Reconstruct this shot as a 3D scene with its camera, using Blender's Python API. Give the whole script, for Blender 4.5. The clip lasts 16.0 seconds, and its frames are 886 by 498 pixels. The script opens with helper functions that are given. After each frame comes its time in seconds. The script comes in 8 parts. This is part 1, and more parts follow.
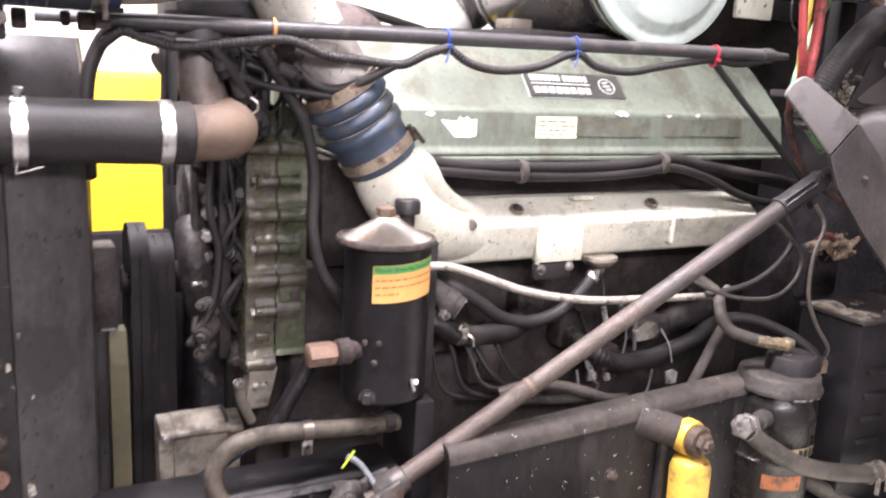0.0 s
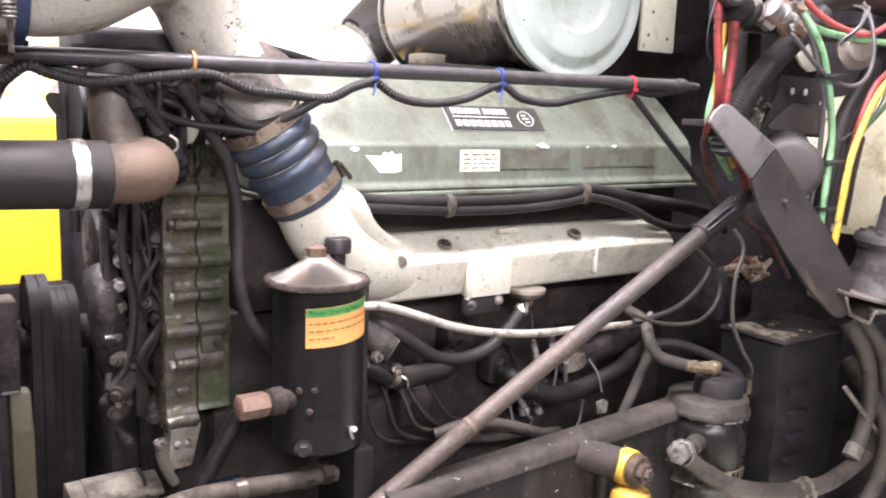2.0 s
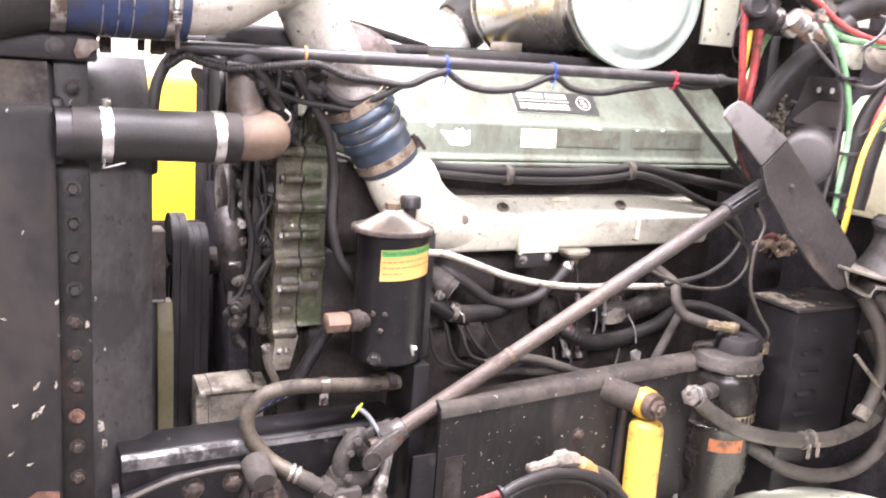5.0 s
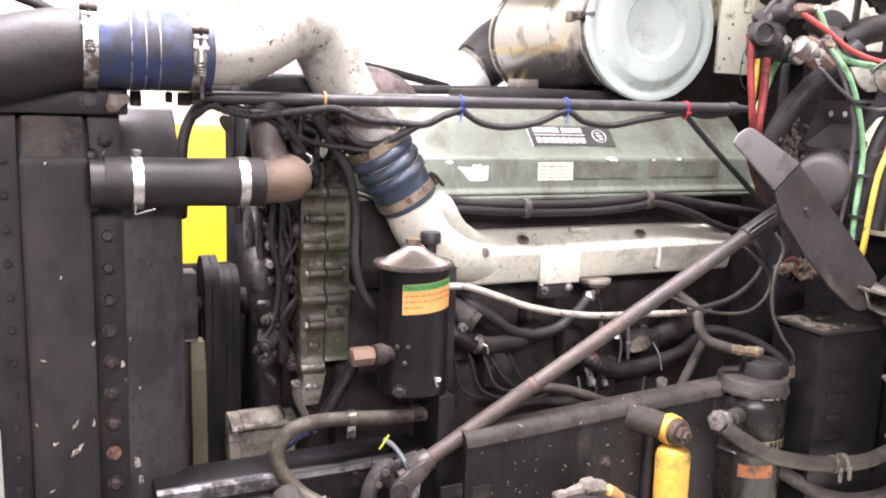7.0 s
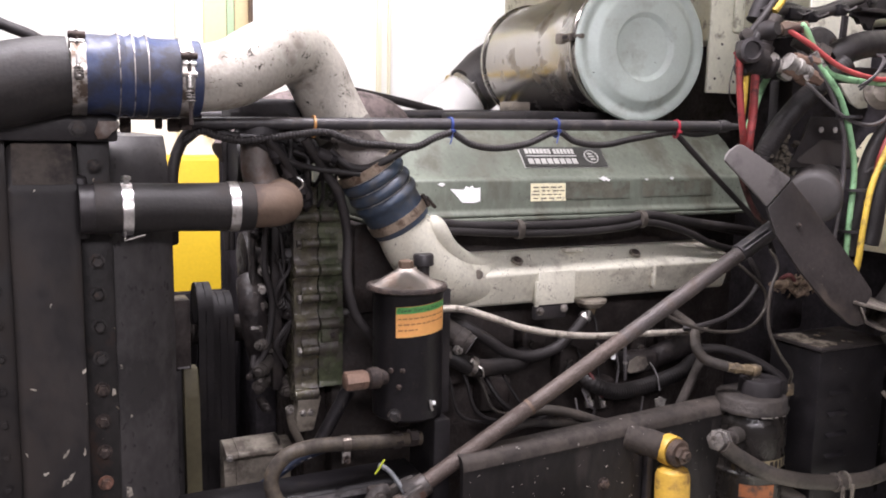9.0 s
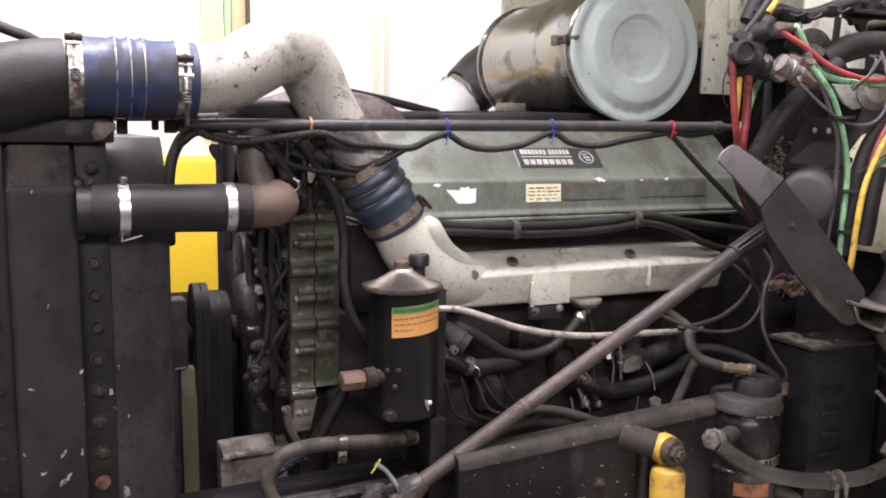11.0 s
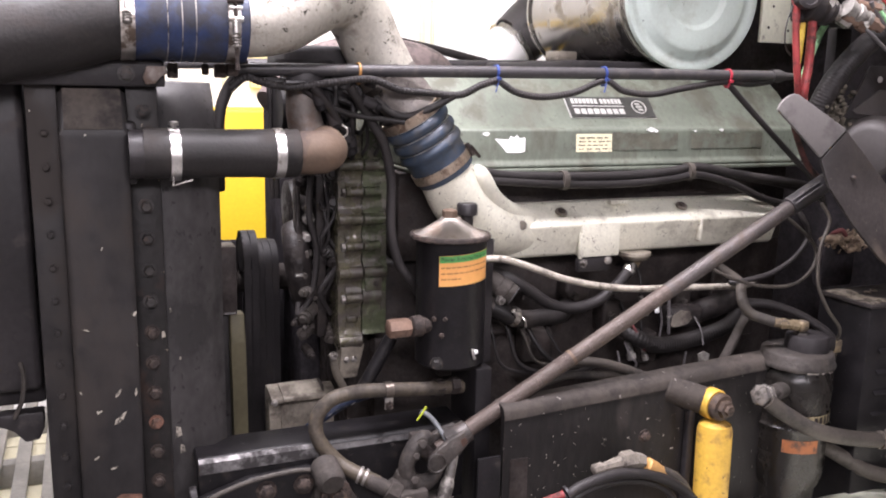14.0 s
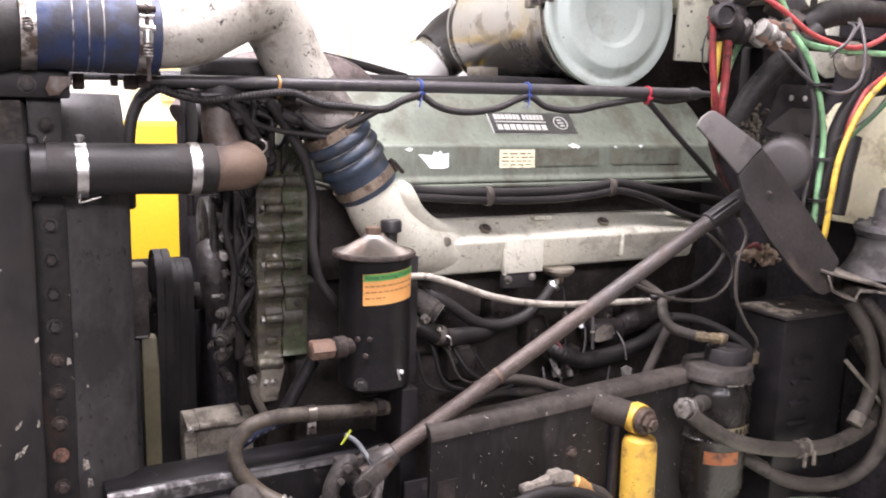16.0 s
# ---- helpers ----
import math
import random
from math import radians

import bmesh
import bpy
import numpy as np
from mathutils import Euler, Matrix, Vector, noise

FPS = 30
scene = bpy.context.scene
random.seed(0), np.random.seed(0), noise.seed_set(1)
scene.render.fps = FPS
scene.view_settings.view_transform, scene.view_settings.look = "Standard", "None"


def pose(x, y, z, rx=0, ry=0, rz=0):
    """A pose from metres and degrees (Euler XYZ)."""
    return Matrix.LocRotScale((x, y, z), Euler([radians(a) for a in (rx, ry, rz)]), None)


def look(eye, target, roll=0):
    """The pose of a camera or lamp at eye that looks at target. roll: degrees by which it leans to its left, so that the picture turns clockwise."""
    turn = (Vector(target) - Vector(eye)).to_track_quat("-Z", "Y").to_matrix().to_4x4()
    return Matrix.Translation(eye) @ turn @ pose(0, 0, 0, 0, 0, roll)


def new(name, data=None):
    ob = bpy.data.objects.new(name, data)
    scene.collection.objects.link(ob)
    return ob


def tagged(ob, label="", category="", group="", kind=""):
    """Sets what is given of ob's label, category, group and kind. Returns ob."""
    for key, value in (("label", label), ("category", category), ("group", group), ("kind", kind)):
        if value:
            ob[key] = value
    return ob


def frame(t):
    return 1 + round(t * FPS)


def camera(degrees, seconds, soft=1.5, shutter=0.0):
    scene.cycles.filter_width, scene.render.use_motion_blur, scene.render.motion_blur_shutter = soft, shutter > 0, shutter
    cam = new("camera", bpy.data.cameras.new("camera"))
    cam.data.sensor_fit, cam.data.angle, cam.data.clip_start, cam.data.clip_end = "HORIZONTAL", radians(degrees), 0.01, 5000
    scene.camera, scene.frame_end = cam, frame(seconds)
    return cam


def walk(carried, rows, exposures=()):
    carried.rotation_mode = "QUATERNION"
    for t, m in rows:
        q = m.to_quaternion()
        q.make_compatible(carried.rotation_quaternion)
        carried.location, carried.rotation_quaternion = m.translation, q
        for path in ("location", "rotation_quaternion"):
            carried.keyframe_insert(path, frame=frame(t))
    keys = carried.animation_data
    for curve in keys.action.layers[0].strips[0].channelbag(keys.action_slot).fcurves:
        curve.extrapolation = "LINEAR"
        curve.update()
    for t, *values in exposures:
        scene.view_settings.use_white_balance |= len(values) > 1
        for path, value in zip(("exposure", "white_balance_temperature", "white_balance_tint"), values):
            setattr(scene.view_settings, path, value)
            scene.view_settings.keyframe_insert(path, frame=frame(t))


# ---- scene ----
cam = camera(55.3, 16.0, soft=1.9, shutter=0.8)
PATH = [
    (0, (0.091, 0.284, 1.631), (1.022, 2.0, 1.196), 3.2),
    (0.5, (0.102, 0.307, 1.616), (1.086, 2.008, 1.244), 2.4),
    (1, (0.092, 0.297, 1.614), (1.135, 1.964, 1.253), 2.4),
    (1.5, (0.067, 0.316, 1.62), (1.211, 1.922, 1.285), 3.3),
    (2, (0.064, 0.345, 1.618), (1.212, 1.948, 1.285), 2.2),
    (2.5, (0.025, 0.343, 1.605), (1.134, 1.972, 1.261), 0.9),
    (3, (0.005, 0.312, 1.606), (1.101, 1.953, 1.283), 2.9),
    (3.5, (-0.022, 0.219, 1.595), (0.857, 1.984, 1.258), 3.7),
    (4, (-0.024, 0.157, 1.614), (0.769, 1.929, 1.133), 4.3),
    (4.5, (-0.014, 0.122, 1.65), (0.801, 1.873, 1.133), 4.3),
    (4.7, (-0.02, 0.096, 1.656), (0.904, 1.808, 1.194), 4.9),
    (6.8, (-0.016, 0.009, 1.661), (0.879, 1.761, 1.3), 1.6),
    (7, (-0.013, 0.015, 1.663), (0.846, 1.788, 1.319), 2.0),
    (7.5, (-0.006, 0.012, 1.657), (0.866, 1.786, 1.355), 1.7),
    (8, (-0.002, 0.013, 1.657), (0.86, 1.796, 1.376), 1.4),
    (8.5, (-0.001, 0.012, 1.655), (0.867, 1.792, 1.376), 1.1),
    (9, (0.0, 0.012, 1.653), (0.862, 1.795, 1.373), 1.0),
    (9.2, (-0.002, 0.006, 1.652), (0.87, 1.784, 1.377), 1.1),
    (11.5, (0.001, 0.001, 1.653), (0.866, 1.783, 1.375), 0.9),
    (12, (0.0, -0.001, 1.651), (0.874, 1.775, 1.365), 0.9),
    (12.5, (0.0, 0.0, 1.65), (0.877, 1.773, 1.353), 1.0),
    (13, (-0.005, 0.004, 1.646), (0.838, 1.79, 1.335), 1.1),
    (13.5, (-0.006, 0.013, 1.64), (0.788, 1.813, 1.283), 1.3),
    (14, (-0.004, 0.015, 1.64), (0.765, 1.821, 1.257), 1.2),
    (14.5, (0.0, 0.025, 1.64), (0.824, 1.801, 1.235), 1.7),
    (15, (0.007, 0.025, 1.644), (0.901, 1.774, 1.27), 1.8),
    (15.5, (0.006, 0.027, 1.642), (0.958, 1.749, 1.285), 1.8),
    (16, (0.0, 0.048, 1.638), (0.945, 1.777, 1.295), 1.7),
]
EXPOSURES = [(0, 1.19, 6500, 16), (1.0, 1.05, 6500, 16), (1.5, 1.02, 6500, 16), (2.5, 1.11, 6500, 16), (3.5, 1.13, 6500, 16), (4.0, 1.7, 6500, 16), (4.5, 1.73, 6500, 16), (6.8, 1.1, 6500, 16), (7.0, 1.05, 6500, 16), (7.5, 1.02, 6500, 16), (8.0, 0.86, 6500, 16), (8.5, 0.23, 6500, 16), (9.2, 0.02, 6500, 16), (11.3, 0.02, 6500, 16), (12.5, 0.02, 6500, 16), (13.5, 0.32, 6500, 16), (14.5, 0.53, 6500, 16), (16, 0.56, 6500, 16)]
walk(cam, [(t, look(eye, target, roll)) for t, eye, target, roll in PATH], EXPOSURES)

# ---- light and air ----
world = bpy.data.worlds.new("workshop_air")
scene.world = world
world.use_nodes = True
world.node_tree.nodes["Background"].inputs[0].default_value = (0.85, 0.85, 0.9, 1)
world.node_tree.nodes["Background"].inputs[1].default_value = 0.20


def lamp(name, eye, target, sx, sy, watts, color):
    data = bpy.data.lights.new(name, "AREA")
    data.shape, data.size, data.size_y, data.energy, data.color = "RECTANGLE", sx, sy, watts, color
    ob = new(name, data)
    ob.matrix_world = look(eye, target)
    return ob


# Unseen lamp added to overexpose the far wall; the ceiling has no opening.
lamp("skylight_lamp", (1.2, 3.3, 4.1), (1.2, 4.5, 2.9), 3.6, 0.9, 150, (0.98, 0.98, 1.0))
lamp("strip_lamp", (-0.1, 1.9, 3.6), (0.3, 1.5, 1.3), 1.6, 0.3, 62, (0.98, 0.96, 1.0))
lamp("strip_lamp", (0.30, 1.0, 3.2), (0.45, 1.4, 1.3), 1.7, 0.25, 92, (0.99, 0.95, 1.0))
# Fill lamp added behind the camera to brighten front faces and gaps.
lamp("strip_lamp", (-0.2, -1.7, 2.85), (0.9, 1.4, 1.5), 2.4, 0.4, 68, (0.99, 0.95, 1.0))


# ---- materials ----
def material(name, base, rough=0.5, metal=0.0, vary=0.25, scale=9.0, grain=120.0, bump=0.15, dirt=None, amount=0.35, dirt_scale=14.0,
             spec=0.5, random_tone=0.0, streak=0.0, specks=None, speck_scale=70.0, speck_share=0.12, speck_size=0.22):
    """A worn surface: tone at two scales, fine relief and patches of dirt with an uneven edge."""
    m = bpy.data.materials.new(name)
    m.use_nodes = True
    nt = m.node_tree
    nd, ln = nt.nodes, nt.links
    bsdf = nd["Principled BSDF"]
    bsdf.inputs["Metallic"].default_value = metal
    bsdf.inputs["Specular IOR Level"].default_value = spec
    tex = nd.new("ShaderNodeTexCoord")
    mapping = nd.new("ShaderNodeMapping")
    mapping.inputs["Scale"].default_value = (1, 1, 1 - 0.75 * streak)
    ln.new(tex.outputs["Object"], mapping.inputs[0])
    big = nd.new("ShaderNodeTexNoise")
    big.inputs["Scale"].default_value, big.inputs["Detail"].default_value = scale, 6
    fine = nd.new("ShaderNodeTexNoise")
    fine.inputs["Scale"].default_value, fine.inputs["Detail"].default_value = grain, 4
    ln.new(mapping.outputs[0], big.inputs["Vector"])
    ln.new(mapping.outputs[0], fine.inputs["Vector"])
    ramp = nd.new("ShaderNodeMapRange")
    ramp.inputs["From Min"].default_value, ramp.inputs["From Max"].default_value = 0.3, 0.7
    ramp.inputs["To Min"].default_value, ramp.inputs["To Max"].default_value = 1 - vary, 1 + vary
    ln.new(big.outputs["Fac"], ramp.inputs["Value"])
    ramp2 = nd.new("ShaderNodeMapRange")
    ramp2.inputs["From Min"].default_value, ramp2.inputs["From Max"].default_value = 0.3, 0.7
    ramp2.inputs["To Min"].default_value, ramp2.inputs["To Max"].default_value = 1 - vary * 0.5, 1 + vary * 0.5
    ln.new(fine.outputs["Fac"], ramp2.inputs["Value"])
    mul = nd.new("ShaderNodeMath")
    mul.operation = "MULTIPLY"
    ln.new(ramp.outputs[0], mul.inputs[0])
    ln.new(ramp2.outputs[0], mul.inputs[1])
    tone = mul
    if random_tone:
        info = nd.new("ShaderNodeObjectInfo")
        rr = nd.new("ShaderNodeMapRange")
        rr.inputs["To Min"].default_value, rr.inputs["To Max"].default_value = 1 - random_tone, 1 + random_tone
        ln.new(info.outputs["Random"], rr.inputs["Value"])
        tone = nd.new("ShaderNodeMath")
        tone.operation = "MULTIPLY"
        ln.new(mul.outputs[0], tone.inputs[0])
        ln.new(rr.outputs[0], tone.inputs[1])
    col = nd.new("ShaderNodeVectorMath")
    col.operation = "SCALE"
    col.inputs[0].default_value = base
    ln.new(tone.outputs[0], col.inputs["Scale"])
    out = col.outputs[0]
    rough_out = None
    if dirt:
        patch = nd.new("ShaderNodeTexNoise")
        patch.inputs["Scale"].default_value, patch.inputs["Detail"].default_value, patch.inputs["Roughness"].default_value = dirt_scale, 8, 0.65
        shift = nd.new("ShaderNodeMapping")
        shift.inputs["Location"].default_value = (3.1, 7.7, 1.9)
        ln.new(mapping.outputs[0], shift.inputs[0])
        ln.new(shift.outputs[0], patch.inputs["Vector"])
        edge = nd.new("ShaderNodeMapRange")
        mid = 0.68 - 0.36 * amount
        edge.inputs["From Min"].default_value, edge.inputs["From Max"].default_value = mid - 0.06, mid + 0.07
        ln.new(patch.outputs["Fac"], edge.inputs["Value"])
        mix = nd.new("ShaderNodeMix")
        mix.data_type = "RGBA"
        ln.new(edge.outputs[0], mix.inputs["Factor"])
        ln.new(out, mix.inputs["A"])
        mix.inputs["B"].default_value = (*dirt, 1)
        out = mix.outputs["Result"]
        rm = nd.new("ShaderNodeMapRange")
        rm.inputs["To Min"].default_value, rm.inputs["To Max"].default_value = rough, min(0.95, rough + 0.35)
        ln.new(edge.outputs[0], rm.inputs["Value"])
        rough_out = rm.outputs[0]
    if specks:
        cells = nd.new("ShaderNodeTexVoronoi")
        cells.inputs["Scale"].default_value = speck_scale
        warp = nd.new("ShaderNodeMixRGB")
        warp.inputs[0].default_value = 0.035
        ln.new(tex.outputs["Object"], warp.inputs[1])
        ln.new(fine.outputs["Color"], warp.inputs[2])
        ln.new(warp.outputs[0], cells.inputs["Vector"])
        pick = nd.new("ShaderNodeSeparateColor")
        ln.new(cells.outputs["Color"], pick.inputs[0])
        size = nd.new("ShaderNodeMath")
        size.operation = "MULTIPLY"
        size.inputs[1].default_value = speck_size
        ln.new(pick.outputs[1], size.inputs[0])
        small = nd.new("ShaderNodeMath")
        small.operation = "LESS_THAN"
        ln.new(cells.outputs["Distance"], small.inputs[0])
        ln.new(size.outputs[0], small.inputs[1])
        chosen = nd.new("ShaderNodeMath")
        chosen.operation = "LESS_THAN"
        chosen.inputs[1].default_value = speck_share
        ln.new(pick.outputs[0], chosen.inputs[0])
        both = nd.new("ShaderNodeMath")
        both.operation = "MULTIPLY"
        ln.new(small.outputs[0], both.inputs[0])
        ln.new(chosen.outputs[0], both.inputs[1])
        dots = nd.new("ShaderNodeMix")
        dots.data_type = "RGBA"
        ln.new(both.outputs[0], dots.inputs["Factor"])
        ln.new(out, dots.inputs["A"])
        dots.inputs["B"].default_value = (*specks, 1)
        out = dots.outputs["Result"]
    ln.new(out, bsdf.inputs["Base Color"])
    if rough_out:
        ln.new(rough_out, bsdf.inputs["Roughness"])
    else:
        rm = nd.new("ShaderNodeMapRange")
        rm.inputs["To Min"].default_value, rm.inputs["To Max"].default_value = max(0.05, rough - 0.12), min(1, rough + 0.12)
        ln.new(big.outputs["Fac"], rm.inputs["Value"])
        ln.new(rm.outputs[0], bsdf.inputs["Roughness"])
    if bump:
        bp = nd.new("ShaderNodeBump")
        bp.inputs["Strength"].default_value, bp.inputs["Distance"].default_value = bump, 0.004
        ln.new(fine.outputs["Fac"], bp.inputs["Height"])
        ln.new(bp.outputs[0], bsdf.inputs["Normal"])
    return m


BLACK_PAINT = material("black_paint", (0.025, 0.0225, 0.0235), 0.45, 0, 0.35, 7, 90, 0.15, (0.06, 0.05, 0.047), 0.16, 22, spec=0.35)
TANK_PAINT = material("tank_paint", (0.0175, 0.0160, 0.0163), 0.42, 0, 0.4, 5, 60, 0.15, (0.036, 0.030, 0.027), 0.3, 7, spec=0.35, streak=0.5, specks=(0.45, 0.42, 0.36), speck_scale=75, speck_share=0.045, speck_size=0.26)
SHROUD = material("dusty_shroud", (0.049, 0.0455, 0.0455), 0.33, 0, 0.4, 5, 70, 0.10, (0.021, 0.019, 0.019), 0.38, 9, streak=0.6, spec=0.35, specks=(0.016, 0.015, 0.015), speck_scale=90, speck_share=0.4, speck_size=0.4)
RUST_BOLT = material("rusty_bolt", (0.062, 0.044, 0.036), 0.7, 0.2, 0.4, 40, 300, 0.3, (0.028, 0.022, 0.02), 0.5, 90, random_tone=0.5)
ORANGE_RUST = material("orange_rust", (0.115, 0.058, 0.040), 0.85, 0, 0.35, 40, 300, 0.4, (0.06, 0.035, 0.025), 0.4, 60, random_tone=0.4)
DARK_BOLT = material("dark_bolt", (0.03, 0.027, 0.026), 0.6, 0.2, 0.4, 40, 300, 0.3, (0.08, 0.06, 0.05), 0.25, 90, random_tone=0.4)
STEEL_BOLT = material("dull_steel", (0.35, 0.33, 0.31), 0.45, 0.8, 0.3, 40, 300, 0.2, (0.08, 0.07, 0.06), 0.35, 70)
CLAMP = material("bright_steel", (0.75, 0.74, 0.72), 0.28, 1.0, 0.2, 30, 300, 0.1, (0.3, 0.26, 0.22), 0.25, 60)
RUBBER = material("black_rubber", (0.023, 0.0205, 0.0205), 0.52, 0, 0.35, 8, 200, 0.12, (0.034, 0.029, 0.027), 0.2, 12, spec=0.32)
RUBBER_DUSTY = material("dusty_rubber", (0.056, 0.0475, 0.040), 0.6, 0, 0.3, 10, 180, 0.2, (0.03, 0.027, 0.025), 0.3, 16)
RUST_PIPE = material("rusty_pipe", (0.122, 0.083, 0.058), 0.7, 0.1, 0.2, 9, 160, 0.25, (0.075, 0.056, 0.05), 0.25, 9)
BLUE_HOSE = material("blue_silicone", (0.019, 0.033, 0.088), 0.42, 0, 0.3, 10, 160, 0.12, (0.032, 0.033, 0.042), 0.4, 12)
BLUE_DULL = material("grimy_blue_silicone", (0.034, 0.050, 0.076), 0.42, 0, 0.3, 16, 160, 0.12, (0.062, 0.063, 0.066), 0.40, 18)
ALU = material("cast_aluminium", (0.69, 0.675, 0.57), 0.44, 0.1, 0.14, 8, 150, 0.25, (0.36, 0.335, 0.275), 0.20, 9, specks=(0.17, 0.145, 0.11), speck_scale=130, speck_share=0.2, speck_size=0.40)
PIPE_ALU = material("weathered_aluminium_pipe", (0.42, 0.40, 0.35), 0.46, 0.2, 0.18, 7, 150, 0.3, (0.23, 0.205, 0.175), 0.27, 13, specks=(0.045, 0.04, 0.032), speck_scale=105, speck_share=0.32, speck_size=0.44)
RAIL_DUST = material("dusty_flange", (0.042, 0.034, 0.0285), 0.75, 0, 0.35, 9, 90, 0.4, (0.026, 0.022, 0.0195), 0.36, 20, specks=(0.3, 0.28, 0.26), speck_scale=95, speck_share=0.04, speck_size=0.35)
PALE_BOARD = material("pale_board", (0.72, 0.67, 0.50), 0.7, 0, 0.12, 5, 60, 0.2)
OLD_WOOD = material("grey_pallet_wood", (0.20, 0.19, 0.175), 0.8, 0, 0.25, 6, 60, 0.3)
BOX_BLACK = material("sooty_box", (0.020, 0.0178, 0.0185), 0.6, 0, 0.35, 8, 90, 0.2, (0.032, 0.026, 0.023), 0.2, 12, spec=0.25)
DULL_RED = material("grimy_red_wire", (0.085, 0.02, 0.02), 0.6, 0, 0.3, 30, 200, 0.1)
SHAFT_GREY = material("greased_shaft", (0.078, 0.067, 0.064), 0.45, 0.3, 0.3, 12, 260, 0.45, (0.088, 0.068, 0.058), 0.3, 16, specks=(0.22, 0.20, 0.19), speck_scale=190, speck_share=0.15, speck_size=0.38)
ALU_DARK = material("grimy_aluminium", (0.19, 0.168, 0.138), 0.45, 0.4, 0.2, 14, 150, 0.25, (0.10, 0.088, 0.076), 0.3, 22)
VALVE_GREEN = material("valve_cover_green", (0.113, 0.128, 0.103), 0.40, 0, 0.26, 5, 120, 0.12, (0.070, 0.071, 0.052), 0.38, 9, streak=0.7, specks=(0.06, 0.064, 0.05), speck_scale=110, speck_share=0.3, speck_size=0.4)
BLOCK_GREEN = material("engine_green", (0.068, 0.078, 0.046), 0.17, 0, 0.45, 22, 110, 0.45, (0.042, 0.034, 0.025), 0.42, 34, spec=0.9)
GREASE = material("greasy_black", (0.037, 0.031, 0.029), 0.45, 0, 0.45, 25, 130, 0.5, (0.037, 0.029, 0.026), 0.32, 30, spec=0.22)
# Near black without sheen: the bay's unlit depth put into the colour.
FIREWALL = material("bay_shade_black", (0.034, 0.031, 0.034), 0.8, 0, 0.4, 9, 110, 0.4, (0.02, 0.017, 0.017), 0.25, 12, spec=0.0)
FLANGE = material("rusting_flange", (0.0165, 0.0148, 0.0142), 0.55, 0, 0.4, 12, 90, 0.35, (0.046, 0.028, 0.021), 0.22, 16, spec=0.3, streak=0.3, specks=(0.30, 0.25, 0.19), speck_scale=110, speck_share=0.07, speck_size=0.36)
BARE_STEEL = material("bare_steel", (0.21, 0.20, 0.205), 0.5, 0.35, 0.2, 12, 200, 0.15, (0.08, 0.07, 0.066), 0.3, 40)
COLUMN_GREY = material("column_grey", (0.054, 0.0485, 0.047), 0.5, 0, 0.15, 8, 120, 0.08, (0.04, 0.037, 0.036), 0.2, 10)
RAIL = material("dirty_frame", (0.0115, 0.0100, 0.0098), 0.5, 0, 0.5, 9, 80, 0.4, (0.030, 0.0245, 0.022), 0.24, 16, spec=0.3, streak=0.85, specks=(0.36, 0.335, 0.30), speck_scale=150, speck_share=0.15, speck_size=0.28)
ROD = material("brown_steel", (0.080, 0.061, 0.052), 0.5, 0.2, 0.35, 9, 260, 0.55, (0.060, 0.043, 0.037), 0.32, 14, specks=(0.24, 0.20, 0.18), speck_scale=190, speck_share=0.2, speck_size=0.4)
TUBE_DARK = material("grey_tube", (0.050, 0.047, 0.049), 0.4, 0.2, 0.2, 20, 160, 0.1, (0.10, 0.09, 0.082), 0.2, 30)
RES_BLACK = material("reservoir_black", (0.0115, 0.0105, 0.0115), 0.38, 0, 0.3, 20, 160, 0.1, (0.03, 0.025, 0.022), 0.1, 40, spec=0.28, specks=(0.12, 0.11, 0.10), speck_scale=120, speck_share=0.03, speck_size=0.3)
RES_TOP = material("worn_steel_lid", (0.15, 0.13, 0.112), 0.30, 0.8, 0.15, 18, 180, 0.12, (0.14, 0.105, 0.085), 0.22, 30)
YELLOW = material("yellow_paint", (0.56, 0.345, 0.055), 0.45, 0, 0.2, 14, 140, 0.1, (0.24, 0.14, 0.045), 0.26, 22, specks=(0.10, 0.06, 0.03), speck_scale=90, speck_share=0.12, speck_size=0.4)
YELLOW_FAR = material("yellow_door_paint", (0.80, 0.53, 0.02), 0.5, 0, 0.08, 3, 60, 0.05)
BELT = material("worn_belt", (0.017, 0.0150, 0.0158), 0.55, 0, 0.3, 20, 160, 0.1, (0.025, 0.021, 0.02), 0.2, 20, spec=0.3)
TAN_DUST = material("tan_dust", (0.064, 0.053, 0.044), 0.75, 0, 0.3, 14, 120, 0.2, (0.028, 0.0245, 0.0235), 0.48, 18)
OLIVE = material("olive_yellow", (0.095, 0.083, 0.046), 0.6, 0, 0.2, 12, 100, 0.1)
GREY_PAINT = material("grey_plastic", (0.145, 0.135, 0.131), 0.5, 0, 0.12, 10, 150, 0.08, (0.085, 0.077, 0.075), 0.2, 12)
CASTING = material("greasy_grey_casting", (0.10, 0.095, 0.098), 0.38, 0.2, 0.3, 18, 130, 0.4, (0.045, 0.04, 0.04), 0.4, 26)
CHANNEL = material("dusty_beige_channel", (0.17, 0.15, 0.125), 0.75, 0.1, 0.3, 18, 120, 0.3, (0.06, 0.05, 0.044), 0.4, 26)
FILTER_BLACK = material("oily_filter_black", (0.0135, 0.0118, 0.0105), 0.27, 0, 0.4, 14, 120, 0.25, (0.030, 0.0245, 0.0205), 0.26, 18, spec=0.5, streak=0.3)
DARK_PLATE = material("dark_plate", (0.036, 0.031, 0.0305), 0.48, 0, 0.3, 9, 120, 0.15, (0.06, 0.05, 0.045), 0.28, 12, spec=0.35)
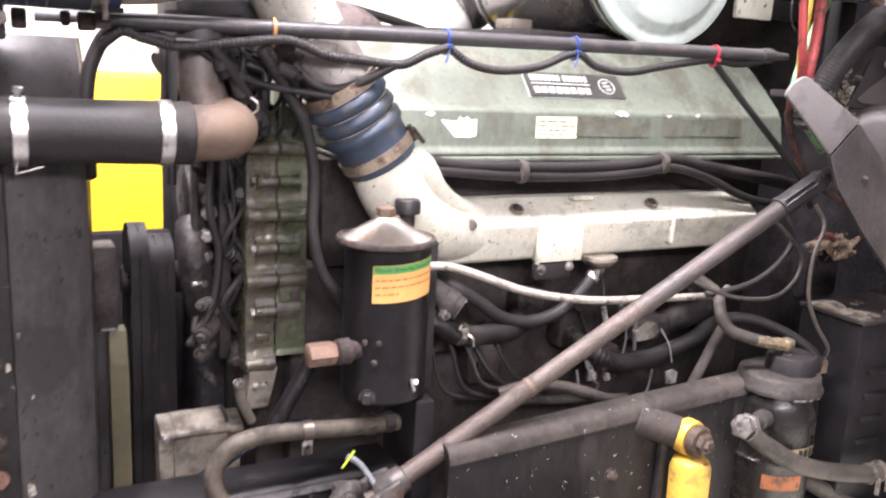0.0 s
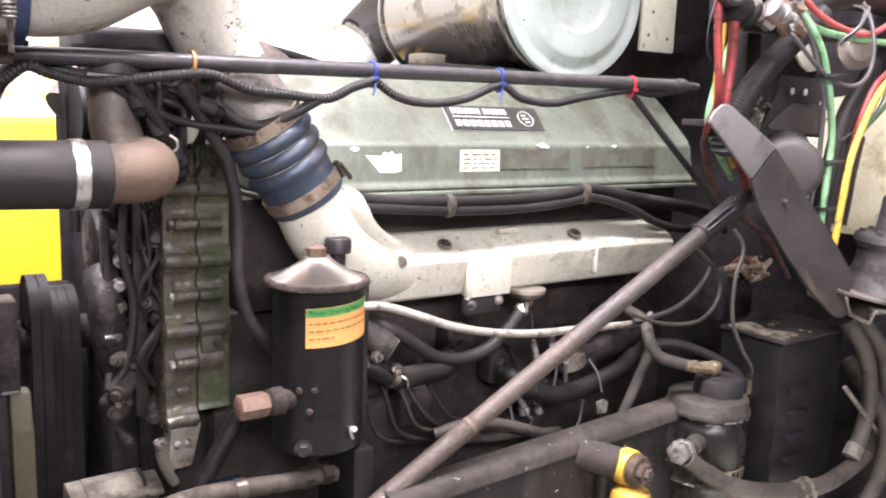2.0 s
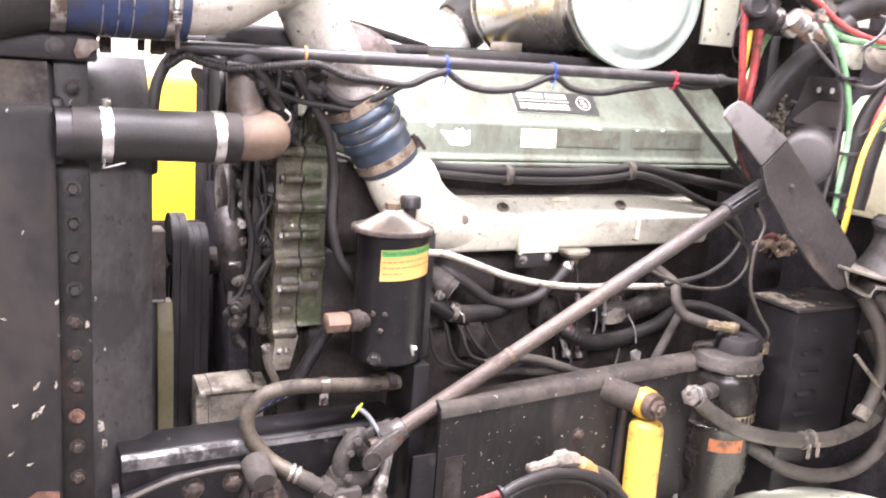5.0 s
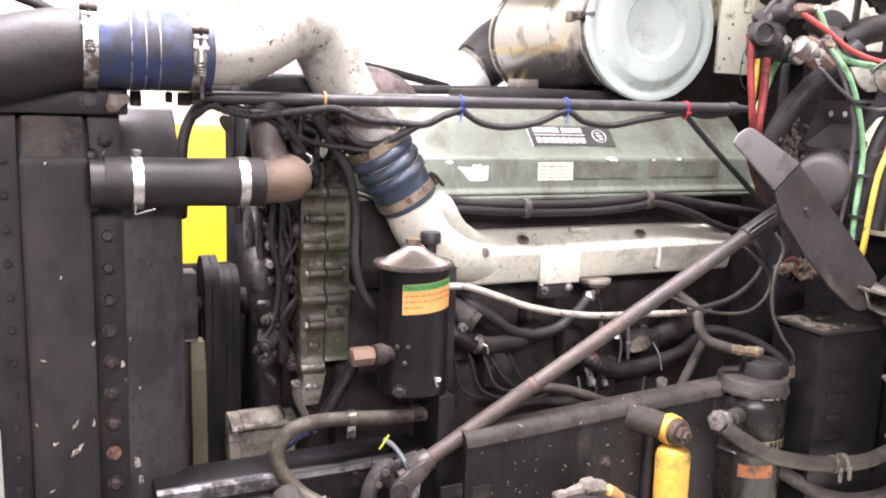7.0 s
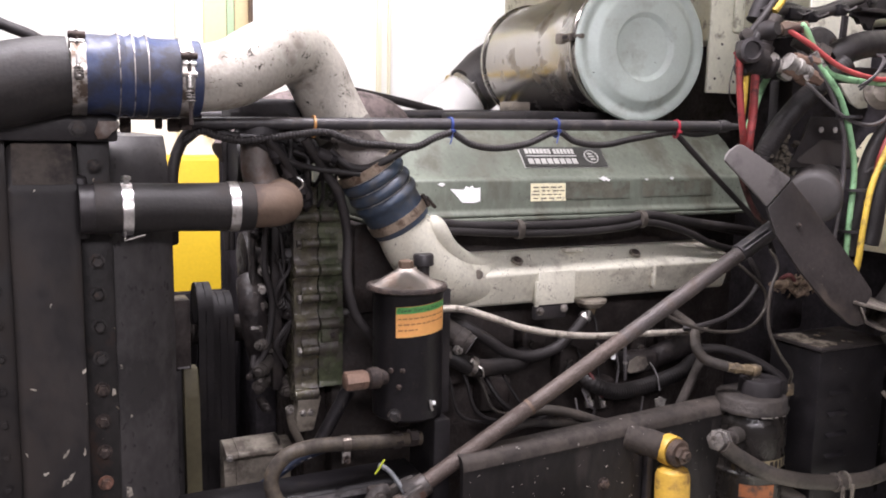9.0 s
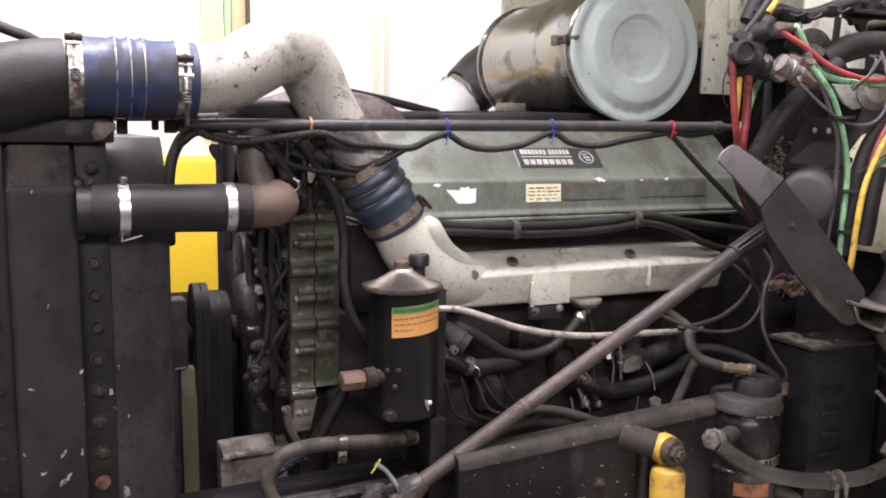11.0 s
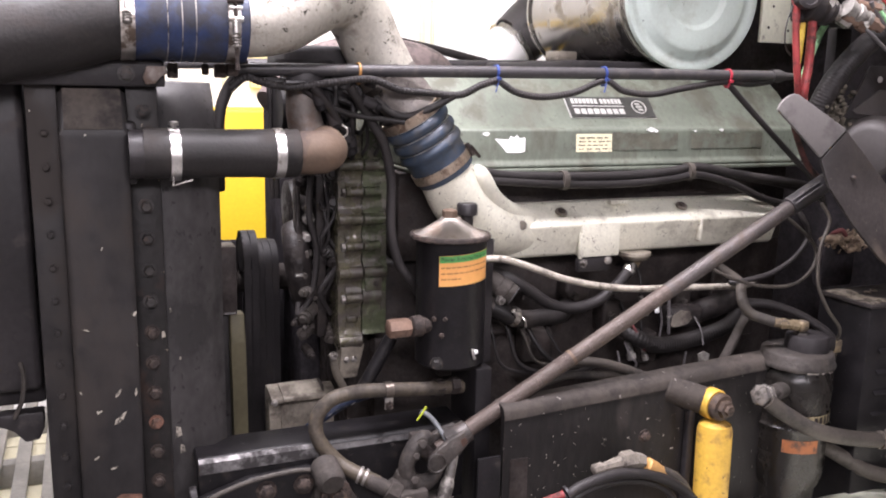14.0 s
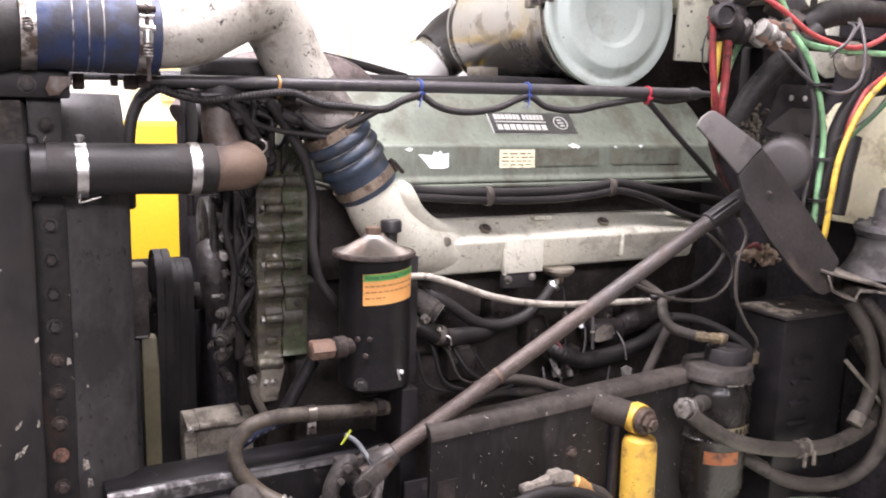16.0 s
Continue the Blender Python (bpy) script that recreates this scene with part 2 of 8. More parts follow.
STAINLESS = material("stainless", (0.31, 0.295, 0.275), 0.22, 1.0, 0.12, 4, 9, 0.03, (0.22, 0.19, 0.155), 0.2, 12, specks=(0.12, 0.10, 0.08), speck_scale=60, speck_share=0.06, speck_size=0.25)
LID_GREY = material("lid_grey", (0.49, 0.56, 0.525), 0.42, 0.0, 0.08, 9, 160, 0.08, (0.40, 0.44, 0.405), 0.2, 14, specks=(0.10, 0.10, 0.09), speck_scale=55, speck_share=0.12, speck_size=0.16)
CREAM = material("cream_paint", (0.80, 0.80, 0.67), 0.5, 0, 0.1, 8, 120, 0.08, (0.3, 0.28, 0.22), 0.15, 30)
WALL_WHITE = material("white_wall", (0.82, 0.81, 0.78), 0.7, 0, 0.05, 3, 60, 0.1)
WALL_GREY = material("grey_block_wall", (0.64, 0.62, 0.62), 0.8, 0, 0.15, 2, 40, 0.2)
PALE_CREAM = material("pale_cream_sheet", (0.82, 0.78, 0.60), 0.6, 0, 0.05, 3, 60, 0.05)
PALE_TAN = material("pale_tan_sheet", (0.62, 0.50, 0.30), 0.6, 0, 0.06, 3, 60, 0.05)
STRIP_GREEN = material("faded_green_sheet", (0.42, 0.56, 0.36), 0.6, 0, 0.06, 3, 60, 0.05)
PALE_YELLOW = material("pale_yellow_sheet", (0.80, 0.72, 0.42), 0.6, 0, 0.06, 3, 60, 0.05)
COVER_RED = material("brown_duct", (0.13, 0.10, 0.095), 0.6, 0.1, 0.25, 10, 120, 0.15, (0.06, 0.05, 0.045), 0.3, 25)
CONCRETE = material("concrete", (0.205, 0.195, 0.186), 0.75, 0, 0.18, 1.3, 60, 0.2, (0.165, 0.154, 0.146), 0.36, 3, specks=(0.10, 0.095, 0.09), speck_scale=14, speck_share=0.1, speck_size=0.2)
LABEL_ORANGE = material("orange_label", (0.74, 0.37, 0.12), 0.4, 0, 0.06, 30, 200, 0.02)
LABEL_GREEN = material("green_label", (0.10, 0.36, 0.10), 0.4, 0, 0.06, 30, 200, 0.02)
PAPER = material("worn_sticker", (0.74, 0.69, 0.47), 0.6, 0, 0.08, 40, 300, 0.1, (0.45, 0.42, 0.33), 0.25, 80)
WHITE_STICKER = material("white_sticker", (0.85, 0.86, 0.86), 0.5, 0, 0.05, 40, 200, 0.05, (0.5, 0.5, 0.48), 0.15, 80)
PLATE_DARK = material("badge_black", (0.042, 0.042, 0.04), 0.35, 0.3, 0.2, 40, 200, 0.05)
PLATE_SILVER = material("badge_silver", (0.36, 0.36, 0.34), 0.5, 0.2, 0.1, 40, 200, 0.05)
COPPER = material("brass_plug", (0.175, 0.112, 0.082), 0.55, 0.2, 0.2, 40, 200, 0.1, (0.12, 0.08, 0.065), 0.25, 40)
WIRE_RED = material("red_wire", (0.25, 0.034, 0.034), 0.5, 0, 0.2, 30, 200, 0.05, (0.08, 0.028, 0.026), 0.3, 40)
LINE_RED = material("red_nylon", (0.50, 0.085, 0.085), 0.45, 0, 0.15, 30, 200, 0.05, (0.25, 0.06, 0.05), 0.2, 40)
WIRE_GREEN = material("green_wire", (0.27, 0.52, 0.28), 0.42, 0, 0.2, 30, 200, 0.05, (0.07, 0.13, 0.07), 0.24, 40)
WIRE_YELLOW = material("yellow_wire", (0.58, 0.40, 0.055), 0.5, 0, 0.15, 30, 200, 0.05, (0.2, 0.14, 0.05), 0.28, 40)
WIRE_GREY = material("grey_wire", (0.088, 0.081, 0.083), 0.4, 0, 0.2, 30, 200, 0.05)
TIE_BLUE = material("blue_tie", (0.03, 0.055, 0.20), 0.4, 0, 0.1, 30, 200, 0.0)
TIE_RED = material("red_tie", (0.36, 0.03, 0.05), 0.4, 0, 0.1, 30, 200, 0.0)
TIE_ORANGE = material("orange_tie", (0.46, 0.24, 0.08), 0.4, 0, 0.1, 30, 200, 0.0)
BRAID = material("braided_line", (0.50, 0.46, 0.40), 0.38, 0.6, 0.2, 60, 600, 0.4, (0.2, 0.18, 0.15), 0.3, 50)
BRASS = material("brass", (0.20, 0.155, 0.095), 0.5, 0.4, 0.25, 40, 200, 0.15, (0.10, 0.08, 0.06), 0.42, 45)
DIRT_GREY = material("dusty_cast_iron", (0.048, 0.0405, 0.036), 0.8, 0.1, 0.35, 25, 140, 0.4, (0.04, 0.035, 0.03), 0.4, 35)


BLOCK_BROWN = material("oily_brown_green", (0.072, 0.066, 0.042), 0.16, 0, 0.45, 24, 110, 0.45, (0.040, 0.031, 0.024), 0.42, 34, spec=1.0)
PAPER_GRIMY = material("grimy_paper", (0.34, 0.29, 0.17), 0.6, 0, 0.15, 40, 300, 0.1, (0.12, 0.10, 0.07), 0.4, 50)
JOINT = material("greasy_grey_joint", (0.058, 0.050, 0.045), 0.45, 0.1, 0.4, 22, 130, 0.4, (0.030, 0.026, 0.024), 0.45, 30)
WORN_ROD = material("worn_pale_rod", (0.10, 0.092, 0.085), 0.35, 0.3, 0.4, 25, 160, 0.3, (0.36, 0.34, 0.31), 0.3, 45)
CONN_GREY = material("dirty_grey_connector", (0.24, 0.228, 0.21), 0.5, 0.2, 0.25, 30, 200, 0.2, (0.09, 0.08, 0.07), 0.35, 40)
CRUST = material("dusty_crust", (0.095, 0.082, 0.062), 0.9, 0, 0.4, 40, 200, 0.5, (0.045, 0.038, 0.03), 0.45, 50)
PUMP = material("greasy_pump", (0.0185, 0.0158, 0.0155), 0.4, 0, 0.5, 30, 90, 0.7, (0.028, 0.0225, 0.020), 0.35, 40, spec=0.28)
CAP_DUST = material("dust_caked_cap", (0.036, 0.030, 0.026), 0.65, 0, 0.4, 12, 130, 0.4, (0.019, 0.0165, 0.015), 0.42, 18)
ALT_ALU = material("dusty_cast_alloy", (0.25, 0.222, 0.182), 0.5, 0.2, 0.3, 14, 130, 0.35, (0.11, 0.093, 0.076), 0.42, 22)
LABEL_PRINT = material("brown_print", (0.33, 0.14, 0.05), 0.5, 0, 0.1, 30, 200, 0.0)
LID_STEEL = material("brushed_steel_lid", (0.27, 0.245, 0.22), 0.36, 0.9, 0.2, 14, 60, 0.05, (0.20, 0.155, 0.125), 0.28, 26)
_bsdf = LID_STEEL.node_tree.nodes["Principled BSDF"]
_bsdf.inputs["Anisotropic"].default_value = 0.85
_tan = LID_STEEL.node_tree.nodes.new("ShaderNodeTangent")
_tan.direction_type, _tan.axis = "RADIAL", "Z"
LID_STEEL.node_tree.links.new(_tan.outputs[0], _bsdf.inputs["Tangent"])
HOSE_WORN = material("worn_rubber", (0.0175, 0.0158, 0.0152), 0.55, 0, 0.4, 9, 200, 0.15, (0.042, 0.036, 0.033), 0.3, 9, spec=0.35)
CLAMP_DULL = material("tarnished_steel", (0.62, 0.59, 0.55), 0.30, 1.0, 0.25, 30, 300, 0.1, (0.16, 0.125, 0.10), 0.42, 35)
ELBOW_GREY = material("grey_rubber_elbow", (0.095, 0.088, 0.088), 0.5, 0, 0.15, 8, 120, 0.08, (0.06, 0.055, 0.054), 0.2, 10)
RISER = material("grey_brown_pipe", (0.135, 0.120, 0.110), 0.36, 0.3, 0.25, 9, 160, 0.2, (0.10, 0.068, 0.052), 0.35, 14)
CREAM_OLD = material("stained_cream_paint", (0.80, 0.79, 0.68), 0.5, 0, 0.12, 8, 120, 0.08, (0.22, 0.19, 0.14), 0.24, 16, specks=(0.06, 0.05, 0.04), speck_scale=70, speck_share=0.15, speck_size=0.3)
HOSE_DARK = material("oily_black_hose", (0.0145, 0.0128, 0.0125), 0.5, 0, 0.45, 14, 180, 0.25, (0.032, 0.026, 0.023), 0.24, 14, spec=0.35)
PALE_DUST = material("pale_flaking_dust", (0.34, 0.30, 0.245), 0.9, 0, 0.3, 60, 200, 0.4, (0.09, 0.075, 0.06), 0.45, 50)
NUT_RUST = material("brown_rusted_nut", (0.075, 0.050, 0.036), 0.6, 0.1, 0.35, 30, 200, 0.35, (0.035, 0.027, 0.023), 0.4, 50)
PIPE_DARK = material("darker_alloy", (0.17, 0.152, 0.138), 0.5, 0.1, 0.3, 10, 150, 0.25, (0.085, 0.072, 0.066), 0.4, 16, specks=(0.04, 0.035, 0.03), speck_scale=105, speck_share=0.3, speck_size=0.44)
CLAMP_TAN = material("tan_tarnished_steel", (0.50, 0.41, 0.32), 0.32, 0.85, 0.3, 22, 300, 0.1, (0.17, 0.12, 0.09), 0.36, 30)
# Much darker than the bent tip, with brown dust in random patches.
ARM_DARK = material("dark_dusty_plate", (0.024, 0.0205, 0.0195), 0.55, 0, 0.45, 9, 120, 0.25, (0.066, 0.052, 0.043), 0.26, 10, spec=0.3, specks=(0.09, 0.075, 0.062), speck_scale=120, speck_share=0.12, speck_size=0.35)
BELL_GREY = material("dusty_grey_bell", (0.075, 0.070, 0.068), 0.6, 0.1, 0.3, 14, 130, 0.3, (0.04, 0.036, 0.034), 0.35, 20)
CREAM_SPOTTED = material("cream_paint_with_rust_spots", (0.82, 0.765, 0.55), 0.5, 0, 0.12, 6, 120, 0.08, (0.40, 0.32, 0.19), 0.16, 12, specks=(0.10, 0.075, 0.05), speck_scale=60, speck_share=0.25, speck_size=0.3)
RIVET = material("bright_rivet", (0.62, 0.61, 0.59), 0.4, 0.3, 0.1, 40, 300, 0.05)
EDGE_PALE = material("pale_beam_edge", (0.12, 0.115, 0.115), 0.4, 0.4, 0.35, 20, 200, 0.15, (0.03, 0.027, 0.027), 0.40, 26)
HOSE_TAN = material("tan_rubber", (0.072, 0.058, 0.042), 0.55, 0, 0.35, 14, 180, 0.25, (0.034, 0.028, 0.023), 0.34, 18)
BRUSHED = material("brushed_strap", (0.40, 0.38, 0.34), 0.4, 1.0, 0.2, 20, 300, 0.1)


# ---- building tools ----
def thing(name, at, label, category, group=""):
    ob = new(name)
    ob.location = at
    ob.empty_display_size = 0.05
    return tagged(ob, label, category, group)


def mesh_of(name, bm, mat, smooth):
    bmesh.ops.recalc_face_normals(bm, faces=bm.faces)
    me = bpy.data.meshes.new(name)
    bm.to_mesh(me)
    bm.free()
    me.materials.append(mat)
    if smooth:
        for p in me.polygons:
            p.use_smooth = True
        me.set_sharp_from_angle(angle=radians(smooth))
    return me


def root_of(ob):
    m = Matrix.Translation(ob.location)
    return root_of(ob.parent) if ob.parent else m


def part(name, bm, mat, parent, label="", smooth=40):
    ob = new(name, mesh_of(name, bm, mat, smooth))
    ob.parent = parent
    ob.matrix_parent_inverse = root_of(parent).inverted() if parent.parent is None else Matrix.Identity(4)
    if label:
        ob["label"] = label
    return ob


def solo(name, bm, mat, label, category, group="", kind="", smooth=40):
    return tagged(new(name, mesh_of(name, bm, mat, smooth)), label, category, group, kind)


def join(*bms):
    out = bmesh.new()
    for b in bms:
        me = bpy.data.meshes.new("tmp")
        b.to_mesh(me)
        b.free()
        out.from_mesh(me)
        bpy.data.meshes.remove(me)
    return out


def box(a, b, bevel=0.003, seg=2):
    bm = bmesh.new()
    bmesh.ops.create_cube(bm, size=1)
    a, b = Vector(a), Vector(b)
    for v in bm.verts:
        v.co = Vector([(a[i] + b[i]) / 2 + v.co[i] * abs(b[i] - a[i]) for i in range(3)])
    if bevel:
        bmesh.ops.bevel(bm, geom=bm.edges[:], offset=bevel, segments=seg, affect="EDGES", profile=0.5)
    return bm


def basis(d):
    d = Vector(d).normalized()
    side = d.cross(Vector((0, 0, 1))) if abs(d.z) < 0.95 else d.cross(Vector((1, 0, 0)))
    side.normalize()
    return d, side, side.cross(d)


def lathe(origin, axis, profile, seg=32):
    """A turned shape: profile rows of (distance along the axis, radius)."""
    d, s, u = basis(axis)
    origin = Vector(origin)
    bm = bmesh.new()
    rings = []
    for h, r in profile:
        if r <= 1e-6:
            rings.append([bm.verts.new(origin + d * h)])
        else:
            rings.append([bm.verts.new(origin + d * h + (s * math.cos(2 * math.pi * k / seg) + u * math.sin(2 * math.pi * k / seg)) * r) for k in range(seg)])
    for a, b in zip(rings, rings[1:]):
        if len(a) == 1 and len(b) == 1:
            continue
        for k in range(seg):
            j = (k + 1) % seg
            if len(a) == 1:
                bm.faces.new((a[0], b[k], b[j]))
            elif len(b) == 1:
                bm.faces.new((a[k], b[0], a[j]))
            else:
                bm.faces.new((a[k], b[k], b[j], a[j]))
    for ring in (rings[0], rings[-1]):
        if len(ring) > 1:
            bm.faces.new(ring)
    return bm


def rod(a, b, r, seg=20, bevel=0.0):
    a, b = Vector(a), Vector(b)
    n = (b - a).length
    e = bevel or min(r * 0.15, n * 0.2)
    return lathe(a, b - a, [(0, r - e), (e, r), (n - e, r), (n, r - e)], seg)


def smooth_path(points, steps=8, closed=False):
    """Catmull-Rom through the points; extra columns (radius) are carried along."""
    p = [np.array(q, float) for q in points]
    n = len(p)
    out = []
    last = n if closed else n - 1
    for i in range(last):
        a = p[(i - 1) % n] if closed or i > 0 else 2 * p[0] - p[1]
        b, c = p[i], p[(i + 1) % n]
        d = p[(i + 2) % n] if closed or i + 2 < n else 2 * p[-1] - p[-2]
        for k in range(steps):
            t = k / steps
            out.append(0.5 * (2 * b + (c - a) * t + (2 * a - 5 * b + 4 * c - d) * t * t + (3 * b - a - 3 * c + d) * t ** 3))
    if not closed:
        out.append(p[-1])
    return out


def tube(points, r, seg=12, steps=8, closed=False, ribs=0.0, pitch=0.006, caps=True, smooth=True):
    """A round bar or hose along a curve; ribs: height of corrugations at that pitch."""
    path = smooth_path(points, steps, closed) if smooth else [np.array(q, float) for q in points]
    if ribs:
        length = sum(np.linalg.norm(b[:3] - a[:3]) for a, b in zip(path, path[1:]))
        want = int(length / (pitch / 4))
        steps2 = max(1, want // max(1, len(points) - 1))
        path = smooth_path(points, steps2, closed)
    bm = bmesh.new()
    rings = []
    normal = None
    n = len(path)
    far = 0.0
    for i in range(n):
        q = Vector(path[i][:3])
        before = Vector(path[(i - 1) % n][:3]) if closed or i else q
        after = Vector(path[(i + 1) % n][:3]) if closed or i < n - 1 else q
        t = (after - before).normalized()
        if normal is None:
            normal = basis(t)[1]
        normal = (normal - t * normal.dot(t)).normalized()
        other = t.cross(normal)
        rr = path[i][3] if len(path[i]) > 3 else r
        if ribs:
            rr += ribs * (0.5 + 0.5 * math.cos(2 * math.pi * far / pitch))
            far += (after - q).length
        rings.append([bm.verts.new(q + (normal * math.cos(2 * math.pi * k / seg) + other * math.sin(2 * math.pi * k / seg)) * rr) for k in range(seg)])
    pairs = list(zip(rings, rings[1:])) + ([(rings[-1], rings[0])] if closed else [])
    for a, b in pairs:
        for k in range(seg):
            j = (k + 1) % seg
            bm.faces.new((a[k], b[k], b[j], a[j]))
    if caps and not closed:
        bm.faces.new(rings[0])
        bm.faces.new(rings[-1])
    return bm


def extrude(profile, x0, x1, bevel=0.0, seg=2):
    """A closed outline of (y, z) rows drawn along x."""
    bm = bmesh.new()
    a = [bm.verts.new((x0, y, z)) for y, z in profile]
    b = [bm.verts.new((x1, y, z)) for y, z in profile]
    n = len(profile)
    bm.faces.new(a)
    bm.faces.new(b)
    for k in range(n):
        bm.faces.new((a[k], a[(k + 1) % n], b[(k + 1) % n], b[k]))
    if bevel:
        bmesh.ops.bevel(bm, geom=bm.edges[:], offset=bevel, segments=seg, affect="EDGES", profile=0.5)
    return bm


def slab(outline, direction, bevel=0.0, seg=2):
    """A plate: a closed outline of points in space, thickened along a direction."""
    bm = bmesh.new()
    d = Vector(direction)
    a = [bm.verts.new(Vector(p)) for p in outline]
    b = [bm.verts.new(Vector(p) + d) for p in outline]
    n = len(outline)
    bm.faces.new(a)
    bm.faces.new(b)
    for k in range(n):
        bm.faces.new((a[k], a[(k + 1) % n], b[(k + 1) % n], b[k]))
    if bevel:
        bmesh.ops.bevel(bm, geom=bm.edges[:], offset=bevel, segments=seg, affect="EDGES", profile=0.5)
    return bm


def hex_bolt(at, axis, r=0.009, h=0.007, washer=True):
    """A hexagon head on its washer, with a short threaded end."""
    rows = [(0, r * 1.35), (0.002, r * 1.35)] if washer else [(0, r)]
    a = lathe(at, axis, rows + [(0.0021, r * 0.2)], 16) if washer else None
    head = lathe(Vector(at) + Vector(axis).normalized() * 0.002, axis, [(0, r), (h * 0.85, r), (h, r * 0.8), (h, 0)], 6)
    return join(a, head) if a else head


def band(at, axis, r, width, t=0.0015, seg=32):
    """A flat strap round a hose."""
    return lathe(Vector(at) - Vector(axis).normalized() * width / 2, axis, [(0, r), (0, r + t), (width, r + t), (width, r)], seg)


# ---- workshop ----
# Unseen wall band, made dark to tone down the air cleaner's reflection.
UPPER_WALL = material("dark_upper_wall", (0.12, 0.105, 0.095), 0.8, 0, 0.15, 2, 40, 0.2)
solo("floor", box((-5, -3, -0.1), (6, 4.6, 0), 0), CONCRETE, "grey concrete workshop floor with oil stains", "floor", kind="structure")
solo("ceiling", box((-5, -3, 4.3), (6, 4.6, 4.4), 0), WALL_GREY, "grey painted workshop ceiling", "ceiling", kind="structure")
solo("wall_upper", box((-5, 4.49, 3.0), (6, 4.6, 4.3), 0), UPPER_WALL, "unseen upper wall, dark to cut bright reflections", "wall", kind="structure")
solo("wall_north", box((-5, 4.5, 0), (6, 4.6, 2.9995), 0), WALL_WHITE, "brightly lit white workshop wall", "wall", kind="structure")
solo("wall_south", box((-5, -3.1, 0), (6, -3, 4.3), 0), WALL_GREY, "plain grey workshop wall", "wall", kind="structure")
solo("wall_west", box((-5.1, -3, 0), (-5, 4.5, 4.3), 0), WALL_GREY, "plain grey workshop wall", "wall", kind="structure")
solo("wall_east", box((6, -3, 0), (6.1, 4.5, 4.3), 0), WALL_GREY, "plain grey workshop wall", "wall", kind="structure")
cabinet = thing("cupboard", (0.8, 4.2, 0), "bright yellow steel cupboard against the white wall", "cupboard")
part("body", box((0.40, 4.1, 0.06), (1.20, 4.44, 1.505), 0.02, 3), YELLOW_FAR, cabinet)
part("plinth", box((0.42, 4.12, 0.0), (1.18, 4.43, 0.0595), 0.004), BLACK_PAINT, cabinet)
for xx, ww, mat, tone in ((0.80, 0.112, PALE_YELLOW, "pale yellow"), (0.915, 0.036, STRIP_GREEN, "faded green"), (0.954, 0.074, PALE_TAN, "pale tan"), (1.735, 0.024, PALE_CREAM, "pale cream"), (1.80, 0.014, PALE_CREAM, "pale cream"), (0.66, 0.03, PALE_CREAM, "pale cream")):
    solo("wall_strip", box((xx, 4.47, 1.60), (xx + ww, 4.4995, 3.0), 0.004), mat, tone + " strip hung on the bright wall", "strip", "strips on the wall")
pallet = thing("pallet", (-0.5, 3.4, 0), "grey slatted rack over pale boards standing in for lit floor", "pallet")
for k in range(13):
    part("slat", box((-1.35 + 0.103 * k, 2.3, 0.125), (-1.298 + 0.103 * k, 4.2, 0.150), 0.003), OLD_WOOD, pallet)
for y in (2.35, 2.95, 3.55, 4.08):
    part("bearer", box((-1.35, y, 0.025), (-0.03, y + 0.06, 0.1245), 0.003), OLD_WOOD, pallet)
# Pale boards added under the slats in place of the brightly lit floor.
for k in range(9):
    part("board", box((-1.40, 2.30 + 0.21 * k, 0.0), (0.02, 2.495 + 0.21 * k, 0.0245), 0.003), PALE_BOARD, pallet, "pale cream board in place of lit floor")
for xx in (1.047,):
    solo("conduit", rod((xx, 4.455, 0), (xx - 0.03, 4.455, 4.28), 0.012), RUST_PIPE, "brown steel pipe running up the wall", "pipe")


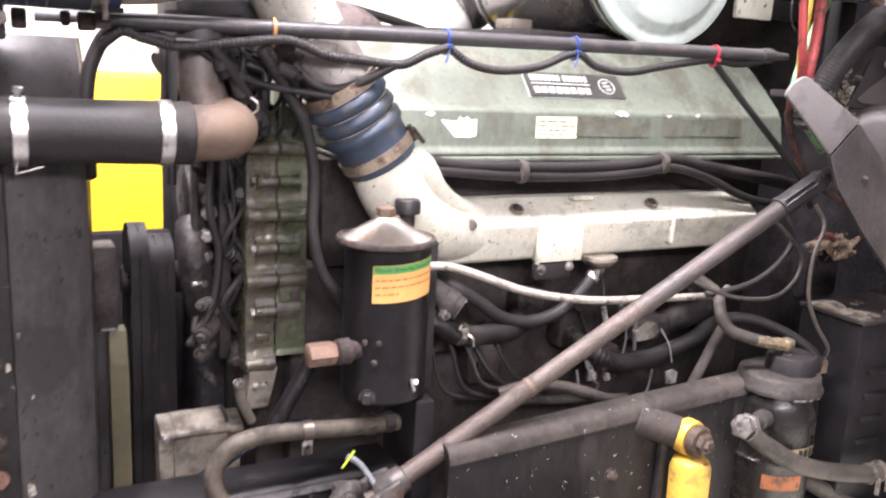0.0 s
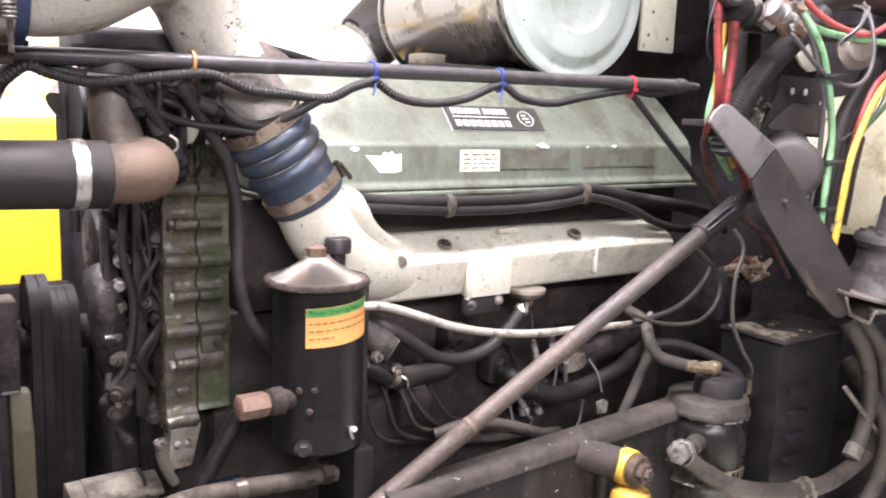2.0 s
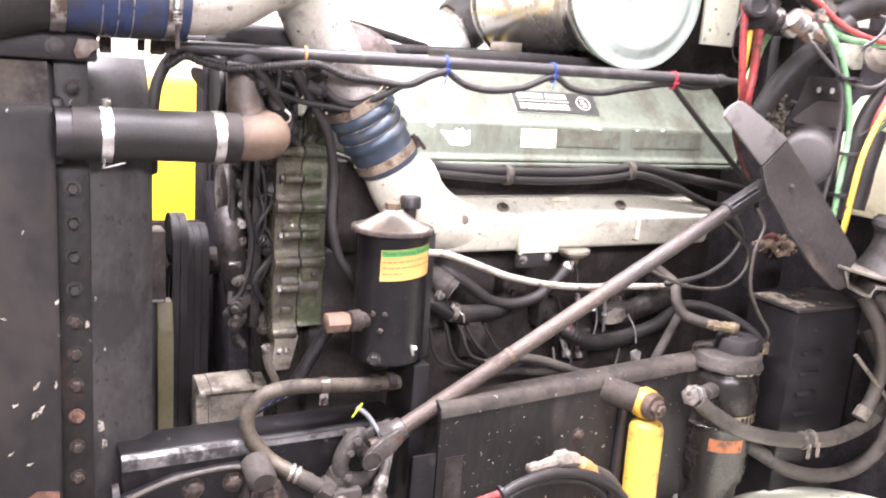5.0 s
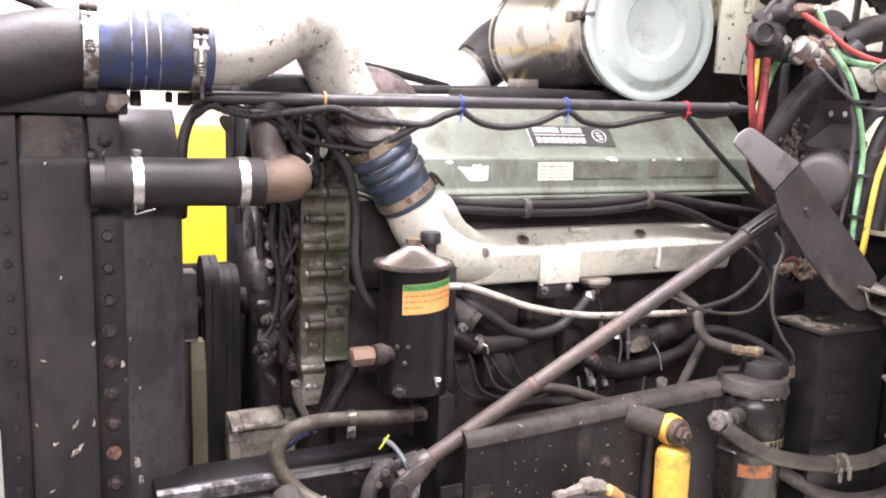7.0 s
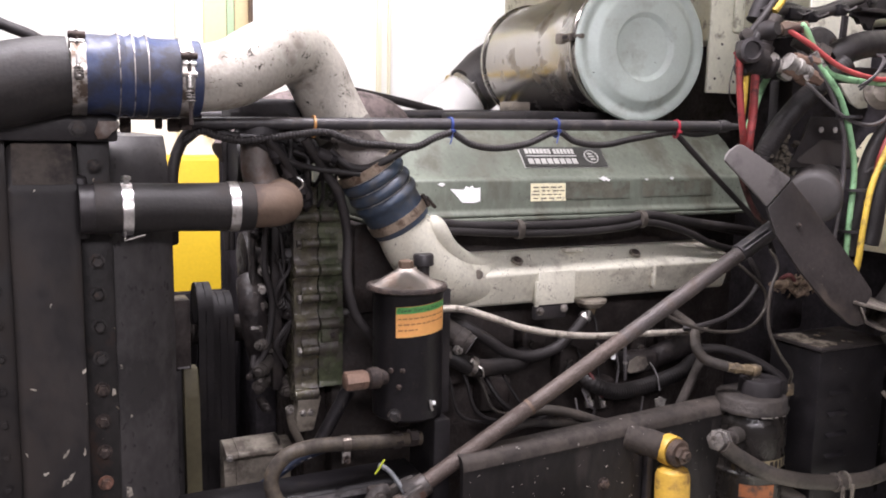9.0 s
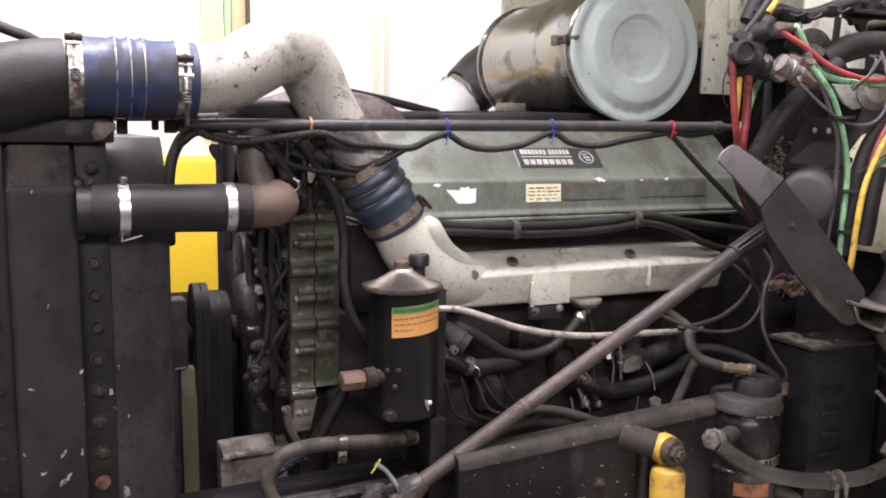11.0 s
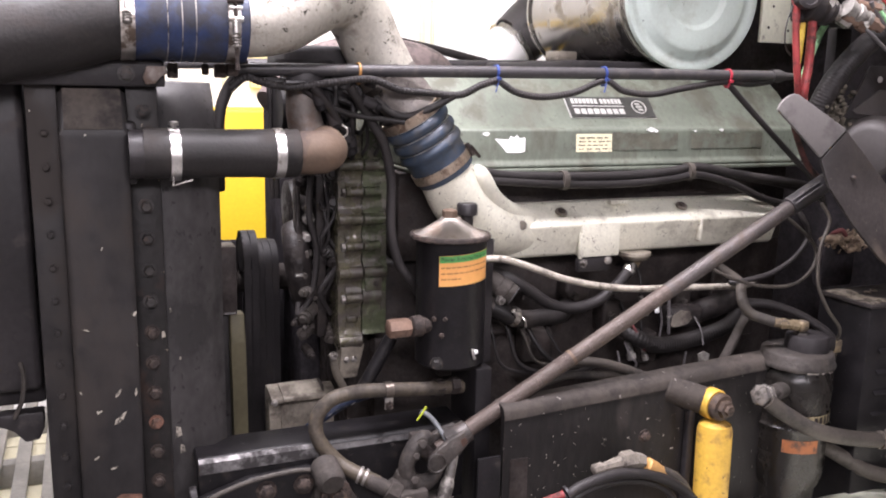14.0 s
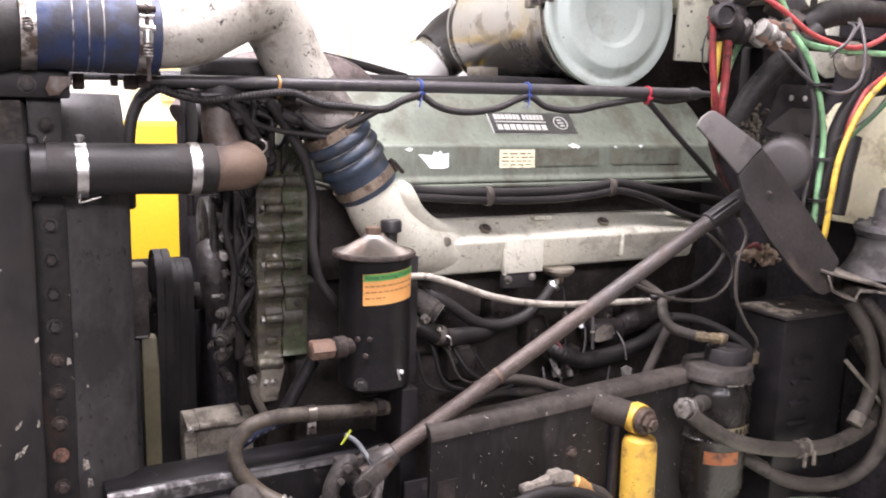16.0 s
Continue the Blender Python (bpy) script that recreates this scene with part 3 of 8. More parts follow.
# ---- radiator ----
def radiator():
    t = thing("radiator", (0, 1.8, 0.72), "black truck radiator with bolted side tank and rust specks", "radiator")
    part("core", box((-0.077, 1.39, 0.74), (0.099, 2.45, 1.655), 0.004), BLACK_PAINT, t)
    part("side_tank", extrude([(1.335, 0.74), (1.335, 1.560), (1.341, 1.598), (1.360, 1.622), (1.42, 1.622), (1.42, 0.74)], -0.036, 0.056, 0.009, 4), TANK_PAINT, t)
    front = part("front_flange", box((-0.078, 1.362, 0.72), (-0.0365, 1.385, 1.64), 0.002), TANK_PAINT, t)
    rear = part("rear_flange", box((0.0565, 1.362, 0.72), (0.101, 1.385, 1.64), 0.002), FLANGE, t)
    for k in range(16):
        z = 1.548 - k * 0.0497
        if abs(z - 1.50) > 0.02 and abs(z - 1.548) > 0.001:
            part("bolt", hex_bolt((0.078, 1.362, z), (0, -1, 0), 0.0085, 0.011), (ORANGE_RUST if k in (9, 12, 15) else RUST_BOLT) if z < 1.27 else DARK_BOLT, rear, "rusty flange bolt" if z < 1.27 else "")
        part("bolt", hex_bolt((-0.056, 1.362, z + 0.012), (0, -1, 0), 0.005, 0.005), TANK_PAINT, front)
    part("dust_band", extrude([(1.3341, 1.566), (1.3343, 1.582), (1.3400, 1.5988), (1.3590, 1.6236), (1.3596, 1.6230), (1.3410, 1.5984), (1.3352, 1.582), (1.3350, 1.566)], -0.029, 0.049, 0), TAN_DUST, t, "band of tan dust on the rounded top")
    part("outlet_neck", lathe((0.055, 1.33, 1.53), (1, 0, 0), [(0, 0.036), (0.06, 0.034), (0.075, 0.034)], 28), BLACK_PAINT, t)
    part("neck_base", box((0.05, 1.337, 1.485), (0.068, 1.40, 1.577), 0.006, 3), BLACK_PAINT, t)
    bar = part("top_bar", box((-0.55, 1.345, 1.627), (0.112, 1.42, 1.667), 0.004), BLACK_PAINT, t)
    part("bracket", slab([(0.086, 1.335, 1.657), (0.113, 1.335, 1.657), (0.114, 1.335, 1.646), (0.104, 1.335, 1.642), (0.098, 1.335, 1.632), (0.084, 1.335, 1.630), (0.080, 1.335, 1.640)], (0, 0.006, 0), 0.001), RISER, t, "rusty bent bracket tab")
    for x, y, z in ((0.058, 1.344, 1.645), (0.080, 1.3615, 1.590)):
        part("bolt", hex_bolt((x, y, z), (0, -1, 0), 0.009, 0.008), DARK_BOLT, bar)
    return t


radiator()
t = thing("charge_cooler", (-0.2, 1.9, 1.16), "black charge air cooler in front of the radiator", "cooler")
part("core", box((-0.32, 1.43, 1.13), (-0.081, 2.45, 1.66), 0.006), BLACK_PAINT, t)
part("end_tank", box((-0.30, 1.40, 1.16), (-0.083, 1.4295, 1.64), 0.012, 3), BLACK_PAINT, t)
part("lower_lug", slab([(-0.15, 1.39, 1.1295), (-0.084, 1.39, 1.1295), (-0.084, 1.39, 1.105), (-0.092, 1.39, 1.085), (-0.112, 1.39, 1.082), (-0.125, 1.39, 1.105), (-0.15, 1.39, 1.112)], (0, 0.03, 0), 0.003), BLACK_PAINT, t, "black lower lug")
part("line", tube([(-0.125, 1.387, 1.125), (-0.112, 1.384, 1.155), (-0.108, 1.388, 1.19), (-0.112, 1.398, 1.21)], 0.0035, 8, 4), DIRT_GREY, t)


def fan_shroud():
    t = thing("fan_shroud", (0.15, 1.9, 0.75), "dusty dark fan shroud behind the radiator", "shroud")
    prof = [(0.1015, 1.372), (0.168, 1.372), (0.192, 1.392), (0.196, 1.44), (0.211, 1.55), (0.211, 2.3), (0.1015, 2.3)]
    bm = bmesh.new()
    rows = []
    for z, drop in ((0.74, 0), (1.47, 0), (1.53, 0.010), (1.575, 0.028), (1.612, 0.05), (1.634, 0.075)):
        rows.append([bm.verts.new((x, min(y + drop, 2.3), z)) for x, y in prof])
    n = len(prof)
    for a, b in zip(rows, rows[1:]):
        for k in range(n):
            bm.faces.new((a[k], a[(k + 1) % n], b[(k + 1) % n], b[k]))
    bm.faces.new(rows[0])
    bm.faces.new(rows[-1])
    part("side_panel", bm, SHROUD, t)
    part("lip", extrude([(1.585, 0.74), (1.575, 0.95), (1.58, 1.15), (1.59, 1.204), (1.62, 1.204), (1.62, 1.0), (1.63, 0.74)], 0.232, 0.259, 0.003), OLIVE, t, "olive yellow shroud lip")
    part("inner_panel", box((0.2117, 1.587, 1.2055), (0.2465, 1.64, 1.335), 0.002), GREASE, t, "dark inner panel of the shroud")
    # Pale strip stands for the highlight on the panel's lower edge.
    part("bright_edge", box((0.222, 1.584, 1.2062), (0.243, 1.5866, 1.2095), 0), BARE_STEEL, t)
    part("lip_rib", box((0.2115, 1.60, 0.76), (0.2315, 1.625, 1.20), 0.002), SHROUD, t)
    return t


fan_shroud()


# ---- cooling hose and charge air pipe ----
def clamp(parent, at, axis, r, width=0.014, mat=None):
    c = part("clamp", band(at, axis, r, width), mat or CLAMP, parent, "bright steel hose clamp")
    return c


def coolant_hose():
    t = thing("coolant_hose", (0.2, 1.33, 1.5), "black rubber coolant hose with bright steel clamps", "hose")
    part("hose", lathe((0.075, 1.33, 1.531), (1, 0, -0.01), [(0, 0.036), (0.0, 0.0375), (0.05, 0.037), (0.12, 0.0365), (0.185, 0.0375), (0.228, 0.0378), (0.230, 0.036), (0.230, 0.03)], 36), HOSE_WORN, t)
    for x in (0.119, 0.273):
        c = part("clamp", band((x, 1.33, 1.529), (1, 0, 0), 0.0375, 0.0145, 0.0015), CLAMP, t, "bright steel band clamp")
        if x < 0.2:
            part("screw", join(lathe((x, 1.322, 1.566), (0, -0.1, 1), [(0, 0.004), (0.006, 0.004), (0.0065, 0.007), (0.011, 0.007), (0.0125, 0.005), (0.0125, 0)], 8), box((x - 0.008, 1.316, 1.5625), (x + 0.008, 1.332, 1.5665), 0.001)), CLAMP, c)
            part("tab", join(rod((x - 0.006, 1.30, 1.486), (x + 0.022, 1.298, 1.494), 0.0014, 6), rod((x - 0.006, 1.30, 1.486), (x - 0.004, 1.303, 1.499), 0.0014, 6)), STEEL_BOLT, c)
    return t


coolant_hose()
t = thing("coolant_pipe", (0.33, 1.4, 1.53), "rusty brown coolant elbow pipe at the engine front", "pipe")
part("elbow", tube([(0.285, 1.33, 1.529, 0.034), (0.312, 1.33, 1.529, 0.034), (0.340, 1.333, 1.530, 0.0345), (0.357, 1.352, 1.532, 0.0345), (0.362, 1.39, 1.536, 0.033), (0.36, 1.44, 1.54, 0.032)], 0.034, 28, 8), RUST_PIPE, t)
part("riser", tube([(0.350, 1.40, 1.520, 0.030), (0.340, 1.402, 1.553, 0.0300), (0.3335, 1.404, 1.580, 0.0285), (0.3325, 1.404, 1.605, 0.0285), (0.3325, 1.404, 1.632, 0.0285)], 0.03, 28, 8), RISER, t, "grey brown riser")
part("riser_flange", join(box((0.296, 1.372, 1.6325), (0.372, 1.45, 1.641), 0.002), lathe((0.3325, 1.404, 1.6412), (0, 0, 1), [(0, 0.034), (0.012, 0.034), (0.014, 0.03)], 28)), TUBE_DARK, t, "grey riser flange")
part("lug", lathe((0.352, 1.322, 1.517), (0.5, -1, -0.2), [(0, 0.006), (0.002, 0.005), (0.003, 0)], 10), STEEL_BOLT, t)


def t_bolt(parent, x, y, z, lean, length):
    """The tightening bolt of a band clamp: cross pin, trunnion, bolt, spring and nut."""
    top = Vector((x, y, z))
    d = Vector((0, -lean, -1)).normalized()
    part("pin", rod(top + Vector((-0.0115, 0, 0)), top + Vector((0.0115, 0, 0)), 0.0048, 12), RUST_BOLT, parent, "rusty cross pin")
    part("trunnion", join(rod(top + d * 0.026 + Vector((-0.0105, 0, 0)), top + d * 0.026 + Vector((0.0105, 0, 0)), 0.0042, 12), rod(top + d * 0.010 + Vector((-0.0095, 0, 0)), top + d * 0.010 + Vector((0.0095, 0, 0)), 0.0030, 12)), CLAMP, parent)
    part("bolt", rod(top - d * 0.006, top + d * length, 0.0030, 10), RUST_BOLT, parent)
    part("sleeve", rod(top + d * 0.029, top + d * 0.046, 0.0055, 12), CLAMP, parent)
    part("spring", lathe(top + d * 0.047, d, [(0, 0.004)] + [(0.002 + 0.0042 * k + h, r) for k in range(4) for h, r in ((0, 0.0042), (0.0013, 0.0068), (0.0026, 0.0068))] + [(0.0195, 0.004)], 14), STEEL_BOLT, parent, "stacked spring washers")


def charge_pipe():
    t = thing("charge_air_pipe", (0.2, 1.36, 1.6), "cast aluminium charge air pipe with blue hose couplings", "pipe")
    part("rubber_hose", tube([(-0.75, 1.38, 1.585, 0.058), (-0.45, 1.36, 1.630, 0.058), (-0.2, 1.345, 1.668, 0.0575), (-0.07, 1.34, 1.694, 0.0575), (-0.01, 1.34, 1.709, 0.0575), (0.025, 1.34, 1.717, 0.056), (0.052, 1.34, 1.720, 0.0535)], 0.055, 40, 8), HOSE_WORN, t, "black rubber intercooler hose worn grey on top")
    hose = part("blue_hose", lathe((0.053, 1.34, 1.7225), (1, 0, -0.008), [(0, 0.05), (0, 0.0565), (0.018, 0.0565)] + [q for c in (0.0605, 0.080, 0.099) for q in ((c - 0.0085, 0.0558), (c - 0.004, 0.0580), (c + 0.004, 0.0580), (c + 0.0085, 0.0558))] + [(0.145, 0.0565), (0.173, 0.0563), (0.175, 0.0545), (0.175, 0.05)], 48), BLUE_HOSE, t, "blue silicone coupling hose")
    for c in (0.0605, 0.080, 0.099):
        part("ring", band((0.053 + c, 1.34, 1.7225), (1, 0, 0), 0.0584, 0.0014, 0.0012, 48), STEEL_BOLT, hose, "thin bright wire ring")
    for x, w in ((0.061, 0.019), (0.2055, 0.0175)):
        cl = part("clamp", band((x, 1.34, 1.722), (1, 0, 0), 0.0568, w, 0.0016, 44), CLAMP_DULL, t, "bright steel T-bolt clamp band")
        if x < 0.1:
            t_bolt(cl, x - 0.001, 1.3035, 1.7735, 0.42, 0.062)
        else:
            t_bolt(cl, x + 0.001, 1.283, 1.751, 0.05, 0.098)
    part("cast_pipe", tube([(0.215, 1.34, 1.7215, 0.0495), (0.240, 1.341, 1.724, 0.0505), (0.262, 1.343, 1.7275, 0.0515), (0.29, 1.35, 1.737, 0.0528), (0.33, 1.363, 1.760, 0.0538), (0.368, 1.383, 1.7775, 0.054), (0.405, 1.410, 1.774, 0.0535), (0.434, 1.426, 1.749, 0.053), (0.459, 1.436, 1.706, 0.0518), (0.489, 1.442, 1.656, 0.0518), (0.513, 1.436, 1.617, 0.051), (0.537, 1.422, 1.577, 0.0505)], 0.052, 44, 8), PIPE_ALU, t)
    a, b = Vector((0.525, 1.42, 1.592)), Vector((0.597, 1.42, 1.482))
    d = (b - a)
    n = d.length
    u = d.normalized()
    low = part("lower_blue_hose", lathe(a, d, [(0, 0.05), (0, 0.054), (0.012, 0.0545)] + [q for c in (0.027, 0.050, 0.073) for q in ((c - 0.0115, 0.0535), (c - 0.008, 0.0580), (c - 0.002, 0.0605), (c + 0.004, 0.0602), (c + 0.009, 0.0560))] + [(0.088, 0.0548), (n - 0.006, 0.0555), (n, 0.0548), (n, 0.05)], 48), BLUE_DULL, t, "ribbed dark blue coupling hose")
    # Thin sleeve over the cast pipe, darker below the stay rod.
    part("upper_cuff", tube([(0.492, 1.4405, 1.649, 0.0520), (0.494, 1.440, 1.646, 0.0526), (0.503, 1.438, 1.632, 0.0530), (0.515, 1.434, 1.613, 0.0535), (0.528, 1.426, 1.592, 0.0540), (0.534, 1.4225, 1.582, 0.0555)], 0.055, 44, 6), PIPE_DARK, t, "darker grey pipe end above the ribs")
    for c in (0.0155, 0.0385, 0.0615):
        part("ring", band(a + u * c, d, 0.0548, 0.0013, 0.0012, 48), CLAMP, low, "thin wire ring")
    for f in (0.05, 0.86):
        cl = part("clamp", band(a + d * f, d, 0.0557, 0.0165, 0.0018, 44), CLAMP_TAN, t, "tan tarnished steel clamp band")
        if f > 0.5:
            c = a + d * f
            out = Vector((0.72, -0.52, 0.47)).normalized()
            q = c + out * 0.060
            part("screw", join(rod(q - u * 0.014, q + u * 0.011, 0.0042, 10), rod(q + out * 0.004 + Vector((-0.004, 0.0, 0.006)), q + Vector((0.024, 0.012, -0.013)), 0.0036, 10)), RUST_BOLT, cl, "rusty clamp bolt")
    return t


charge_pipe()


# ---- engine ----
def engine():
    t = thing("diesel_engine", (0.95, 1.85, 0.7), "large green inline diesel truck engine with grimy aluminium intake", "engine")
    cover = part("valve_cover", extrude([(1.472, 1.482), (1.472, 1.490), (1.480, 1.495), (1.483, 1.556), (1.497, 1.562), (1.56, 1.632), (1.60, 1.662), (1.68, 1.675), (1.98, 1.675), (2.12, 1.63), (2.18, 1.56), (2.18, 1.482)], 0.56, 1.50, 0.005, 3), VALVE_GREEN, t, "pale green painted valve cover")
    part("cover_flange", box((0.555, 1.462, 1.474), (1.505, 2.19, 1.4815), 0.002), VALVE_GREEN, cover)
    part("head", box((0.54, 1.515, 1.30), (1.50, 2.15, 1.4735), 0.006), GREASE, t)
    part("block", box((0.50, 1.535, 0.60), (1.52, 2.12, 1.299), 0.01), GREASE, t)
    # intake manifold
    part("intake_manifold", join(
        extrude([(1.470, 1.303), (1.461, 1.309), (1.4425, 1.366), (1.4435, 1.371), (1.455, 1.380), (1.492, 1.408), (1.514, 1.410), (1.514, 1.303)], 0.722, 1.42, 0.003, 3),
        tube([(0.588, 1.42, 1.497, 0.050), (0.602, 1.42, 1.47, 0.051), (0.628, 1.428, 1.43, 0.053), (0.672, 1.447, 1.392, 0.0545), (0.722, 1.472, 1.367, 0.0545), (0.775, 1.494, 1.358, 0.0525), (0.84, 1.508, 1.354, 0.048), (0.92, 1.515, 1.350, 0.040)], 0.05, 40, 8)), ALU, t, "cast aluminium intake manifold with elbow")
    return t


engine()

solo("support_rod", tube([(0.205, 1.385, 1.656), (0.5, 1.372, 1.660), (0.9, 1.357, 1.665), (1.28, 1.342, 1.669)], 0.0105, 14, 6), TUBE_DARK, "thin grey steel stay rod above the engine", "rod")
solo("support_rod", tube([(0.18, 2.2, 1.675), (1.6, 2.2, 1.708)], 0.013, 14, 6), TUBE_DARK, "far grey steel stay rod above the engine", "rod")


def reservoir():
    t = thing("fluid_reservoir", (0.583, 1.355, 1.15), "black power steering reservoir with orange warning label", "reservoir")
    part("body", lathe((0.583, 1.355, 1.148), (0, 0, 1), [(0, 0.055), (0.006, 0.062), (0.224, 0.062), (0.231, 0.064)], 48), RES_BLACK, t)
    lid = part("lid", lathe((0.58, 1.355, 1.375), (0, 0, 1), [(0.008, 0.0655), (0.0095, 0.064), (0.0115, 0.055), (0.0315, 0.022), (0.037, 0.0165), (0.038, 0)], 64), LID_STEEL, t, "worn brushed conical steel lid")
    part("rim", lathe((0.58, 1.355, 1.375), (0, 0, 1), [(0, 0.060), (0.0, 0.069), (0.002, 0.0715), (0.006, 0.0718), (0.009, 0.070), (0.0095, 0.062)], 48), RUST_BOLT, t, "rusty clamped rim")
    part("nut", lathe((0.578, 1.355, 1.411), (0, 0, 1), [(0, 0.0135), (0.013, 0.0135), (0.015, 0.010), (0.016, 0)], 6), RUST_PIPE, lid)
    cap = part("filler_cap", join(lathe((0.616, 1.365, 1.392), (0, 0, 1), [(0, 0.011), (0.022, 0.011)], 16), lathe((0.616, 1.365, 1.413), (0, 0, 1), [(0, 0.017), (0.001, 0.0185), (0.018, 0.0185), (0.021, 0.016), (0.021, 0)], 18)), BLACK_PAINT, t, "black ribbed filler cap")
    return t


reservoir()


def shock():
    t = thing("shock_absorber", (1.075, 1.21, 0.6), "yellow shock absorber with grime and rusty bolt", "shock absorber")
    part("tube", lathe((1.082, 1.205, 0.55), (-0.02, 0, 1), [(0, 0.033), (0.455, 0.033), (0.467, 0.029), (0.470, 0)], 36), YELLOW, t)
    part("eye", lathe((1.0728, 1.2295, 1.052), (0.1, -1, 0), [(0, 0.022), (0, 0.0285), (0.003, 0.0300), (0.0205, 0.0300), (0.0235, 0.0285), (0.0235, 0.022)], 32), YELLOW, t)
    part("weld", lathe((1.0727, 1.205, 1.022), (-0.02, 0, -1), [(0, 0.018), (0.006, 0.026), (0.0085, 0.0285)], 28), YELLOW, t)
    part("bolt", join(lathe((1.076, 1.20, 1.052), (0.1, -1, 0), [(-0.004, 0.0265), (0.005, 0.0268), (0.009, 0.0235), (0.010, 0.018), (0.010, 0)], 28), lathe((1.077, 1.190, 1.052), (0.1, -1, 0), [(0, 0.0175), (0.010, 0.017), (0.012, 0.011), (0.017, 0.010), (0.018, 0)], 6)), NUT_RUST, t, "rusty nut and washer")
    return t


shock()


def frame_rail():
    t = thing("frame_rail", (1.2, 1.29, 0.8), "dirty black steel chassis rail with white specks", "rail")
    m = lambda x: 1.060 + 0.045 * x
    bm = bmesh.new()
    prof = [(1.252, -0.30), (1.250, -0.02), (1.255, -0.006), (1.268, 0.0), (1.288, 0.0), (1.288, -0.01), (1.27, -0.01), (1.262, -0.02), (1.262, -0.29), (1.345, -0.29), (1.345, -0.30)]
    rows = [[bm.verts.new((x, y, m(x) + z)) for y, z in prof] for x in (0.645, 0.9, 1.2, 1.6, 2.2)]
    n = len(prof)
    for a, b in zip(rows, rows[1:]):
        for k in range(n):
            bm.faces.new((a[k], a[(k + 1) % n], b[(k + 1) % n], b[k]))
    bm.faces.new(rows[0])
    bm.faces.new(rows[-1])
    part("channel", bm, RAIL, t)
    cap = bmesh.new()
    crown = [(1.2485, -0.024), (1.2495, -0.012), (1.2545, -0.0035), (1.264, 0.0005), (1.275, 0.002), (1.289, 0.002), (1.289, 0.0005), (1.275, 0.0005), (1.268, -0.001), (1.2565, -0.005), (1.252, -0.013), (1.251, -0.024)]
    rows = [[cap.verts.new((x, y, m(x) + z)) for y, z in crown] for x in (0.645, 0.9, 1.2, 1.6, 2.2)]
    n = len(crown)
    for a, b in zip(rows, rows[1:]):
        for k in range(n):
            cap.faces.new((a[k], a[(k + 1) % n], b[(k + 1) % n], b[k]))
    part("top_flange", cap, RAIL_DUST, t, "rounded flange under brown dust")
    part("stud", rod((0.998, 1.268, 1.078), (1.0725, 1.2305, 1.0515), 0.0268, 24, 0.003), RAIL_DUST, t, "dusty round shock mounting stud")
    return t


frame_rail()
t = thing("steering_shaft", (0.9, 1.268, 1.1), "brown steel steering shaft with a slip joint", "shaft")
part("tube", rod((0.535, 1.287, 1.012), (1.252, 1.2508, 1.420), 0.0144, 28, 0.002), ROD, t)
part("upper_tube", rod((0.985, 1.2643, 1.268), (1.2515, 1.2508, 1.4195), 0.0149, 28, 0.001), SHAFT_GREY, t, "greasy grey upper tube")
part("weld_collar", band((0.79, 1.2741, 1.157), (0.868, -0.044, 0.494), 0.0142, 0.006, 0.0012, 24), RUST_PIPE, t, "rusty weld bead")


def curved_ring(c, r, z0, z1, a0, a1, n=12):
    bm = bmesh.new()
    rows = []
    for z in (z0, z1):
        rows.append([bm.verts.new((c[0] + r * math.cos(a0 + (a1 - a0) * k / n), c[1] + r * math.sin(a0 + (a1 - a0) * k / n), z)) for k in range(n + 1)])
    for k in range(n):
        bm.faces.new((rows[0][k], rows[0][k + 1], rows[1][k + 1], rows[1][k]))
    return bm


def filter_can():
    t = thing("fuel_filter", (1.3005, 1.2415, 0.8), "oily black fuel filter canister with hose fittings", "filter")
    c = (1.3005, 1.2415)
    part("bowl", lathe((c[0], c[1], 0.72), (0, 0, 1), [(0, 0.035), (0.01, 0.052), (0.125, 0.058), (0.14, 0.067), (0.17, 0.0715), (0.252, 0.0715), (0.255, 0.0725), (0.258, 0.0750), (0.263, 0.0752), (0.266, 0.0725), (0.270, 0.0712), (0.298, 0.0705), (0.320, 0.0712), (0.342, 0.0716), (0.358, 0.0700), (0.370, 0.0655), (0.376, 0.0600), (0.388, 0.0585)], 56), FILTER_BLACK, t)
    cap = lathe((c[0], c[1], 1.104), (0, 0, 1), [(0.002, 0.059), (0.0, 0.0735), (0.0035, 0.0745), (0.007, 0.0725), (0.010, 0.0705), (0.024, 0.0690), (0.0275, 0.0655), (0.030, 0.050), (0.031, 0.03), (0.031, 0)], 72)
    rr = random.Random(12)
    for v in cap.verts:
        w = math.atan2(v.co.y - c[1], v.co.x - c[0])
        if v.co.z < 1.109 and (v.co.xy - Vector(c)).length > 0.07:
            v.co.z += 0.003 * math.sin(w + 0.6) + rr.uniform(-0.001, 0.001)
        elif v.co.z > 1.12:
            v.co.z += 0.0007 * math.sin(7 * w)
    part("cap", cap, CAP_DUST, t, "dusty dark cap with a thin rim")
    for a0, a1 in ((4.20, 4.50), (4.58, 4.68), (4.85, 5.0)):
        part("rim_edge", curved_ring(c, 0.0752, 1.1010, 1.1040, a0, a1), STEEL_BOLT, t, "chipped bright rim edge")
    return t


filter_can()


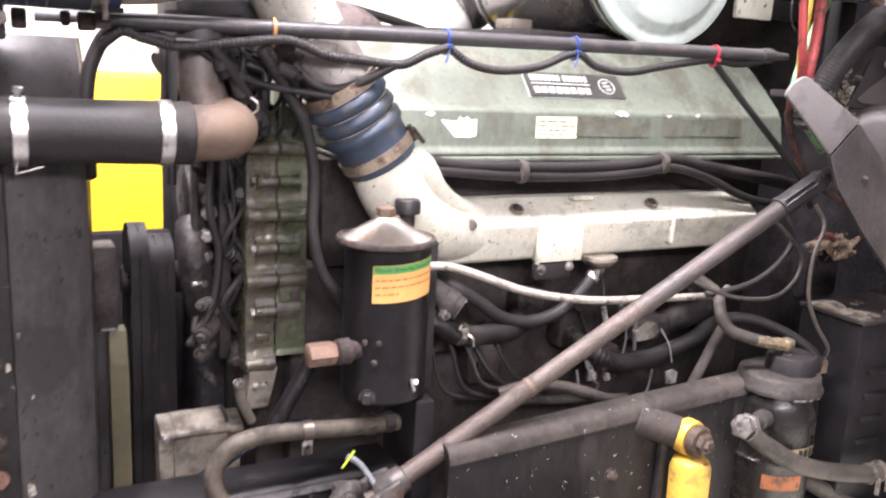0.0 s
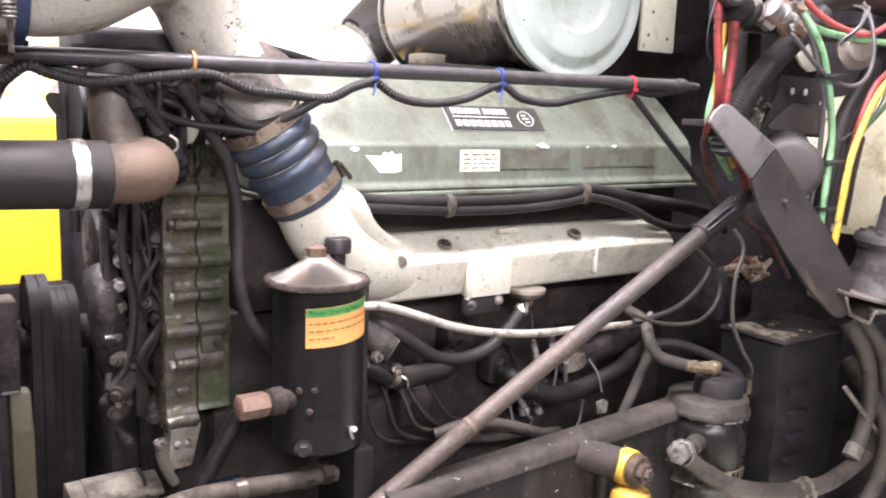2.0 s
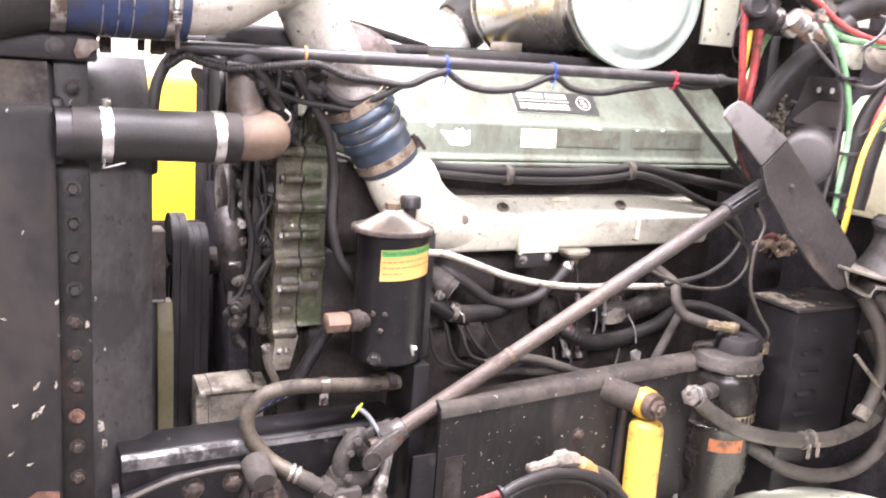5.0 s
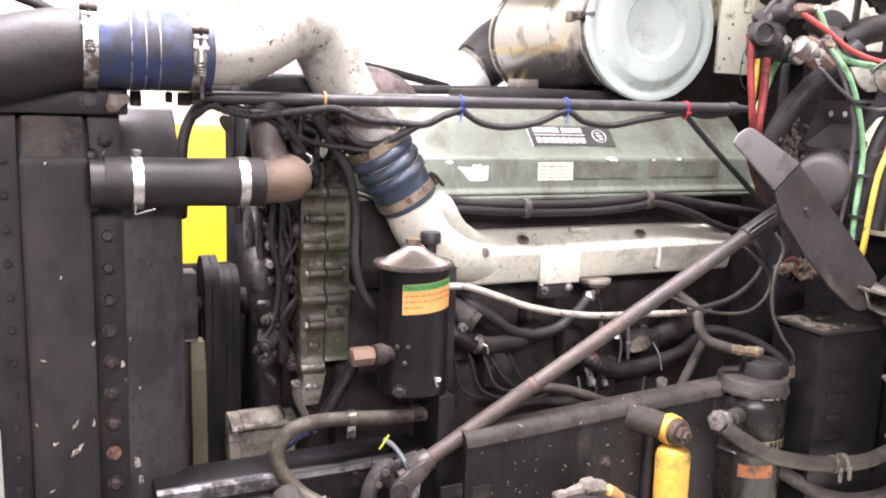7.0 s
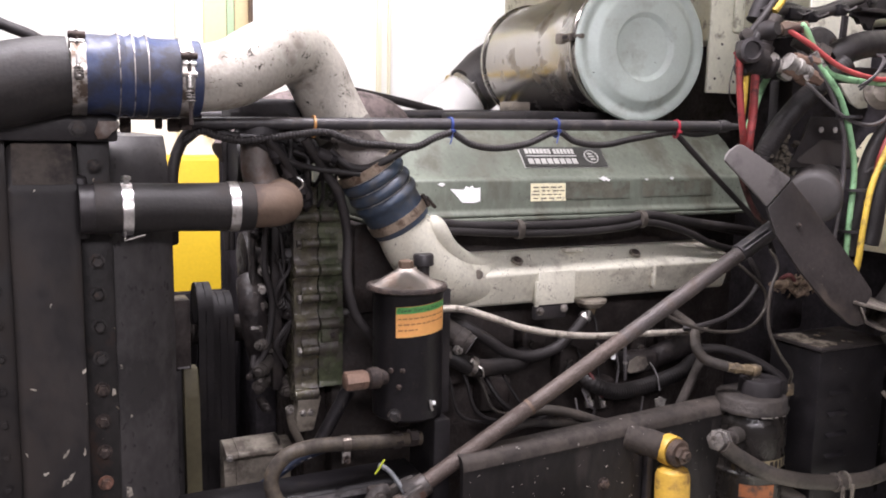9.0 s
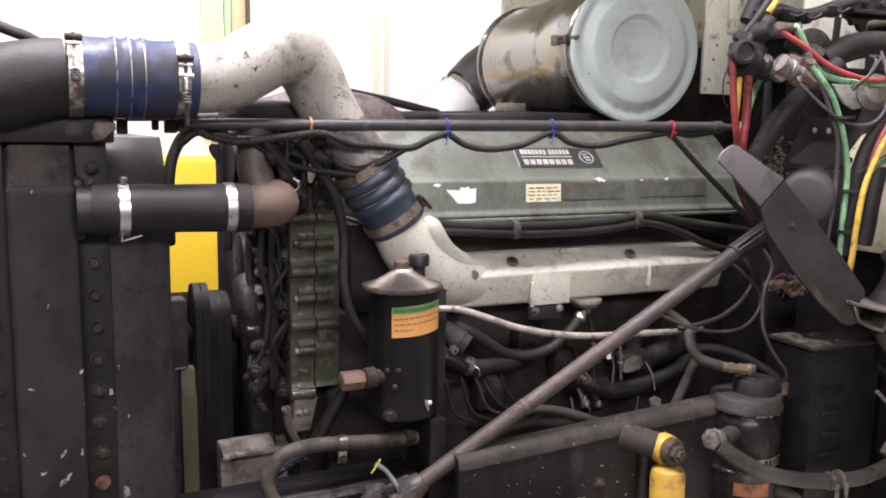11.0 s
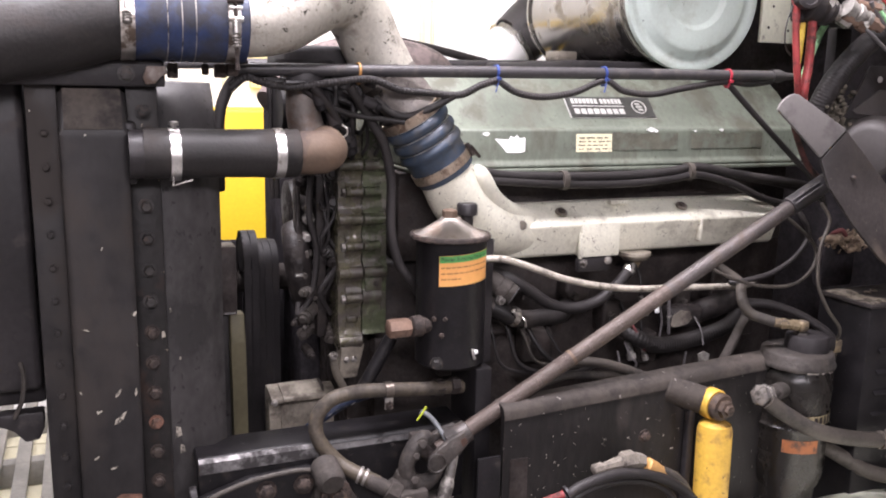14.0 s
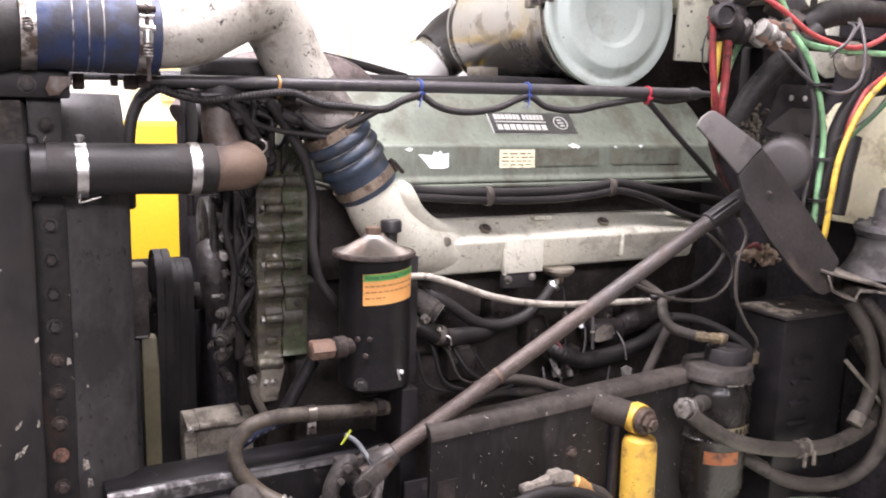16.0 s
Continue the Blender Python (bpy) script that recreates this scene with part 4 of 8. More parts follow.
def air_cleaner():
    h = radians(5)
    d = Vector((math.sin(h), math.cos(h), 0))
    o = Vector((1.287, 1.62, 1.850))
    t = thing("air_cleaner", o, "polished steel air cleaner with grey clamped lid", "air cleaner")
    part("body", lathe(o + d * 0.02, d, [(0, 0.13), (0, 0.160), (0.03, 0.160), (0.034, 0.164), (0.040, 0.160), (0.20, 0.1603), (0.34, 0.1597), (0.45, 0.1602), (0.542, 0.160), (0.546, 0.166), (0.556, 0.166), (0.560, 0.160), (0.575, 0.10)], 72), STAINLESS, t)
    part("band", band(o + d * 0.06, d, 0.1602, 0.012, 0.0012, 72), BRUSHED, t, "dull steel strap")
    part("lid", lathe(o + d * 0.022, -d, [(0, 0.166), (0, 0.1690), (0.002, 0.1712), (0.011, 0.1715), (0.0145, 0.1695), (0.0155, 0.165), (0.0150, 0.157), (0.0115, 0.152), (0.0110, 0.1455), (0.0125, 0.1425), (0.0240, 0.1285), (0.0268, 0.1245), (0.0275, 0.120), (0.0275, 0.0795), (0.0268, 0.0772), (0.0165, 0.0692), (0.0152, 0.066), (0.0152, 0)], 80), LID_GREY, t, "pale grey stamped steel lid with a recessed middle")
    lid = t.children[-1]
    for ang, r, size in ((40, 0.168, 0.008), (205, 0.150, 0.003), (300, 0.1685, 0.010), (318, 0.169, 0.005)):
        w = radians(ang)
        c = o - d * -0.006 + Vector((math.cos(w) * r, 0, math.sin(w) * r))
        part("chip", slab([c + Vector((-size, 0, -size * 0.3)), c + Vector((size * 0.2, 0, -size * 0.5)), c + Vector((size, 0, size * 0.2)), c + Vector((-size * 0.2, 0, size * 0.5))], (0, -0.0006, 0), 0), GREASE, lid, "dark paint chip")
    return t


air_cleaner()


solo("hanging_cable", tube([(-0.35, 1.9, 1.93), (-0.15, 1.9, 1.885), (-0.043, 1.9, 1.84), (0.013, 1.9, 1.818), (0.06, 1.92, 1.78), (0.08, 1.95, 1.66)], 0.011, 12, 6), RUBBER, "black cable behind the intercooler hose", "cable")

# Unseen slab added overhead so the valve cover's right end falls dark.
solo("cab_overhang", box((0.74, 1.24, 2.36), (1.6895, 3.0, 2.42), 0.01), CREAM, "cream slab out of view, added to shade the rear engine", "wall", kind="structure")


# ---- engine bay, rear ----
def column_bracket():
    t = thing("column_bracket", (1.25, 1.08, 1.3), "bent grey steel bracket on the steering column", "bracket")
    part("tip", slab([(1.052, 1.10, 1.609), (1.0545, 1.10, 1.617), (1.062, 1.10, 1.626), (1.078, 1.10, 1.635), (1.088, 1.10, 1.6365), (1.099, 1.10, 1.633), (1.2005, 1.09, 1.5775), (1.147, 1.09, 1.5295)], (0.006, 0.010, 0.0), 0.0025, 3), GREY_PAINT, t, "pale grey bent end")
    arm = part("arm", slab([(1.1475, 1.0905, 1.5275), (1.2015, 1.0905, 1.5755), (1.240, 1.085, 1.537), (1.315, 1.06, 1.448), (1.369, 1.04, 1.376), (1.369, 1.038, 1.366), (1.349, 1.035, 1.355), (1.345, 1.03, 1.318), (1.320, 1.026, 1.315), (1.298, 1.025, 1.322), (1.246, 1.035, 1.361), (1.192, 1.05, 1.420), (1.155, 1.075, 1.483)], (0.006, 0.010, -0.002), 0.0025, 3), ARM_DARK, t, "dark arm with patches of brown dust")
    part("bolt", hex_bolt((1.208, 1.0735, 1.497), (-0.25, -0.95, 0.1), 0.0035, 0.003), DARK_BOLT, arm)
    part("column_tube", lathe((1.300, 1.125, 1.537), (0.72, 0.64, 0.10), [(0, 0.0), (0, 0.038), (0.003, 0.046), (0.010, 0.0505), (0.13, 0.0510), (0.135, 0.055), (0.16, 0.055), (0.165, 0.05), (0.40, 0.05)], 40), COLUMN_GREY, t, "dusty grey column tube")
    part("foot", slab([(1.313, 1.03, 1.361), (1.51, 1.03, 1.313), (1.51, 1.03, 1.308), (1.313, 1.03, 1.355)], (0.10, 0.13, -0.004), 0.001), CHANNEL, t, "dusty beige channel foot")
    part("channel", slab([(1.330, 1.026, 1.349), (1.345, 1.026, 1.322), (1.380, 1.026, 1.308), (1.413, 1.026, 1.298), (1.425, 1.026, 1.316), (1.470, 1.026, 1.310), (1.517, 1.026, 1.301), (1.517, 1.026, 1.2965), (1.470, 1.026, 1.3055), (1.421, 1.026, 1.311), (1.411, 1.026, 1.2935), (1.378, 1.026, 1.3035), (1.341, 1.026, 1.318), (1.326, 1.026, 1.348)], (0.08, 0.12, 0), 0.0006), CHANNEL, t, "folded dusty channel")
    return t


def grey_casting():
    t = thing("pivot_casting", (1.58, 1.10, 1.33), "greasy grey bell casting with a stud on the channel", "casting")
    c = (1.58, 1.10)
    part("bell", lathe((*c, 1.318), (0, 0, 1), [(0, 0.06), (0, 0.0745), (0.006, 0.0735), (0.024, 0.063), (0.048, 0.052), (0.070, 0.047), (0.078, 0.049), (0.079, 0)], 40), BELL_GREY, t)
    fl = part("flange", lathe((*c, 1.3975), (-0.03, -0.06, 1), [(0, 0.040), (0.002, 0.050), (0.014, 0.057), (0.024, 0.055), (0.028, 0.044), (0.028, 0)], 36), CASTING, t, "grey flange with shiny worn rim")
    part("stud", lathe((1.579, 1.098, 1.4245), (0.02, 0, 1), [(0, 0.026), (0.006, 0.024), (0.045, 0.019), (0.062, 0.018), (0.070, 0.013), (0.072, 0)], 24), CASTING, fl, "tapered grey stud")
    part("cotter", tube([(1.559, 1.082, 1.452), (1.569, 1.074, 1.446), (1.581, 1.073, 1.450), (1.592, 1.076, 1.444)], 0.003, 8, 4), CLAMP, fl)
    for a in range(6):
        w = radians(60 * a + 10)
        part("nut", hex_bolt((c[0] + 0.043 * math.cos(w), c[1] + 0.043 * math.sin(w), 1.4235), (0, 0, 1), 0.006, 0.006, False), CASTING, fl)
    return t


grey_casting()


column_bracket()


def frame_box():
    t = thing("battery_box", (1.5, 1.25, 0.8), "dark dusty steel box with louvred side on the rail", "box")
    part("body", box((1.42, 1.180, 0.70), (1.62, 1.31, 1.219), 0.004), RES_BLACK, t)
    part("top", box((1.414, 1.174, 1.2195), (1.63, 1.312, 1.227), 0.003), DARK_PLATE, t, "dusty top plate")
    part("dust", slab([(x, y, 1.2272) for x, y in ((1.420, 1.182), (1.420, 1.250), (1.424, 1.300), (1.462, 1.305), (1.486, 1.292), (1.478, 1.266), (1.462, 1.246), (1.476, 1.224), (1.492, 1.204), (1.474, 1.186), (1.458, 1.194), (1.446, 1.180))], (0, 0, 0.0008), 0), PALE_DUST, t, "pale crumbling dust patch")
    rr = random.Random(4)
    for k in range(9):
        x, y, q = 1.44 + rr.uniform(0, 0.09), 1.185 + rr.uniform(0, 0.10), rr.uniform(0.004, 0.010)
        part("flake", slab([(x - q, y - q * 0.4, 1.2282), (x + q * 0.2, y - q, 1.2282), (x + q, y + q * 0.3, 1.2282), (x, y + q * 0.8, 1.2282)], (0, 0, 0.002), 0), PALE_DUST, t, "pale paint flake")
    for k in range(4):
        z = 1.13 - 0.045 * k
        part("louvre", slab([(1.45, 1.179, z), (1.51, 1.179, z), (1.51, 1.172, z - 0.007), (1.45, 1.172, z - 0.007)], (0, 0, 0.004), 0.001), RES_BLACK, t)
    return t


frame_box()
# Wall carries the shade of the bay as its own dark colour.
solo("cab_firewall", box((1.73, 0.95, 0.5), (1.79, 2.6, 1.90), 0.01), FIREWALL, "cab front wall coloured dark for the unlit bay", "wall", kind="structure")
# Upper part, out of view, is added height that blocks light from the right.
solo("cab_cowl", box((1.69, 0.9, 1.905), (1.79, 3.0, 3.1), 0.015), CREAM, "cream painted cab cowl", "wall", kind="structure")
solo("door_pillar", extrude([(1.10, 1.40), (1.10, 1.68), (1.125, 1.69), (1.31, 1.66), (1.34, 1.62), (1.34, 1.40)], 1.668, 1.729, 0.006), CREAM_SPOTTED, "cream painted sheet metal pillar with rust holes", "pillar", kind="structure")


def cream_plate():
    t = thing("mounting_plate", (1.57, 1.66, 1.75), "cream painted plate with punched holes and a hinge", "plate")
    part("plate", box((1.515, 1.655, 1.755), (1.625, 1.665, 2.2), 0.003), CREAM, t)
    h = part("hinge", box((1.585, 1.647, 1.905), (1.612, 1.6545, 2.1), 0.006, 3), CREAM, t)
    for z in (1.917, 1.94):
        part("rivet", lathe((1.598, 1.6475, z), (0, -1, 0), [(0, 0.007), (0.003, 0.006), (0.005, 0)], 12), CREAM, h)
    for x, z in ((1.538, 1.79), (1.548, 1.84), (1.556, 1.875), (1.60, 1.785)):
        part("hole", lathe((x, 1.6552, z), (0, -1, 0), [(0, 0.0035), (0.0004, 0.0035), (0.0004, 0)], 10), GREASE, t)
    part("stay", box((1.56, 1.6655, 1.76), (1.725, 1.68, 1.80), 0.003), BLACK_PAINT, t)
    return t


cream_plate()


def engine_front():
    t = thing("gear_case", (0.47, 1.55, 0.9), "green timing gear case edge with bolt bosses", "gear case")
    bosses = ((1.492, 0.0155, True), (1.443, 0.0125, False), (1.392, 0.0155, True), (1.341, 0.0125, False), (1.291, 0.0155, True), (1.242, 0.0125, False), (1.158, 0.014, True))

    def cheek(y0, z0, z1, only_big=False):
        """Outline of a column whose face swells at every bolt boss."""
        rows, n = [], 90
        for k in range(n + 1):
            z = z0 + (z1 - z0) * k / n
            out = 0.0
            for zc, r, big in bosses:
                f = abs(z - zc) / r
                if (big or not only_big) and f < 1.5:
                    out = max(out, 0.55 * r * (math.sqrt(max(0.0, 1 - (f / 1.12) ** 2)) if f < 0.98 else 0.48 * (1.5 - f) ** 2 / 0.27))
            rows.append((y0 - out, z))
        return rows + [(y0 + 0.06, z1), (y0 + 0.06, z0)]

    front = part("front_plate", join(extrude(cheek(1.503, 1.142, 1.545), 0.4325, 0.4628, 0), extrude(cheek(1.503, 1.142, 1.545, True), 0.4185, 0.4322, 0)), BLOCK_BROWN, t, "oily brown green front plate", 55)
    rear = part("rear_plate", join(extrude(cheek(1.499, 1.17, 1.553), 0.4642, 0.5005, 0), extrude(cheek(1.499, 1.17, 1.553, True), 0.5008, 0.511, 0)), BLOCK_GREEN, t, "green rear gear plate", 55)
    part("seam", box((0.4629, 1.508, 1.14), (0.4641, 1.555, 1.54), 0), GREASE, t)
    for k, (z, r, big) in enumerate(bosses):
        part("boss", lathe((0.4165 if big else 0.431, 1.4985, z), (1, 0, 0), [(0, r * 0.55), (0.0015, r * 0.74), (0.0455 if big else 0.031, r * 0.76), (0.0462 if big else 0.0317, r * 0.6)], 22), BLOCK_BROWN, front, "worn oily bolt boss")
        if k < 5:
            part("boss", lathe((0.4645, 1.4945, z), (1, 0, 0), [(0, r * 0.6), (0.0008, r * 0.74), (0.044 if big else 0.031, r * 0.74), (0.046 if big else 0.033, r * 0.5)], 22), BLOCK_GREEN, rear)
        if not big:
            part("bolt", lathe((0.4305, 1.5005, z - 0.002), (-1, 0, 0), [(0, 0.0085), (0.006, 0.0085), (0.007, 0.006), (0.007, 0)], 6), STEEL_BOLT, front)
    for z in (1.2,):
        part("lug", box((0.434, 1.4985, z - 0.007), (0.456, 1.5035, z + 0.007), 0.003), BLOCK_BROWN, front)
    part("pad", box((0.468, 1.492, 1.255), (0.502, 1.499, 1.285), 0.002), BLOCK_GREEN, rear)
    part("pad_bolt", hex_bolt((0.489, 1.492, 1.268), (0, -1, 0), 0.004, 0.003), GREASE, rear)
    foot = part("foot", slab([(0.420, 1.495, 1.150), (0.470, 1.50, 1.150), (0.455, 1.50, 1.085), (0.415, 1.495, 1.085), (0.424, 1.495, 1.12)], (0, 0.03, 0), 0.003), ALT_ALU, t, "grimy alloy foot")
    part("strut", tube([(0.398, 1.47, 1.145), (0.408, 1.48, 1.105), (0.425, 1.49, 1.07)], 0.0075, 10, 4), ALU_DARK, foot)
    part("strut_bolt", hex_bolt((0.398, 1.463, 1.145), (0, -1, 0), 0.006, 0.006), STEEL_BOLT, foot)
    for x in (0.432, 0.447):
        part("nut", hex_bolt((x, 1.4995, 1.123), (0, -1, 0), 0.0065, 0.006, False), STEEL_BOLT, foot)
    part("brace", rod((0.497, 1.425, 1.182), (0.440, 1.425, 1.085), 0.0125, 16), RES_BLACK, t, "black diagonal brace")
    part("front_cover", box((0.452, 1.565, 0.80), (0.502, 2.1, 1.55), 0.01), GREASE, t)
    return t


engine_front()


def drive():
    t = thing("belt_drive", (0.34, 1.88, 0.8), "black ribbed fan belts on greasy pulleys", "belt drive")
    up, low = (1.88, 1.205), (1.88, 0.70)
    # Dark filler boxes added to close the view behind the belts.
    part("bracket", box((0.405, 1.76, 0.66), (0.451, 2.12, 1.62), 0.006), FIREWALL, t)
    part("backing", box((0.215, 2.03, 0.60), (0.4045, 2.06, 1.262), 0.004), FIREWALL, t)
    for k in range(5):
        x = (0.290, 0.306, 0.3225, 0.338, 0.3535)[k]
        rows = []
        bm = bmesh.new()
        prof = [(0.0, 0.0), (0.0145, 0.0), (0.0125, -0.011), (0.002, -0.011)]
        n = 40
        for i in range(n):
            a = 2 * math.pi * i / n
            c, rad = ((1.809, 1.276), 0.050) if k < 2 else ((1.836, 1.249), 0.050)
            if math.sin(a) < 0:
                c, rad = low, 0.094
            rows.append([bm.verts.new((x + px, c[0] - math.cos(a) * (rad + pr), c[1] + math.sin(a) * (rad + pr))) for px, pr in prof])
        for i in range(n):
            a, b = rows[i], rows[(i + 1) % n]
            for j in range(4):
                bm.faces.new((a[j], a[(j + 1) % 4], b[(j + 1) % 4], b[j]))
        part("belt", bm, BELT, t, "black rubber belt", 30)
    part("idler_pulley", join(lathe((0.2905, 1.809, 1.276), (1, 0, 0), [(0, 0.02), (0, 0.037), (0.030, 0.037), (0.030, 0.02)], 40), lathe((0.3225, 1.836, 1.249), (1, 0, 0), [(0, 0.02), (0, 0.037), (0.046, 0.037), (0.046, 0.02)], 40)), BELT, t)
    part("crank_pulley", lathe((0.288, *low), (1, 0, 0), [(0, 0.05), (0, 0.081), (0.082, 0.081), (0.085, 0.05)], 48), BELT, t)
    for k in range(6):
        a = radians(20 + 60 * k)
        c, s = math.cos(a), math.sin(a)
        if s > 0.3:
            continue
        part("fan_blade", slab([(0.215, up[0] - c * 0.06 - s * 0.03, up[1] + s * 0.06 - c * 0.03), (0.25, up[0] - c * 0.06 + s * 0.03, up[1] + s * 0.06 + c * 0.03), (0.25, up[0] - c * 0.255 + s * 0.05, up[1] + s * 0.255 + c * 0.05), (0.212, up[0] - c * 0.255 - s * 0.05, up[1] + s * 0.255 - c * 0.05)], (0.004, 0, 0), 0.001), GREASE, t)
    part("shaft", rod((0.2885, *up), (0.46, *up), 0.03), GREASE, t)
    return t


drive()


def front_accessories():
    t = thing("water_pump", (0.4, 1.65, 1.2), "greasy black water pump with pipes and bolts", "pump")
    part("body", lathe((0.350, 1.64, 1.40), (1, 0, 0), [(0, 0.03), (0.004, 0.05), (0.03, 0.055), (0.034, 0.07), (0.09, 0.07), (0.12, 0.06)], 28), PUMP, t)
    part("lower_body", lathe((0.360, 1.62, 1.26), (1, 0, 0), [(0, 0.02), (0.003, 0.04), (0.02, 0.045), (0.022, 0.06), (0.10, 0.06)], 28), PUMP, t)
    part("neck", tube([(0.36, 1.60, 1.36), (0.355, 1.565, 1.33), (0.36, 1.56, 1.28), (0.375, 1.57, 1.22), (0.40, 1.58, 1.17)], 0.026, 16, 6), PUMP, t)
    part("rib", box((0.386, 1.535, 1.16), (0.405, 1.565, 1.47), 0.004), PUMP, t)
    part("side_rib", box((0.352, 1.555, 1.18), (0.362, 1.58, 1.47), 0.004), PUMP, t)
    rnd = random.Random(4)
    for k in range(14):
        x, z = rnd.uniform(0.352, 0.415), rnd.uniform(1.15, 1.47)
        part("bolt", hex_bolt((x, 1.548 + rnd.uniform(-0.01, 0.02), z), (rnd.uniform(-0.4, 0.1), -1, 0), rnd.uniform(0.005, 0.009), 0.012), STEEL_BOLT if k % 4 == 0 else DIRT_GREY, t, "grimy bolt")
    part("line", tube([(0.375, 1.53, 1.47), (0.37, 1.525, 1.40), (0.385, 1.53, 1.33), (0.375, 1.53, 1.25), (0.35, 1.53, 1.21), (0.352, 1.54, 1.23)], 0.006, 10, 6), RUBBER, t)
    part("clip", box((0.345, 1.53, 1.282), (0.36, 1.545, 1.287), 0.001), CLAMP, t)
    for k in range(16):
        x, z, y = rnd.uniform(0.345, 0.418), rnd.uniform(1.13, 1.50), rnd.uniform(1.520, 1.552)
        r = rnd.uniform(0.006, 0.013)
        d = (rnd.uniform(-1, 0.4), -1, rnd.uniform(-0.5, 0.5))
        part("plug", lathe((x, y, z), d, [(-0.03, r * 1.25), (0, r * 1.25), (0.001, r), (0.010, r), (0.011, r * 0.65), (0.017, r * 0.6), (0.018, 0)], 12), PUMP if k % 5 else DIRT_GREY, t, "grimy plug")
    for k in range(5):
        x, z = rnd.uniform(0.350, 0.41), rnd.uniform(1.30, 1.48)
        part("line", tube([(x, 1.55, z + 0.04), (x + rnd.uniform(-0.02, 0.02), 1.525, z), (x + rnd.uniform(-0.02, 0.02), 1.522, z - 0.05), (x + rnd.uniform(-0.015, 0.015), 1.545, z - 0.10)], rnd.uniform(0.003, 0.006), 8, 5), RUBBER, t)
    a = thing("thermostat_housing", (0.36, 1.5, 1.6), "grimy cast thermostat housing", "housing")
    part("casting", join(box((0.315, 1.455, 1.655), (0.50, 1.62, 1.70), 0.012, 3), lathe((0.348, 1.46, 1.63), (0, 0, 1), [(0, 0.037), (0.02, 0.042), (0.03, 0.05), (0.045, 0.05)], 28)), BELT, a)
    part("pulley", lathe((0.352, 1.70, 1.585), (1, 0, 0), [(0, 0.02), (0, 0.052), (0.006, 0.055), (0.012, 0.047), (0.018, 0.055), (0.024, 0.047), (0.030, 0.055), (0.034, 0.05), (0.07, 0.03), (0.12, 0.03)], 36), BELT, a)
    part("support", box((0.38, 1.52, 1.545), (0.46, 1.66, 1.66), 0.006), BELT, a)
    c = thing("alternator", (0.35, 1.6, 0.95), "dusty grey ribbed aluminium alternator body", "alternator")
    shape = [(1.615, 0.87), (1.60, 0.868), (1.585, 0.882), (1.574, 0.91), (1.568, 0.95), (1.570, 0.99), (1.578, 1.024), (1.552, 1.029), (1.547, 1.033), (1.548, 1.040), (1.560, 1.044), (1.585, 1.051), (1.602, 1.053), (1.612, 1.050), (1.615, 1.04)]
    for label, a, b, inset in (("case", 0.300, 0.322, 0.001), ("case", 0.3225, 0.408, 0.0), ("end_cover", 0.4085, 0.430, 0.008)):
        bm = extrude([(y + inset * (1 if y < 1.59 else -0.3), z + inset * (0.9 if z < 0.97 else -0.9)) for y, z in shape], a, b, 0.0015, 2)
        part(label, bm, ALT_ALU, c)
    part("bolt", hex_bolt((0.305, 1.5475, 1.034), (0, -1, 0), 0.005, 0.005), STEEL_BOLT, c)
    part("cast_rib", box((0.401, 1.556, 1.040), (0.404, 1.60, 1.0565), 0.001), GREASE, c)
    part("mount", box((0.33, 1.6145, 0.86), (0.44, 1.80, 0.93), 0.006), GREASE, c)
    return t


front_accessories()

# upper front duct and far side of the engine
solo("intake_duct", tube([(0.40, 1.95, 1.58, 0.05), (0.47, 1.98, 1.65, 0.055), (0.58, 2.0, 1.685, 0.058), (0.72, 2.0, 1.685, 0.058), (0.80, 2.0, 1.66, 0.056), (0.83, 2.02, 1.60, 0.055)], 0.055, 28, 6), COVER_RED, "brown rubber intake duct on the far side", "duct")
solo("far_pipe", tube([(0.76, 2.3, 1.765), (0.95, 2.32, 1.735), (1.15, 2.35, 1.70), (1.3, 2.35, 1.68)], 0.012, 12, 6), RUBBER, "thin black pipe behind the engine", "pipe")


def inlet_elbow():
    t = thing("air_inlet_elbow", (1.2, 2.4, 1.7), "smooth grey rubber inlet elbow with a bright clamp", "elbow")
    part("elbow", tube([(1.39, 2.20, 1.86, 0.10), (1.375, 2.27, 1.86, 0.10), (1.345, 2.35, 1.852, 0.098), (1.305, 2.395, 1.827, 0.092), (1.262, 2.40, 1.791, 0.087), (1.222, 2.40, 1.757, 0.0835)], 0.08, 36, 8), ELBOW_GREY, t)
    part("clamp", band((1.226, 2.40, 1.760), (-0.76, 0, -0.65), 0.0842, 0.016, 0.002, 40), CLAMP, t, "bright steel clamp band")
    part("screw", rod((1.205, 2.315, 1.795), (1.226, 2.315, 1.763), 0.007, 10), CLAMP, t)
    part("latch", tube([(1.19, 2.335, 1.818), (1.165, 2.33, 1.828), (1.148, 2.33, 1.825), (1.140, 2.33, 1.815)], 0.004, 8, 4), DARK_BOLT, t)
    part("intake_pipe", tube([(1.225, 2.40, 1.759, 0.079), (1.175, 2.40, 1.717, 0.078), (1.12, 2.41, 1.66, 0.076), (1.09, 2.43, 1.58, 0.076), (1.08, 2.46, 1.48, 0.076)], 0.076, 28, 6), WALL_WHITE, t, "white intake pipe")
    return t


inlet_elbow()


